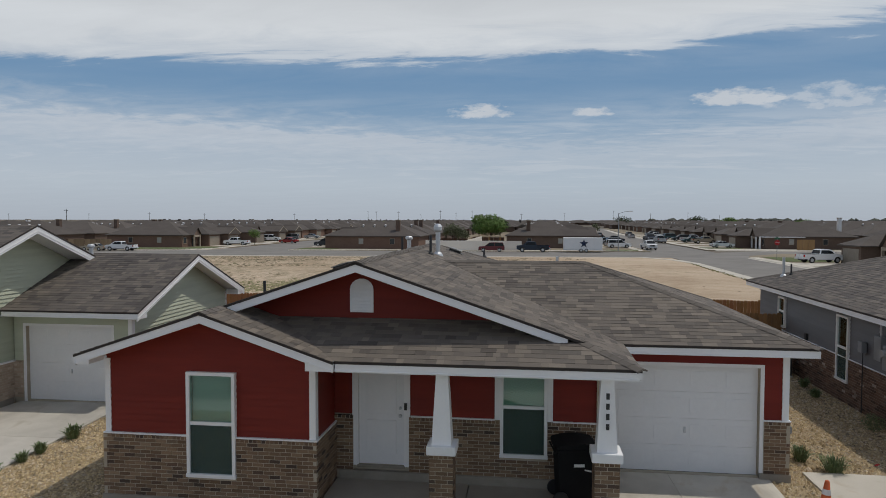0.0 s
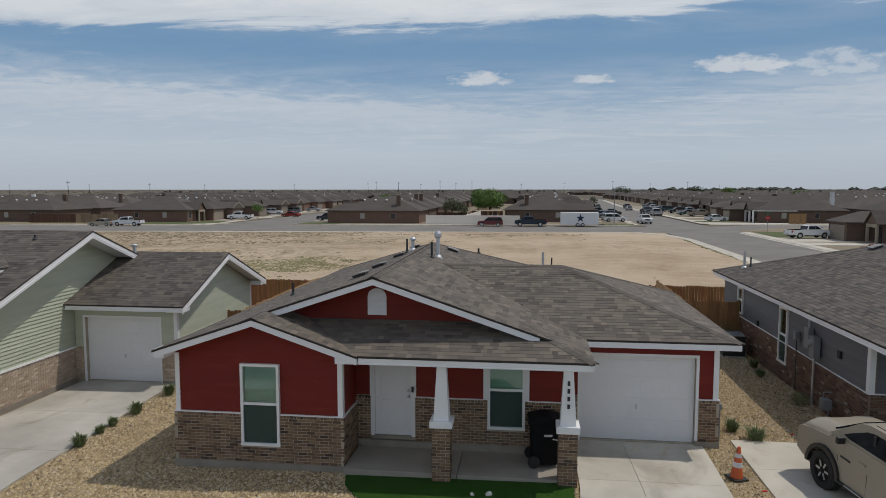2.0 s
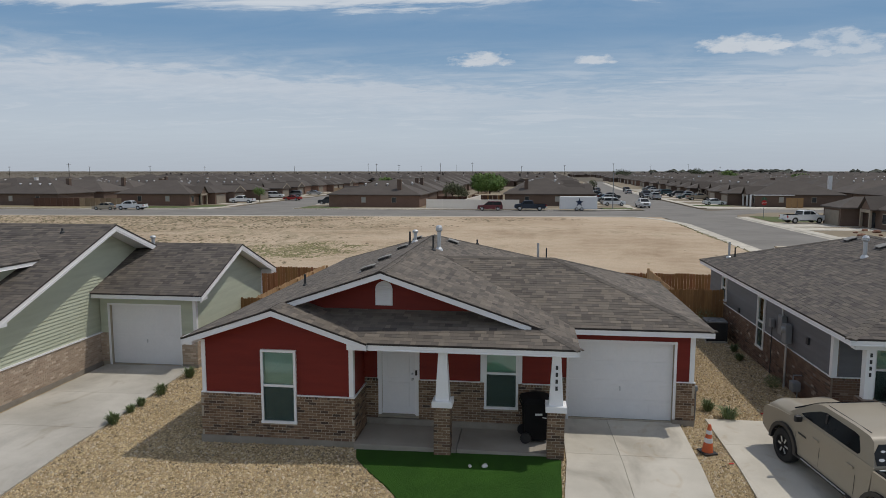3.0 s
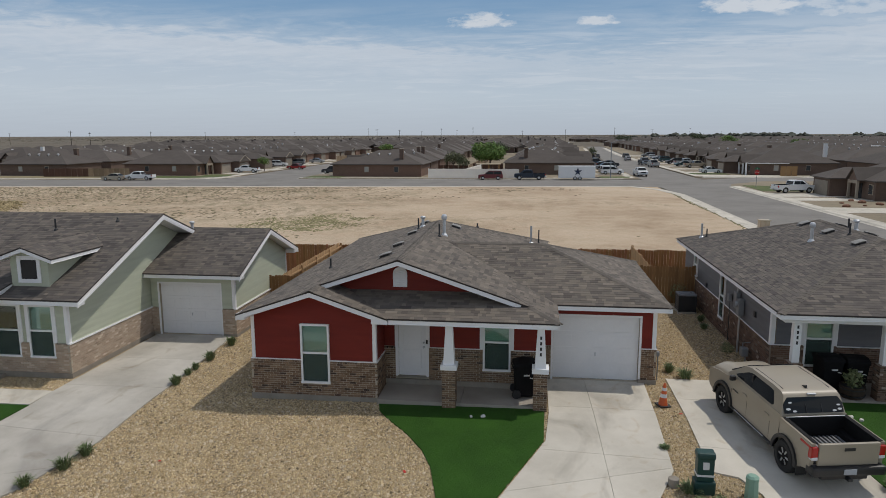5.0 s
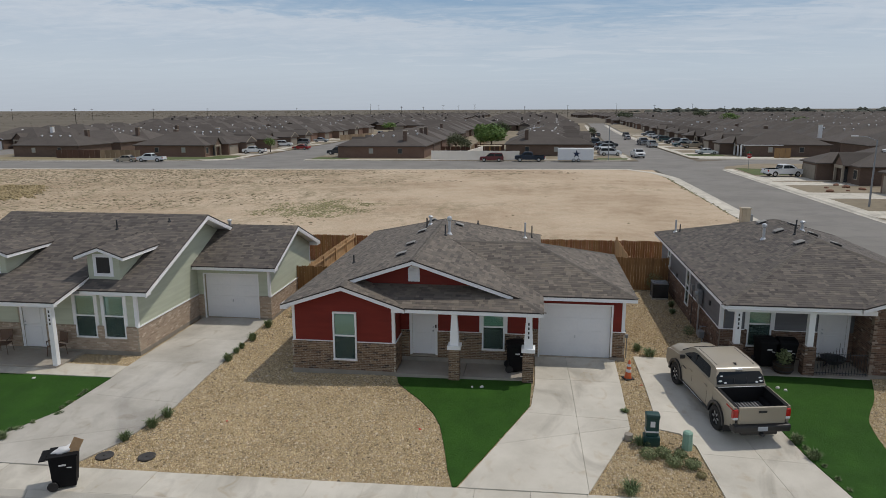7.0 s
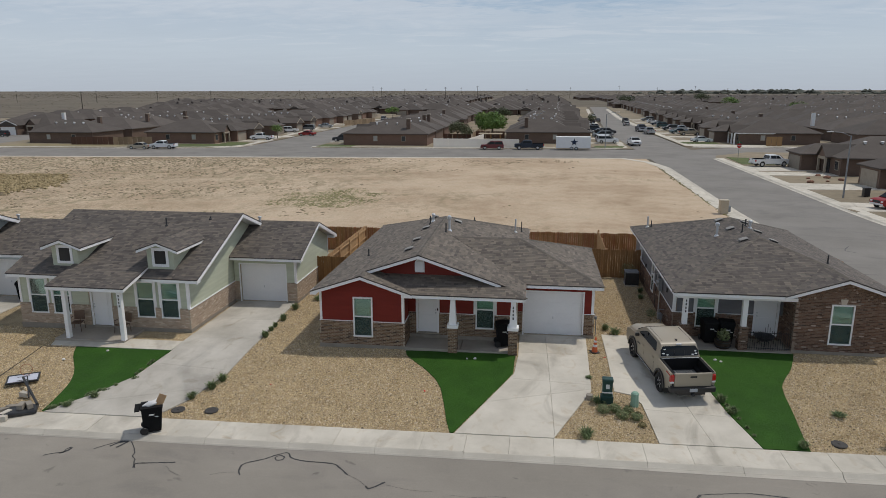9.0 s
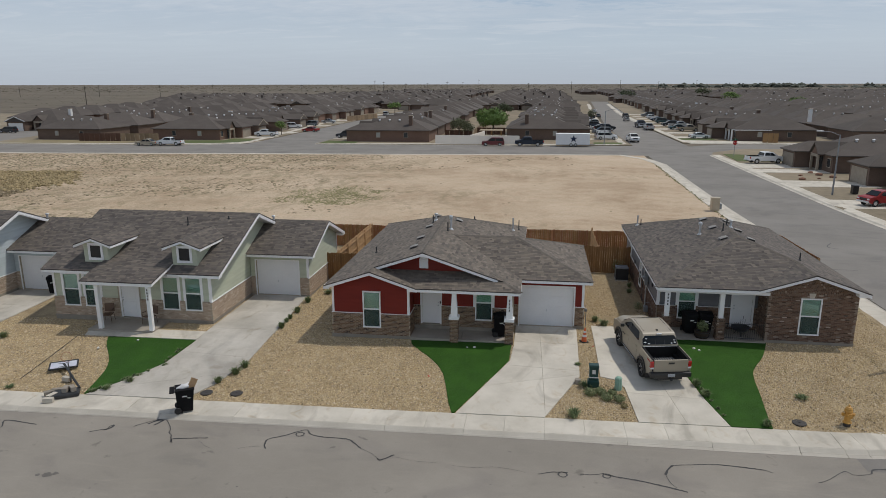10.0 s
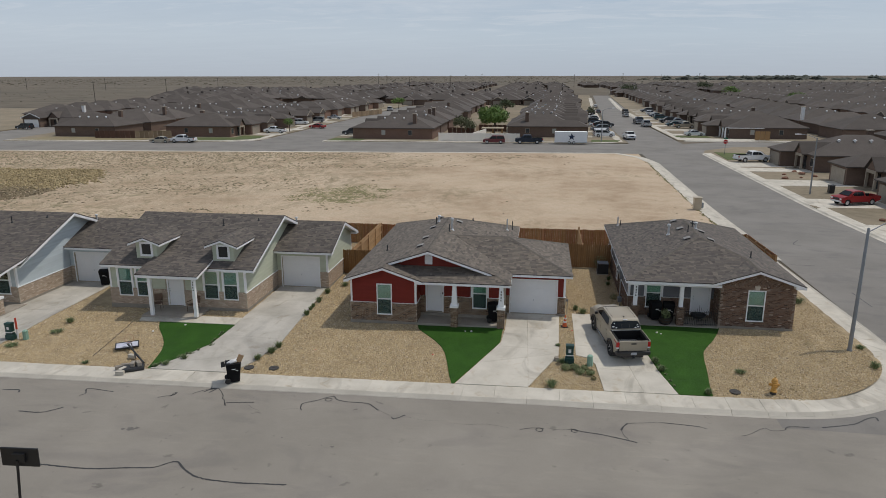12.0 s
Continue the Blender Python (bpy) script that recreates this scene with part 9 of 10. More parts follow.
def estate_house(kind, detail=True):
    """One-storey brick house, its front towards -y; the garage wing on one side, the porch on the other."""
    w, d, out = ((13.2, 17.2, 3.0), (13.0, 18.2, 3.8), (13.6, 17.8, 2.4), (14.6, 17.0, 3.4))[kind % 4]
    sd = -1 if kind in (2, 5) else 1
    tone = ("brown brick one-storey house with a hipped brown roof and front garage", "brown brick one-storey house with white porch posts and hipped roof", "red-brown brick house with a wide hipped roof", "brown brick house with a gabled garage wing")[kind % 4]
    t = thing("house", (0, 0, 0), tone if detail else "brown brick house with a hipped roof among many", "house", "estate houses")

    def bx(x0, y0, z0, x1, y1, z1, **k):
        return boxes((min(sd * x0, sd * x1), y0, z0, max(sd * x0, sd * x1), y1, z1), **k)

    x0, x1 = -w / 2, w / 2
    wx = x0 + 6.4
    plan = [(x0 + 0.4, d - 0.4), (x0 + 0.4, 0.4 - out), (wx - 0.4, 0.4 - out), (wx - 0.4, 0.4), (x1 - 0.4, 0.4), (x1 - 0.4, d - 0.4)]
    part("wall", extruded([(sd * x, y, -0.2) for x, y in plan], (0, 0, 2.8)), far_brick if kind % 4 != 2 else far_red_brick, t)
    bm = bmesh.new()
    hip(bm, x0, 0, x1, d, 2.62, 0.42)
    rf = part("roof", bm, far_roof, t)
    bm = bmesh.new()
    a0, a1 = sorted((sd * (x0 + 0.02), sd * (wx + 0.1)))
    hip(bm, a0, -out, a1, 8.6, 2.63, 0.43, 1.0 if kind % 4 == 3 else 0.0)
    part("wing_roof", bm, far_roof, t)
    part("garage_door", bx(x0 + 0.95, 0.33 - out, -0.1, wx - 0.9, 0.42 - out, 2.15), vent_white if kind == 7 else far_door, t)
    if kind % 4 == 3:
        # end wall of the gabled wing, with its rake boards
        mid_, rise = (x0 + 0.02 + wx + 0.1) / 2, (wx + 0.08 - x0) / 2 * 0.43
        part("gable_wall", extruded([(sd * (x0 + 0.4), 0.38 - out, 2.5), (sd * (wx - 0.4), 0.38 - out, 2.5), (sd * mid_, 0.38 - out, 2.5 + rise - 0.1)], (0, 0.2, 0)), far_brick, t)
        bm = bmesh.new()
        for a in (x0, wx + 0.12):
            prism(bm, [(sd * a, -out - 0.03, 2.44), (sd * mid_, -out - 0.03, 2.44 + rise), (sd * mid_, -out - 0.03, 2.66 + rise), (sd * a, -out - 0.03, 2.66)], (0, 0.028, 0))
        part("rake_board", bm, vent_white if kind == 7 else far_trim, t)
    if kind % 4 != 1 and detail:
        cx, cy = (x0 + 2.6, d - 5.0) if kind % 2 == 0 else (x1 - 2.8, 9.5)
        cx *= sd
        ch = part("chimney", boxes((cx - 0.42, cy - 0.42, 3.2, cx + 0.42, cy + 0.42, 5.75)), (far_brick, far_trim, far_brick, vent_white)[kind % 4], rf)
        if detail:
            part("chimney_cap", boxes((cx - 0.5, cy - 0.5, 5.75, cx + 0.5, cy + 0.5, 5.9)), far_trim, ch)
    for i in range(4 if detail else 2):
        x, y = (-2.2, 6.0 + i * 2.2) if kind % 2 else (2.3, 5.0 + i * 2.4)
        z = 2.62 + (w / 2 - abs(x)) * 0.42
        part("roof_vent", turned((0.17, z - 0.05), (0.17, z + 0.16), (0.29, z + 0.2), (0.29, z + 0.3), (0.05, z + 0.4), n=8, m=Matrix.Translation((x, y, 0))), vent_white, rf)
    if not detail:
        return t
    gx = wx + 2.2
    g = part("entry_gable", extruded([(sd * (gx - 1.5), -0.6, 2.5), (sd * (gx + 1.5), -0.6, 2.5), (sd * gx, -0.6, 4.05)], (0, 0.3, 0)), far_brick, t)
    bm = bmesh.new()
    for sg in (-1, 1):
        prism(bm, [(sd * gx, -0.9, 4.2), (sd * gx + sg * 1.8, -0.9, 2.46), (sd * gx + sg * 1.8, 2.5, 2.46), (sd * gx, 4.4, 4.2)], (0, 0, 0.1))
    part("entry_roof", bm, far_roof, g)
    part("entry_arch", bx(gx - 1.35, -0.72, 2.1, gx + 1.35, -0.48, 2.5), far_trim, g)
    for k in ((gx - 1.4, gx + 1.3, x1 - 0.75) if kind % 4 == 1 else (gx - 1.4, gx + 1.1)):
        part("porch_post", bx(k, -0.75, -0.1, k + 0.3, -0.45, 2.55), vent_white if kind % 4 == 1 else far_trim, t)
    if kind % 4 == 1:
        part("eave_board", bx(wx + 0.12, -0.04, 2.4, x1 + 0.04, 0.0, 2.58), vent_white, t)
        part("eave_board", bx(x1, 0.0, 2.4, x1 + 0.04, 8.0, 2.58), vent_white, t)
    part("front_door", bx(gx - 0.5, 0.32, 0, gx + 0.5, 0.42, 2.1), far_pane, t)
    for a in (x0 + 0.33, x1 - 0.45):
        for y in (5.0, 11.5):
            wn = part("window", bx(a, y, 0.9, a + 0.12, y + 1.0, 2.1), far_trim, t)
            part("pane", bx(a - 0.02, y + 0.08, 0.98, a + 0.14, y + 0.92, 2.02), far_blind if y < 6 else far_pane, wn)
    wn = part("window", bx(x1 - 2.2, 0.33, 0.7, x1 - 1.0, 0.45, 2.1), far_trim, t)
    part("pane", bx(x1 - 2.1, 0.3, 0.8, x1 - 1.1, 0.4, 2.0), far_pane, wn)
    return t


PROTOS = {}
HR = random.Random(21)


def place_house(kind, detail, x, y, yaw):
    """yaw: the way the front looks, 0 for south."""
    m = pose(x, y, F_Z, 0, 0, yaw)
    key = (kind, detail)
    if key not in PROTOS:
        PROTOS[key] = estate_house(kind, detail)
        PROTOS[key].matrix_basis = m
        return PROTOS[key]
    return copy_thing(PROTOS[key], m)


# rows back to back: (x of the fronts, first y, pitch, count, which way the fronts look, drift in x per metre, how many near ones, first kind)
ROWS_OF_HOUSES = [
    (11.6, 149.3, 14.9, 19, 90, 0.03, 7, 0), (-39.7, 140.2, 14.9, 11, -90, 0.0, 6, 2), (-72.6, 140.2, 15.2, 11, 90, 0.0, 5, 2), (-118.8, 137.0, 15.2, 9, -90, -0.04, 4, 0),
    (47.0, 151.0, 15.3, 20, -90, 0.04, 9, 1), (88.0, 149.0, 15.3, 20, 90, 0.045, 0, 3), (105.0, 148.0, 15.4, 20, -90, 0.045, 0, 0), (146.0, 148.0, 15.4, 20, 90, 0.045, 0, 0), (160.0, 148.0, 15.4, 20, -90, 0.045, 0, 0), (201.0, 148.0, 15.4, 20, 90, 0.045, 0, 0),
    (90.0, 46.0, 15.6, 6, 90, 0.0, 1, 3), (106.0, 46.0, 15.6, 6, -90, 0.0, 0, 0), (148.0, 46.0, 15.6, 6, 90, 0.0, 0, 0), ]
for sx, y0, pitch, count, yaw, drift, near, first in ROWS_OF_HOUSES:
    for i in range(count):
        y = y0 + i * pitch
        x = sx + drift * max(0.0, y - 140) + (HR.uniform(-0.7, 0.7) if i else 0)
        k = first if i == 0 else HR.choice((0, 1, 2, 3) if i < near else (0, 2, 3))
        place_house(k, i < near, x, y, yaw)
place_house(7, True, -143.0, 161.5, 0)
for k, x, y in ((0, 45.6, 93.0), (0, 47.9, 73.0), (1, 47.4, 55.5), (0, 47.4, 39.5)):
    place_house(k, True, x, y, -90)
for i in range(5):
    for x, yaw in ((-150.0 - 2.2 * i, 90), (-133.0 - 2.2 * i, -90)):
        place_house(HR.choice((0, 2, 3)), False, x, 186 + i * 15.6, yaw)
for i in range(6):
    place_house(HR.choice((0, 2, 3)), False, -60 + i * 15.2, 316 + HR.uniform(-2, 2), 0)


def many_roofs():
    """The endless roofs further off, too small to tell apart."""
    bm_v, bm_f = [], []

    def add(bm, store_v, store_f):
        n = len(store_v)
        bm.verts.index_update()
        store_v.extend(tuple(v.co) for v in bm.verts)
        store_f.extend(tuple(v.index + n for v in f.verts) for f in bm.faces)
        bm.free()

    wv, wf, vv, vf = [], [], [], []
    rnd = random.Random(8)
    spots = []
    for gx in range(-4, 34):
        for gy in range(0, 26):
            x, y = -90 + gx * 21 + (gy % 2) * 4, 458 + gy * 17.5
            if x < -60 - (gy * 4) and rnd.random() < 0.35 or abs(x - 48 - gy) < 9 or gx % 4 == 2:
                continue
            spots.append((x, y))
    for gx in range(0, 8):
        for gy in range(0, 7):
            spots.append((-128 + gx * 19 + (gy % 2) * 5, 338 + gy * 17))
    for gx in range(0, 24):
        for gy in range(0, 24):
            x, y = 232 + gx * 21, 60 + gy * 16.5
            if gx % 4 == 2 or 122 < y < 142:
                continue
            spots.append((x, y))
    for gx in range(0, 5):
        for gy in range(0, 7):
            spots.append((-330 + gx * 34, 130 + gy * 18) if gx < 3 else (-215 + gx * 7, 250 + gy * 17))
    for gy in range(0, 17):
        y = 262 + gy * 17
        for gx in range(0, 13):
            x = -148 - gx * 19.5 - (gx // 2) * 9
            if x > -160 - 0.46 * (y - 221):
                spots.append((x, y))
    for x, y in spots:
        if x < -130 - 0.5 * (y - 190):
            continue
        x, y = x + rnd.uniform(-2, 2), y + rnd.uniform(-2, 2)
        a, b = rnd.choice(((8.5, 6.6), (6.8, 8.6)))
        bm = bmesh.new()
        hip(bm, x - a, y - b, x + a, y + b, F_Z + 2.6, 0.4 + rnd.uniform(-0.03, 0.05))
        if rnd.random() < 0.6:
            hip(bm, x - a + 1, y - b - 3, x - a + 7.5, y + 1, F_Z + 2.6, 0.42)
        if rnd.random() < 0.35:
            hip(bm, x + 1.5, y - b - 1.5, x + 6, y, F_Z + 2.8, 0.5, 1.0)
        if rnd.random() < 0.16:
            box(bm, x + 2, y - 0.5, F_Z + 3, x + 3, y + 0.5, F_Z + 6.0)
        for _ in range(rnd.choice((0, 1, 2))):
            vent = bmesh.new()
            vx, vy = x + rnd.uniform(-2, 2), y - rnd.uniform(1.2, 3.2)
            box(vent, vx - 0.28, vy - 0.28, F_Z + 3.7, vx + 0.28, vy + 0.28, F_Z + 4.55)
            add(vent, vv, vf)
        add(bm, bm_v, bm_f)
        bm = bmesh.new()
        box(bm, x - a + 0.5, y - b + 0.5, F_Z - 0.3, x + a - 0.5, y + b - 0.5, F_Z + 2.55)
        add(bm, wv, wf)
    solo("distant_roofs", (bm_v, [], bm_f), far_roof, "endless brown roofs of distant houses", "houses", kind="stuff")
    solo("distant_vents", (vv, [], vf), vent_white, "white vents on distant brown roofs", "roof vents", kind="stuff")
    solo("distant_walls", (wv, [], wf), far_brick, "brown brick walls of distant houses", "houses", kind="stuff")


many_roofs()


def flat_patch(name, poly, mat, label, lift=0.03):
    pts = [(x, y, base(y) + lift) for x, y in poly]
    return solo(name, extruded(pts, (0, 0, -0.08)), mat, label, "driveway" if mat is concrete else "ground", kind="structure")


# driveways and small lawns of the houses that face the near streets
for x0, x1, y, hw in ((35.4, 46, 95.2, 2.9), (35.4, 46, 88.6, 1.9), (35.4, 46.5, 74.8, 2.6), (35.4, 46, 58.8, 2.6), (35.4, 46.5, 42.8, 2.6)):
    flat_patch("driveway", [(x0, y - hw - 0.4), (x1, y - hw), (x1, y + hw), (x0, y + hw + 0.4)], concrete, "pale concrete driveway")
for i in range(9):
    y, x = 151.0 + 15.3 * i + 3.2, 0.04 * 15.3 * i
    flat_patch("driveway", [(35.2 + x, y - 2.4), (44.5 + x, y - 2.4), (44.5 + x, y + 2.4), (35.2 + x, y + 2.4)], concrete, "pale concrete driveway")
    y = 149.3 + 14.9 * i - 3.2
    flat_patch("driveway", [(14 + 0.45 * i, y - 2.4), (22.2 + 0.25 * i, y - 2.4), (22.2 + 0.25 * i, y + 2.4), (14 + 0.45 * i, y + 2.4)], concrete, "pale concrete driveway")
    y = 140.2 + 14.9 * i + 3.2
    flat_patch("driveway", [(-47.2, y - 2.4), (-41.8, y - 2.4), (-41.8, y + 2.4), (-47.2, y + 2.4)], concrete, "pale concrete driveway")
    y = 140.2 + 15.2 * i + 3.2
    flat_patch("driveway", [(-70.5, y - 2.4), (-62.9, y - 2.4), (-62.9, y + 2.4), (-70.5, y + 2.4)], concrete, "pale concrete driveway")
flat_patch("lawn_patch", [(36.0, 138.6), (55.5, 138.2), (55.5, 142.6), (46.5, 143.6), (36.0, 145.4)], concrete, "pale concrete apron beside a corner house")
rock_red = surf("red_yard_rock", (0.15, 0.07, 0.045), (0.28, 0.15, 0.1), scale=3, fine=20, rough=0.9, bump=0.6, dist=0.05)
for x, y, r in ((39.1, 78.9, 0.45), (43.2, 84.0, 0.5), (43.0, 86.6, 0.35), (40.4, 83.2, 0.3), (44.2, 81.5, 0.45), (41.8, 80.0, 0.25), (40.2, 63.4, 0.4), (41.5, 49.6, 0.4), (38.9, 48.4, 0.3)):
    bm = bmesh.new()
    bmesh.ops.create_icosphere(bm, subdivisions=2, radius=r)
    for v in bm.verts:
        v.co *= 1 + 0.35 * noise.noise(v.co * 2.2 + Vector((x, y, 0)))
        v.co.z *= 0.55
        v.co += Vector((x, y, base(y) + r * 0.25))
    solo("yard_rock", bm, rock_red, "reddish landscape rock on bare soil", "rock", group="yard rocks")
flat_patch("lawn_patch", [(36.6, 101.5), (44, 101.5), (43, 112), (37.2, 114)], far_grass, "small green lawn at a street corner")
flat_patch("lawn_patch", [(36.0, 146.0), (44, 146.2), (44, 151), (36.0, 151)], far_grass, "small green lawn at a street corner")
flat_patch("lawn_patch", [(14.6, 132.2), (20.6, 132.5), (21.6, 137), (15, 137)], far_grass, "small green lawn at a street corner")
flat_patch("lawn_patch", [(-86, 123.0), (-70, 125.4), (-65.6, 128.6), (-64.6, 132), (-66, 138), (-71.5, 138), (-71.5, 132.6), (-86, 130.8)], far_grass, "strip of dry green lawn along the far street")
flat_patch("lawn_patch", [(-121, 121.0), (-91, 122.7), (-91, 129), (-119.5, 129)], surf("dry_lawn", (0.2, 0.16, 0.085), (0.3, 0.25, 0.14), scale=0.5, fine=4), "strip of dry lawn along the far street")
flat_patch("lawn_patch", [(-46.5, 128), (-38.5, 128.4), (-38.5, 132.5), (-46.5, 135)], far_grass, "small green lawn at a street corner")

# pale garden wall, wooden fences and a pergola between the two rows
gw = thing("garden_wall", (-10, 130.5, F_Z), "long pale beige garden wall along the far street", "wall", kind="structure")
for i in range(6):
    a = -20.2 + i * 3.12
    part("wall_panel", boxes((a + 0.12, 130.4 + 0.05 * a * 0 , F_Z - 0.2, a + 3.03, 130.55, F_Z + 1.85)), stucco, gw)
    part("pier", boxes((a - 0.12, 130.34, F_Z - 0.2, a + 0.12, 130.61, F_Z + 1.9)), stucco, gw)
part("wall_panel", extruded([(-12.6, 130.7, F_Z - 0.2), (-9.7, 134.5, F_Z - 0.2), (-9.7, 134.5, F_Z + 2.6), (-12.6, 130.7, F_Z + 1.85)], (0.15, 0, 0)), stucco, gw)
pale_fence_roof = surf("tan_pergola_roof", (0.3, 0.24, 0.16), (0.42, 0.35, 0.25), scale=0.6, fine=8)
pg = thing("pergola", (-8, 137, F_Z), "wooden garden pergola with a tan roof", "pergola")
for x in (-10.5, -8.2, -6.0):
    for y in (136.0, 138.7):
        part("post", boxes((x - 0.1, y - 0.1, F_Z - 0.1, x + 0.1, y + 0.1, F_Z + 2.5)), wood_grey, pg)
part("pergola_roof", boxes((-10.9, 135.6, F_Z + 2.5, -5.6, 139.1, F_Z + 2.62)), pale_fence_roof, pg)
brown_fence = surf("stained_fence", (0.075, 0.035, 0.022), (0.12, 0.06, 0.038), scale=0.6, fine=8, vary=0.2, stretch=(3, 3, 0.4))
pale_fence = surf("tan_fence", (0.2, 0.14, 0.085), (0.3, 0.22, 0.14), scale=0.6, fine=8, vary=0.2, stretch=(3, 3, 0.4))
orange_fence = surf("new_cedar_fence", (0.3, 0.17, 0.07), (0.42, 0.26, 0.12), scale=0.6, fine=8, vary=0.15, stretch=(3, 3, 0.4))


def far_fence(x0, y0, x1, y1, mat, label, high=1.8):
    f = Face((x0, y0), (x1, y1))
    t = thing("fence", (x0, y0, F_Z), label, "fence", "estate fences")
    n = max(2, round(f.length / 1.2))
    w = f.length / n
    for i in range(n):
        part("fence_panel", boxes((i * w + 0.03, -0.02, F_Z, (i + 1) * w - 0.03, 0.02, F_Z + high), m=f.m), mat, t)


far_fence(-105, 127.2, -95, 128.2, brown_fence, "dark brown stained wooden fence")
far_fence(-95, 128.2, -86, 129.2, pale_fence, "weathered tan wooden fence")
far_fence(52.3, 140.4, 55.6, 140.2, orange_fence, "new orange cedar fence", 2.1)
ch_ = thing("chimney", (72.0, 168.6, 3.0), "white chimney rising from a brown roof", "chimney")
part("stack", boxes((71.6, 168.2, 2.6, 72.4, 169.0, 5.95), bevel=0.02), vent_white, ch_)
part("chimney_cap", boxes((71.5, 168.1, 5.95, 72.5, 169.1, 6.1), bevel=0.02), far_trim, ch_)
far_fence(-64.5, 215, -58.5, 236, pale_fence, "pale tan fence along a street")

far_fence(-13.6, 151, -13.2, 290, pale_fence, "weathered tan fence between back yards")
far_fence(-20.5, 147.6, -13.6, 147.8, brown_fence, "dark brown stained wooden fence")
far_fence(-13.4, 158, -6, 158.4, brown_fence, "dark brown stained wooden fence")
fb = thing("wheeled_bin", (40.8, 66.6, base(66.6)), "black wheeled refuse bin in a front yard", "bin", "wheeled bins")
zf = base(66.6)
part("bin_body", boxes((40.45, 66.25, zf + 0.04, 41.1, 66.95, zf + 1.0), bevel=0.05), black_plastic, fb)
part("bin_lid", boxes((40.4, 66.2, zf + 1.0, 41.15, 67.0, zf + 1.08), bevel=0.03), black_plastic, fb)

# electrical cabinet, stop sign, far lamps, utility poles
eb = thing("electrical_cabinet", (21.05, 52.5, base(52.5)), "tan metal utility cabinet at the lot edge", "utility cabinet")
cab_tan = surf("tan_cabinet_paint", (0.4, 0.34, 0.25), (0.5, 0.43, 0.33), rough=0.5)
zb_ = base(52.5)
part("cabinet_body", boxes((20.75, 52.20, zb_ - 0.1, 21.55, 52.95, zb_ + 1.35), bevel=0.02), cab_tan, eb)
part("cabinet_top", boxes((20.69, 52.12, zb_ + 1.35, 21.61, 53.02, zb_ + 1.43), bevel=0.02), cab_tan, eb)
part("cabinet_door", boxes((20.8, 52.17, zb_ + 0.12, 21.14, 52.20, zb_ + 1.28), bevel=0.005), cab_tan, eb)
part("cabinet_door", boxes((21.16, 52.17, zb_ + 0.12, 21.5, 52.20, zb_ + 1.28), bevel=0.005), cab_tan, eb)
part("side_box", boxes((21.55, 52.30, zb_ + 0.2, 21.8, 52.80, zb_ + 0.8), bevel=0.02), grey_metal, eb)

sg_ = thing("stop_sign", (38.2, 110.0, F_Z), "red stop sign with street-name plates on a post", "road sign")
part("post", rods(((38.2, 110, F_Z), (38.2, 110, F_Z + 3.2), 0.04)), grey_metal, sg_)
oct_ = [(38.2 + 0.42 * math.cos(radians(a)), 109.93, F_Z + 2.45 + 0.42 * math.sin(radians(a))) for a in range(22, 382, 45)]
part("sign_face", extruded(oct_, (0, 0.02, 0)), surf("sign_red", (0.42, 0.02, 0.02), (0.5, 0.03, 0.03), bump=0.0), sg_)
txt = bpy.data.curves.new("stop_text", "FONT")
txt.body, txt.size, txt.align_x, txt.align_y, txt.extrude = "STOP", 0.3, "CENTER", "CENTER", 0.002
txt.materials.append(label_white)
to = under(new("lettering", txt), sg_)
to.matrix_basis = pose(38.2, 109.925, F_Z + 2.45, 90)
for k, yw in enumerate((0, 90)):
    part("name_plate", boxes((-0.4, -0.01, 0, 0.4, 0.01, 0.18), m=pose(38.2, 110, F_Z + 2.98 + k * 0.2, 0, 0, yw)), surf("sign_green", (0.02, 0.12, 0.06), (0.03, 0.15, 0.08), bump=0.0), sg_)
for x, y, dxx in ((37.8, 65.4, -1), (16.8, 131.6, 1)):
    zz = base(y)
    l2 = thing("street_lamp", (x, y, zz), "grey steel street lamp beside the street", "street lamp", "street lamps")
    part("pole", turned((0.11, 0), (0.07, 7.2), n=10, m=Matrix.Translation((x, y, zz))), grey_metal, l2, smooth=True)
    part("arm", rods(((x, y, zz + 7.1), (x + dxx * 1.0, y, zz + 7.5), 0.035), ((x + dxx * 1.0, y, zz + 7.5), (x + dxx * 2.0, y, zz + 7.6), 0.035)), grey_metal, l2)
    part("lamp_head", boxes((x + dxx * 2.3 - 0.35, y - 0.13, zz + 7.55, x + dxx * 2.3 + 0.35, y + 0.13, zz + 7.68), bevel=0.03), label_white, l2)
pole_wood = surf("creosote_pole", (0.03, 0.024, 0.02), (0.055, 0.045, 0.036), scale=2, rough=0.9)


def utility_pole(x, y, h):
    t = thing("utility_pole", (x, y, F_Z), "dark wooden utility pole with a crossarm", "utility pole", "utility poles")
    part("pole", turned((0.19, -0.5), (0.13, h), n=8, m=Matrix.Translation((x, y, F_Z))), pole_wood, t)
    part("crossarm", boxes((x - 1.2, y - 0.08, F_Z + h - 0.9, x + 1.2, y + 0.08, F_Z + h - 0.7)), pole_wood, t)
    for k in (-1.05, 0.0, 1.05):
        part("insulator", turned((0.06, 0), (0.08, 0.12), (0.03, 0.22), n=6, m=Matrix.Translation((x + k, y, F_Z + h - (0.7 if k else 0.0)))), grey_metal, t)


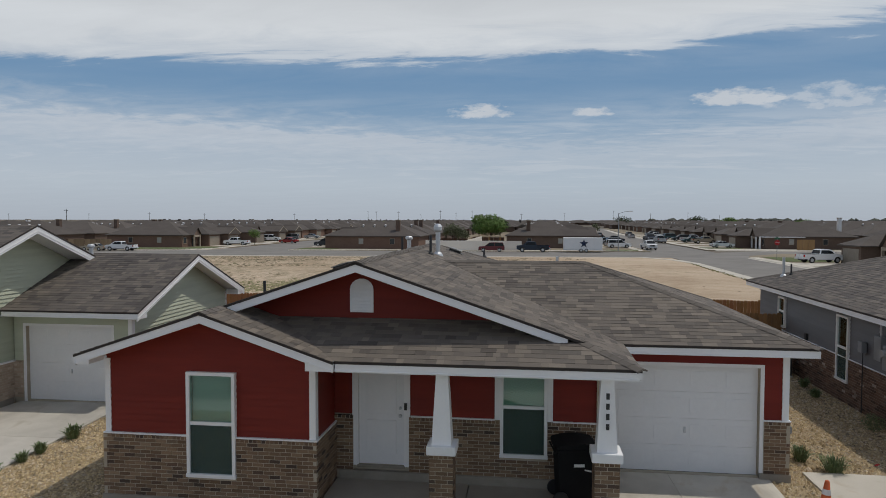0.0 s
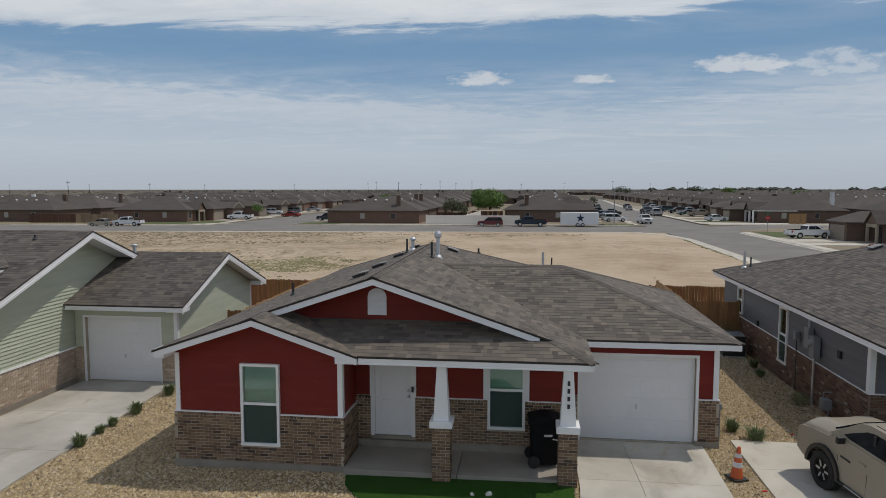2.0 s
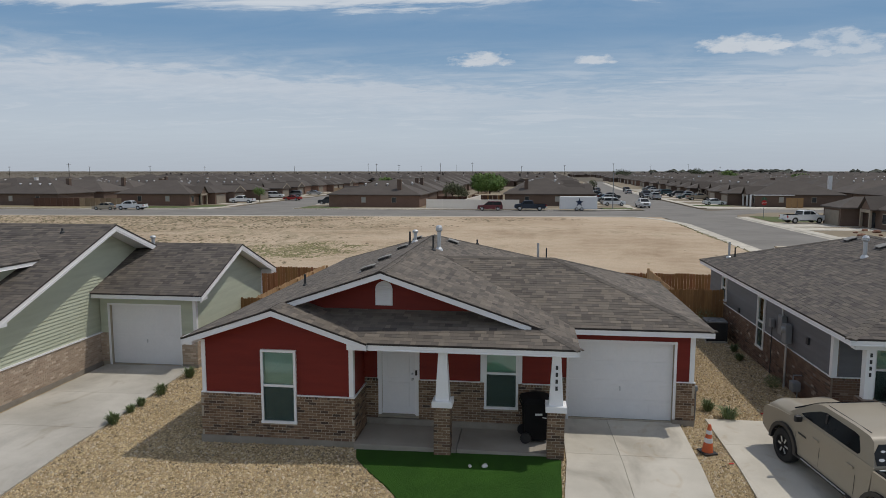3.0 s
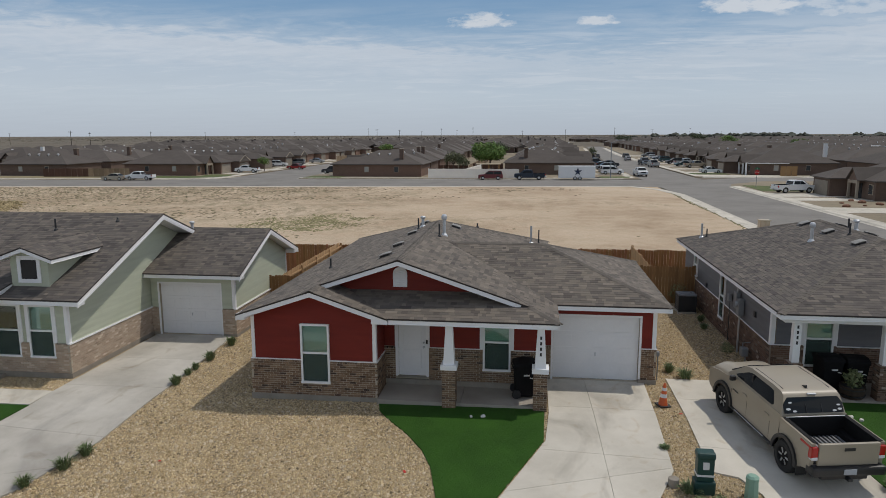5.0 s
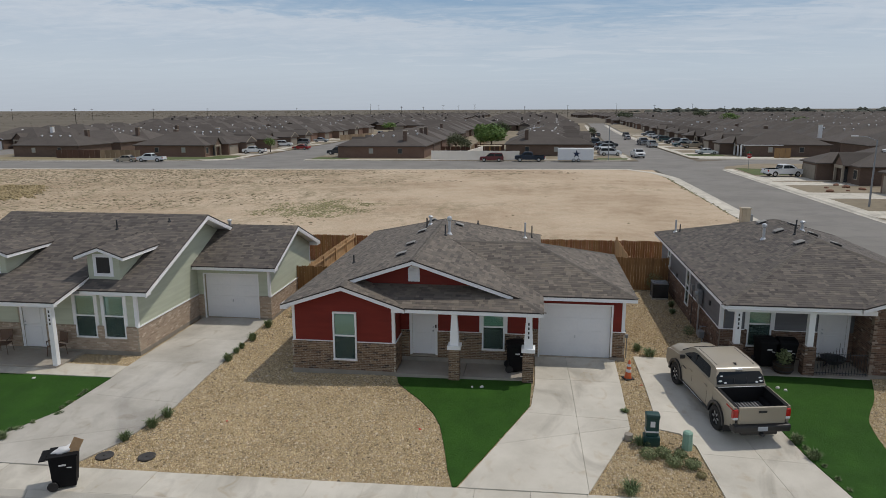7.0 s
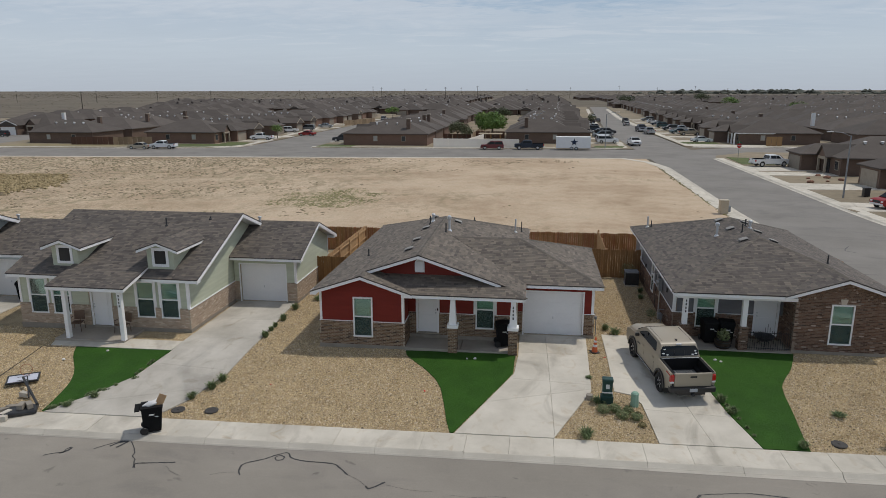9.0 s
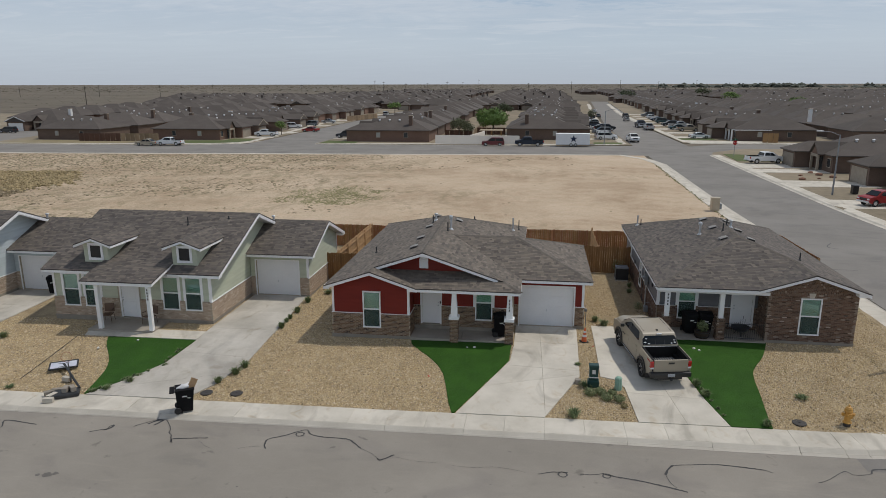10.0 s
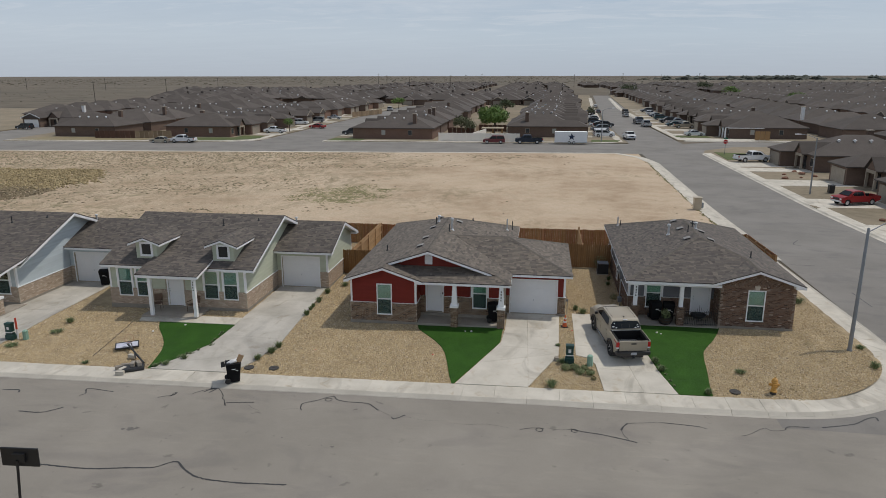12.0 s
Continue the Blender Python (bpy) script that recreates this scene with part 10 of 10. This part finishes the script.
for i, (x, y) in enumerate(((-256, 346), (-314, 526), (-523, 622), (-420, 600), (-318, 630), (-230, 640), (-600, 640), (-150, 650), (-185, 760), (-130, 800), (-90, 820), (-60, 700), (-10, 760), (40, 820), (90, 760), (-110, 560), (-80, 600), (200, 900), (260, 980), (150, 880))):
    utility_pole(x, y, 11.5 if i < 6 else 12.5 + (i % 3) * 1.5)

# ---- parked vehicles ----
CARS = {}


def parked(kind, colour, x, y, yaw, label, on_lot=False):
    z = base(y) + (0.04 if on_lot else ROAD + 0.012)
    size = Matrix.Scale(1.1 if colour == "navy" else 0.93 if colour == "red" else 1.0 if x < -60 else 1.05, 4) if kind == "pickup" else Matrix()
    key = (kind, colour)
    if key not in CARS:
        t = pickup(colour, label) if kind == "pickup" else car(kind, colour, label)
        t.matrix_basis = pose(x, y, z, 0, 0, yaw) @ size
        CARS[key] = t
        return t
    t = copy_thing(CARS[key], pose(x, y, z, 0, 0, yaw) @ size)
    return tagged(t, label)


E_ = "parked at the kerb of the far street"
parked("pickup", "white", -76.5, 120.5, 184, "white pickup truck " + E_)
parked("saloon", "tan", -83.2, 119.4, 184, "tan saloon car " + E_)
parked("suv", "maroon", -7.2, 127.3, 183, "dark red sport-utility car " + E_)
parked("pickup", "navy", 2.4, 127.9, 182, "dark blue pickup truck " + E_)
parked("pickup", "white", 24.0, 143.5, -85, "white pickup truck parked at the kerb of the side street")
parked("pickup", "white", 38.4, 98.6, 12, "white crew-cab pickup truck on a driveway", True)
parked("pickup", "red", 41.8, 59.0, 198, "old red pickup truck on a driveway", True)
parked("saloon", "white", 41.0, 151.0, 8, "white saloon car on a driveway", True)
D_ = "parked on a driveway"
for i, (k, c, y) in enumerate((("suv", "white", 137.6), ("saloon", "black", 140.4), ("van", "white", 141.8), ("suv", "grey", 156.2), ("pickup", "black", 168.7), ("saloon", "silver", 171.5), ("suv", "navy", 184), ("hatch", "grey", 199.5), ("saloon", "white", 214), ("suv", "black", 229.5))):
    parked(k, c, 18.6 + 0.02 * (y - 138), y + 7.4, 184 if i % 2 else 2, f"{c} {'pickup truck' if k == 'pickup' else 'car'} {D_}", True)
for i, (k, c, y) in enumerate((("pickup", "tan", 176.0), ("saloon", "teal", 183.5), ("pickup", "silver", 192.0), ("suv", "black", 198.5), ("suv", "teal", 214), ("saloon", "navy", 229), ("hatch", "white", 244), ("suv", "grey", 260))):
    parked(k, c, 40.6 + 0.04 * (y - 149), y, 186 if i % 2 else 4, f"{c} {'pickup truck' if k == 'pickup' else 'car'} {D_}", True)
for k, c, x, y, a in (("pickup", "silver", 34.0, 181, 92), ("pickup", "navy", 33.2, 197, -88), ("hatch", "silver", 33.2, 229, 92), ("saloon", "grey", 25.5, 255, 90), ("suv", "black", 35.5, 250, -86), ("saloon", "white", 27.5, 300, 88)):
    parked(k, c, x, y, a, f"{c} {'pickup truck' if k == 'pickup' else 'car'} parked at the kerb of the side street")
for k, c, x, y, a, lot in (("pickup", "white", -64.6, 146.0, 185, True), ("saloon", "red", -61.0, 165.0, 170, False), ("suv", "white", -70.2, 176.5, 8, True), ("suv", "grey", -68.6, 187.0, 188, True), ("saloon", "silver", -67.5, 203.0, 5, True), ("suv", "black", -44.6, 143.6, 178, True), ("suv", "black", -143.8, 151.5, 175, False), ("van", "silver", -61.0, 262, 95, False), ("hatch", "silver", -127, 151, 10, True)):
    parked(k, c, x, y, a, f"{c} {'pickup truck' if k == 'pickup' else 'car'} {'on a driveway' if lot else 'at the kerb'}", lot)

# white cargo trailer with a dark star
tr = thing("cargo_trailer", (9.8, 128.2, F_Z), "white enclosed cargo trailer with a dark star, parked at the kerb", "trailer")
zt = F_Z + ROAD + 0.01
part("trailer_body", boxes((6.3, 127.2, zt + 0.45, 13.4, 129.4, zt + 2.75), bevel=0.06), surf("trailer_white", (0.72, 0.73, 0.74), (0.8, 0.8, 0.8), bump=0.0), tr)
part("trailer_trim", boxes((6.28, 127.17, zt + 0.4, 13.42, 129.43, zt + 0.52)), steel, tr)
for x in (9.5, 10.45):
    for y, sg in ((127.25, -1), (129.35, 1)):
        wheel(tr, x, y, 0.36, 0.22, sg).location = (0, 0, zt)
star = [(10.0 + r * math.sin(math.pi * k / 5), 127.16, zt + 1.65 + r * math.cos(math.pi * k / 5)) for k in range(10) for r in ((0.85,) if k % 2 == 0 else (0.33,))]
part("star_mark", extruded(star, (0, 0.03, 0)), surf("dark_blue_vinyl", (0.015, 0.025, 0.06), (0.02, 0.035, 0.08), bump=0.0), tr)
part("drawbar", boxes((13.4, 128.1, zt + 0.4, 14.6, 128.5, zt + 0.5)), dark_metal, tr)

# ---- trees, brush, distance ----
bark = surf("tree_bark", (0.06, 0.045, 0.032), (0.11, 0.085, 0.06), scale=3, fine=20, bump=0.5)
crown_light = surf("spring_leaf", (0.075, 0.14, 0.025), (0.16, 0.25, 0.055), scale=0.8, fine=5, rough=0.7, bump=0.0, vary=0.35, hue=0.02)
crown_grey = surf("grey_green_leaf", (0.07, 0.085, 0.04), (0.13, 0.14, 0.075), scale=0.8, fine=5, rough=0.8, bump=0.0, vary=0.3)
crown_dark = surf("dark_leaf", (0.04, 0.06, 0.025), (0.085, 0.105, 0.045), scale=0.8, fine=5, rough=0.8, bump=0.0, vary=0.3)


def tree(x, y, h, spread, mat, label, n=1500, size=0.17):
    rnd = random.Random(int(x * 7 + y))
    t = thing("tree", (x, y, F_Z), label, "tree", "estate trees")
    bm = bmesh.new()
    rod(bm, (x, y, F_Z - 0.2), (x + 0.1, y, F_Z + h * 0.45), h * 0.03, 8, h * 0.02)
    tips = []
    for k in range(7):
        a = k * 0.9 + rnd.uniform(0, 0.5)
        p = (x + spread * rnd.uniform(0.35, 0.65) * math.cos(a), y + spread * rnd.uniform(0.35, 0.65) * math.sin(a), F_Z + h * rnd.uniform(0.55, 0.8))
        rod(bm, (x + 0.1, y, F_Z + h * 0.4), p, h * 0.013, 6, h * 0.005)
        tips.append(p)
    tips.append((x, y, F_Z + h * 0.78))
    part("trunk", bm, bark, t)
    items = []
    for p in tips:
        items += leaf_ball(p[0], p[1], p[2], spread * rnd.uniform(0.38, 0.52), h * rnd.uniform(0.17, 0.24), n // len(tips), rnd, size)
    part("crown", joined(items), mat, t)


tree(-8.6, 147.5, 7.3, 4.1, crown_light, "round bright green tree behind a garden wall", 5200, 0.26)
tree(-9.6, 166, 5.6, 3.0, crown_dark, "dark green tree between back yards", 1200, 0.24)
tree(-13.5, 178, 5.0, 2.6, crown_dark, "dark green tree between back yards", 1000, 0.24)
tree(-12.0, 204, 5.6, 3.2, crown_dark, "dark green tree between back yards", 1000, 0.26)
tree(-10.5, 236, 6, 3.6, crown_dark, "dark green tree between back yards", 900, 0.3)
tree(-16.6, 144.0, 5.4, 2.4, crown_grey, "small grey-green tree behind a garden wall", 1700, 0.17)
tree(-14.4, 143.6, 4.6, 2.0, crown_grey, "small grey-green tree behind a garden wall", 900, 0.17)
tree(-64.6, 152.0, 3.8, 1.8, crown_light, "small green tree in front of a house", 700, 0.15)
tree(62, 470, 9, 7, crown_dark, "green street tree far down the street", 900, 0.4)
tree(118, 420, 8, 6, crown_light, "green tree among roofs", 900, 0.4)
tree(132, 560, 10, 8, crown_dark, "dark green tree among roofs", 900, 0.45)
tree(124, 330, 6.5, 5, crown_light, "green tree among roofs", 900, 0.35)
tree(165, 300, 6.5, 5, crown_light, "green tree among roofs", 900, 0.35)
tree(-61, 280, 5, 4, crown_light, "bright green bush at a street end", 700, 0.3)
tree(19.2, 205, 5, 1.6, crown_grey, "narrow tree in a front yard", 500, 0.2)


def bushes(name, spots, mat, label, cat, seed, sides=5):
    """Low uneven clumps, one island each."""
    rnd = random.Random(seed)
    verts, faces = [], []
    for x, y, z, r, h in spots:
        n = len(verts)
        for ring, (k, q) in enumerate(((1.0, 0.0), (0.85, 0.55))):
            for i in range(sides):
                a = 6.283 * i / sides + ring * 0.5 + rnd.uniform(-0.3, 0.3)
                d = r * k * rnd.uniform(0.65, 1.2)
                verts.append((x + d * math.cos(a), y + d * math.sin(a), z + h * q * rnd.uniform(0.8, 1.3)))
        verts.append((x, y, z + h))
        for i in range(sides):
            j = (i + 1) % sides
            faces.append((n + i, n + j, n + sides + j, n + sides + i))
            faces.append((n + sides + i, n + sides + j, n + 2 * sides))
    return solo(name, (verts, [], faces), mat, label, cat, kind="stuff")


brush_mat = surf("mesquite_brush", (0.085, 0.074, 0.052), (0.13, 0.11, 0.08), scale=0.5, fine=3, rough=0.95, bump=0.0, vary=0.3)
BR = random.Random(77)
spots = []
for _ in range(7000):
    x, y = BR.uniform(-1900, -60), BR.uniform(330, 2600)
    if y < 900 and x > -95 - y * 0.48:
        continue
    spots.append((x, y, F_Z - 0.2, BR.uniform(0.4, 1.1), BR.uniform(0.15, 0.4)))
for _ in range(5000):
    x, y = BR.uniform(-1500, 2400), BR.uniform(950, 3600)
    spots.append((x, y, F_Z - 0.2, BR.uniform(1.5, 4), BR.uniform(0.4, 1.2)))
bushes("brush", spots, brush_mat, "dark mesquite brush over the plain", "brush", 1)
spots = []
for _ in range(420):
    x = BR.uniform(250, 1900)
    spots.append((x, 1900 + BR.uniform(-120, 120) - x * 0.12, F_Z - 1, BR.uniform(7, 15), BR.uniform(6, 13) * (1.0 if noise.noise((x * 0.006, 0, 0)) > -0.1 else 0.5)))
bushes("tree_line", spots, surf("hazy_tree_line", (0.055, 0.062, 0.05), (0.095, 0.1, 0.08), scale=0.02, fine=0.3, rough=0.95, bump=0.0, vary=0.25), "dark tree line on the horizon", "trees", 2, 6)

# weeds over the empty lot
dry_weed = surf("dry_weed", (0.185, 0.155, 0.092), (0.29, 0.238, 0.15), scale=0.5, fine=5, rough=0.95, bump=0.0, vary=0.35, hue=0.02)
green_weed = surf("green_weed", (0.18, 0.168, 0.076), (0.265, 0.24, 0.118), scale=0.5, fine=5, rough=0.95, bump=0.0, vary=0.3)
spots, greens = [], []
for _ in range(80000):
    x, y = BR.uniform(-125, 20.5), BR.uniform(30.5, 104)
    if y > far_near(x) - 1.2:
        continue
    # drifts that run slantwise over the lot, thicker to the west and along the far street
    u, v = 0.94 * x + 0.34 * y, 0.94 * y - 0.34 * x
    k = noise.noise((u * 0.03, v * 0.13, 2)) + 0.6 * noise.noise((u * 0.13, v * 0.4, 5)) - 0.019 * (x + 24) + 0.9 * smooth(80, 104, y - 0.082 * x)
    if k < BR.uniform(0.15, 1.35) and BR.random() > 0.003:
        continue
    g = BR.random() ** 2
    spots.append((x, y, lot_height(x, y) - 0.02, 0.05 + 0.2 * g, 0.02 + 0.08 * g))
bushes("lot_weeds", spots, dry_weed, "dry brown weeds scattered over bare dirt", "weeds", 3)
for _ in range(26000):
    x, y = BR.uniform(-34, -10), BR.uniform(46, 70)
    d = ((x + 21.8) / 6.5) ** 2 + ((y - 57.5) / 7.0) ** 2 + 0.9 * noise.noise((x * 0.3, y * 0.3, 0))
    if d < BR.uniform(-0.3, 1.2):
        greens.append((x, y, lot_height(x, y) - 0.02, BR.uniform(0.08, 0.2), BR.uniform(0.02, 0.07)))
# a low basin of taller grass to the west, dead along its southern half
golds, deads = [], []
for _ in range(30000):
    x, y = BR.uniform(-140, -55), BR.uniform(43, 77)
    rim = -61.5 - 0.012 * (y - 55) ** 2 + 3.0 * noise.noise((x * 0.1, y * 0.15, 3)) + BR.gauss(0, 0.8)
    if x > rim or not 45.5 < y + 1.2 * noise.noise((x * 0.2, 0, 1)) < 74:
        continue
    tall = BR.uniform(0.1, 0.3)
    if y > 56.5 + 4 * noise.noise((x * 0.08, y * 0.1, 7)) + BR.gauss(0, 1.2):
        golds.append((x, y, lot_height(x, y) - 0.02, BR.uniform(0.12, 0.34), tall))
    else:
        deads.append((x, y, lot_height(x, y) - 0.02, BR.uniform(0.12, 0.32), tall * 0.7))
bushes("tall_grass", golds, surf("golden_grass", (0.245, 0.19, 0.098), (0.345, 0.275, 0.155), scale=0.25, fine=4, rough=0.95, bump=0.0, vary=0.3), "tall yellow-brown grass in a low basin of the lot", "grass", 8)
bushes("dead_weeds", deads, surf("dead_weed", (0.15, 0.118, 0.072), (0.225, 0.178, 0.11), scale=0.25, fine=4, rough=0.95, bump=0.0, vary=0.3), "dark dead weeds along the edge of a grass basin", "weeds", 9)
bushes("lot_grass", greens, green_weed, "patches of dry greenish grass on the lot", "grass", 4)
edge = [(20.95 + 0.014 * max(0.0, y - 35) + BR.gauss(0, 0.15), y) for y in (BR.uniform(31, 96) for _ in range(170))]
bushes("edge_weeds", [(x, y, lot_height(min(x, 20.8), y) - 0.02, BR.uniform(0.06, 0.2), BR.uniform(0.05, 0.16)) for x, y in edge], green_weed, "dry green weeds along the sidewalk edge", "weeds", 5)
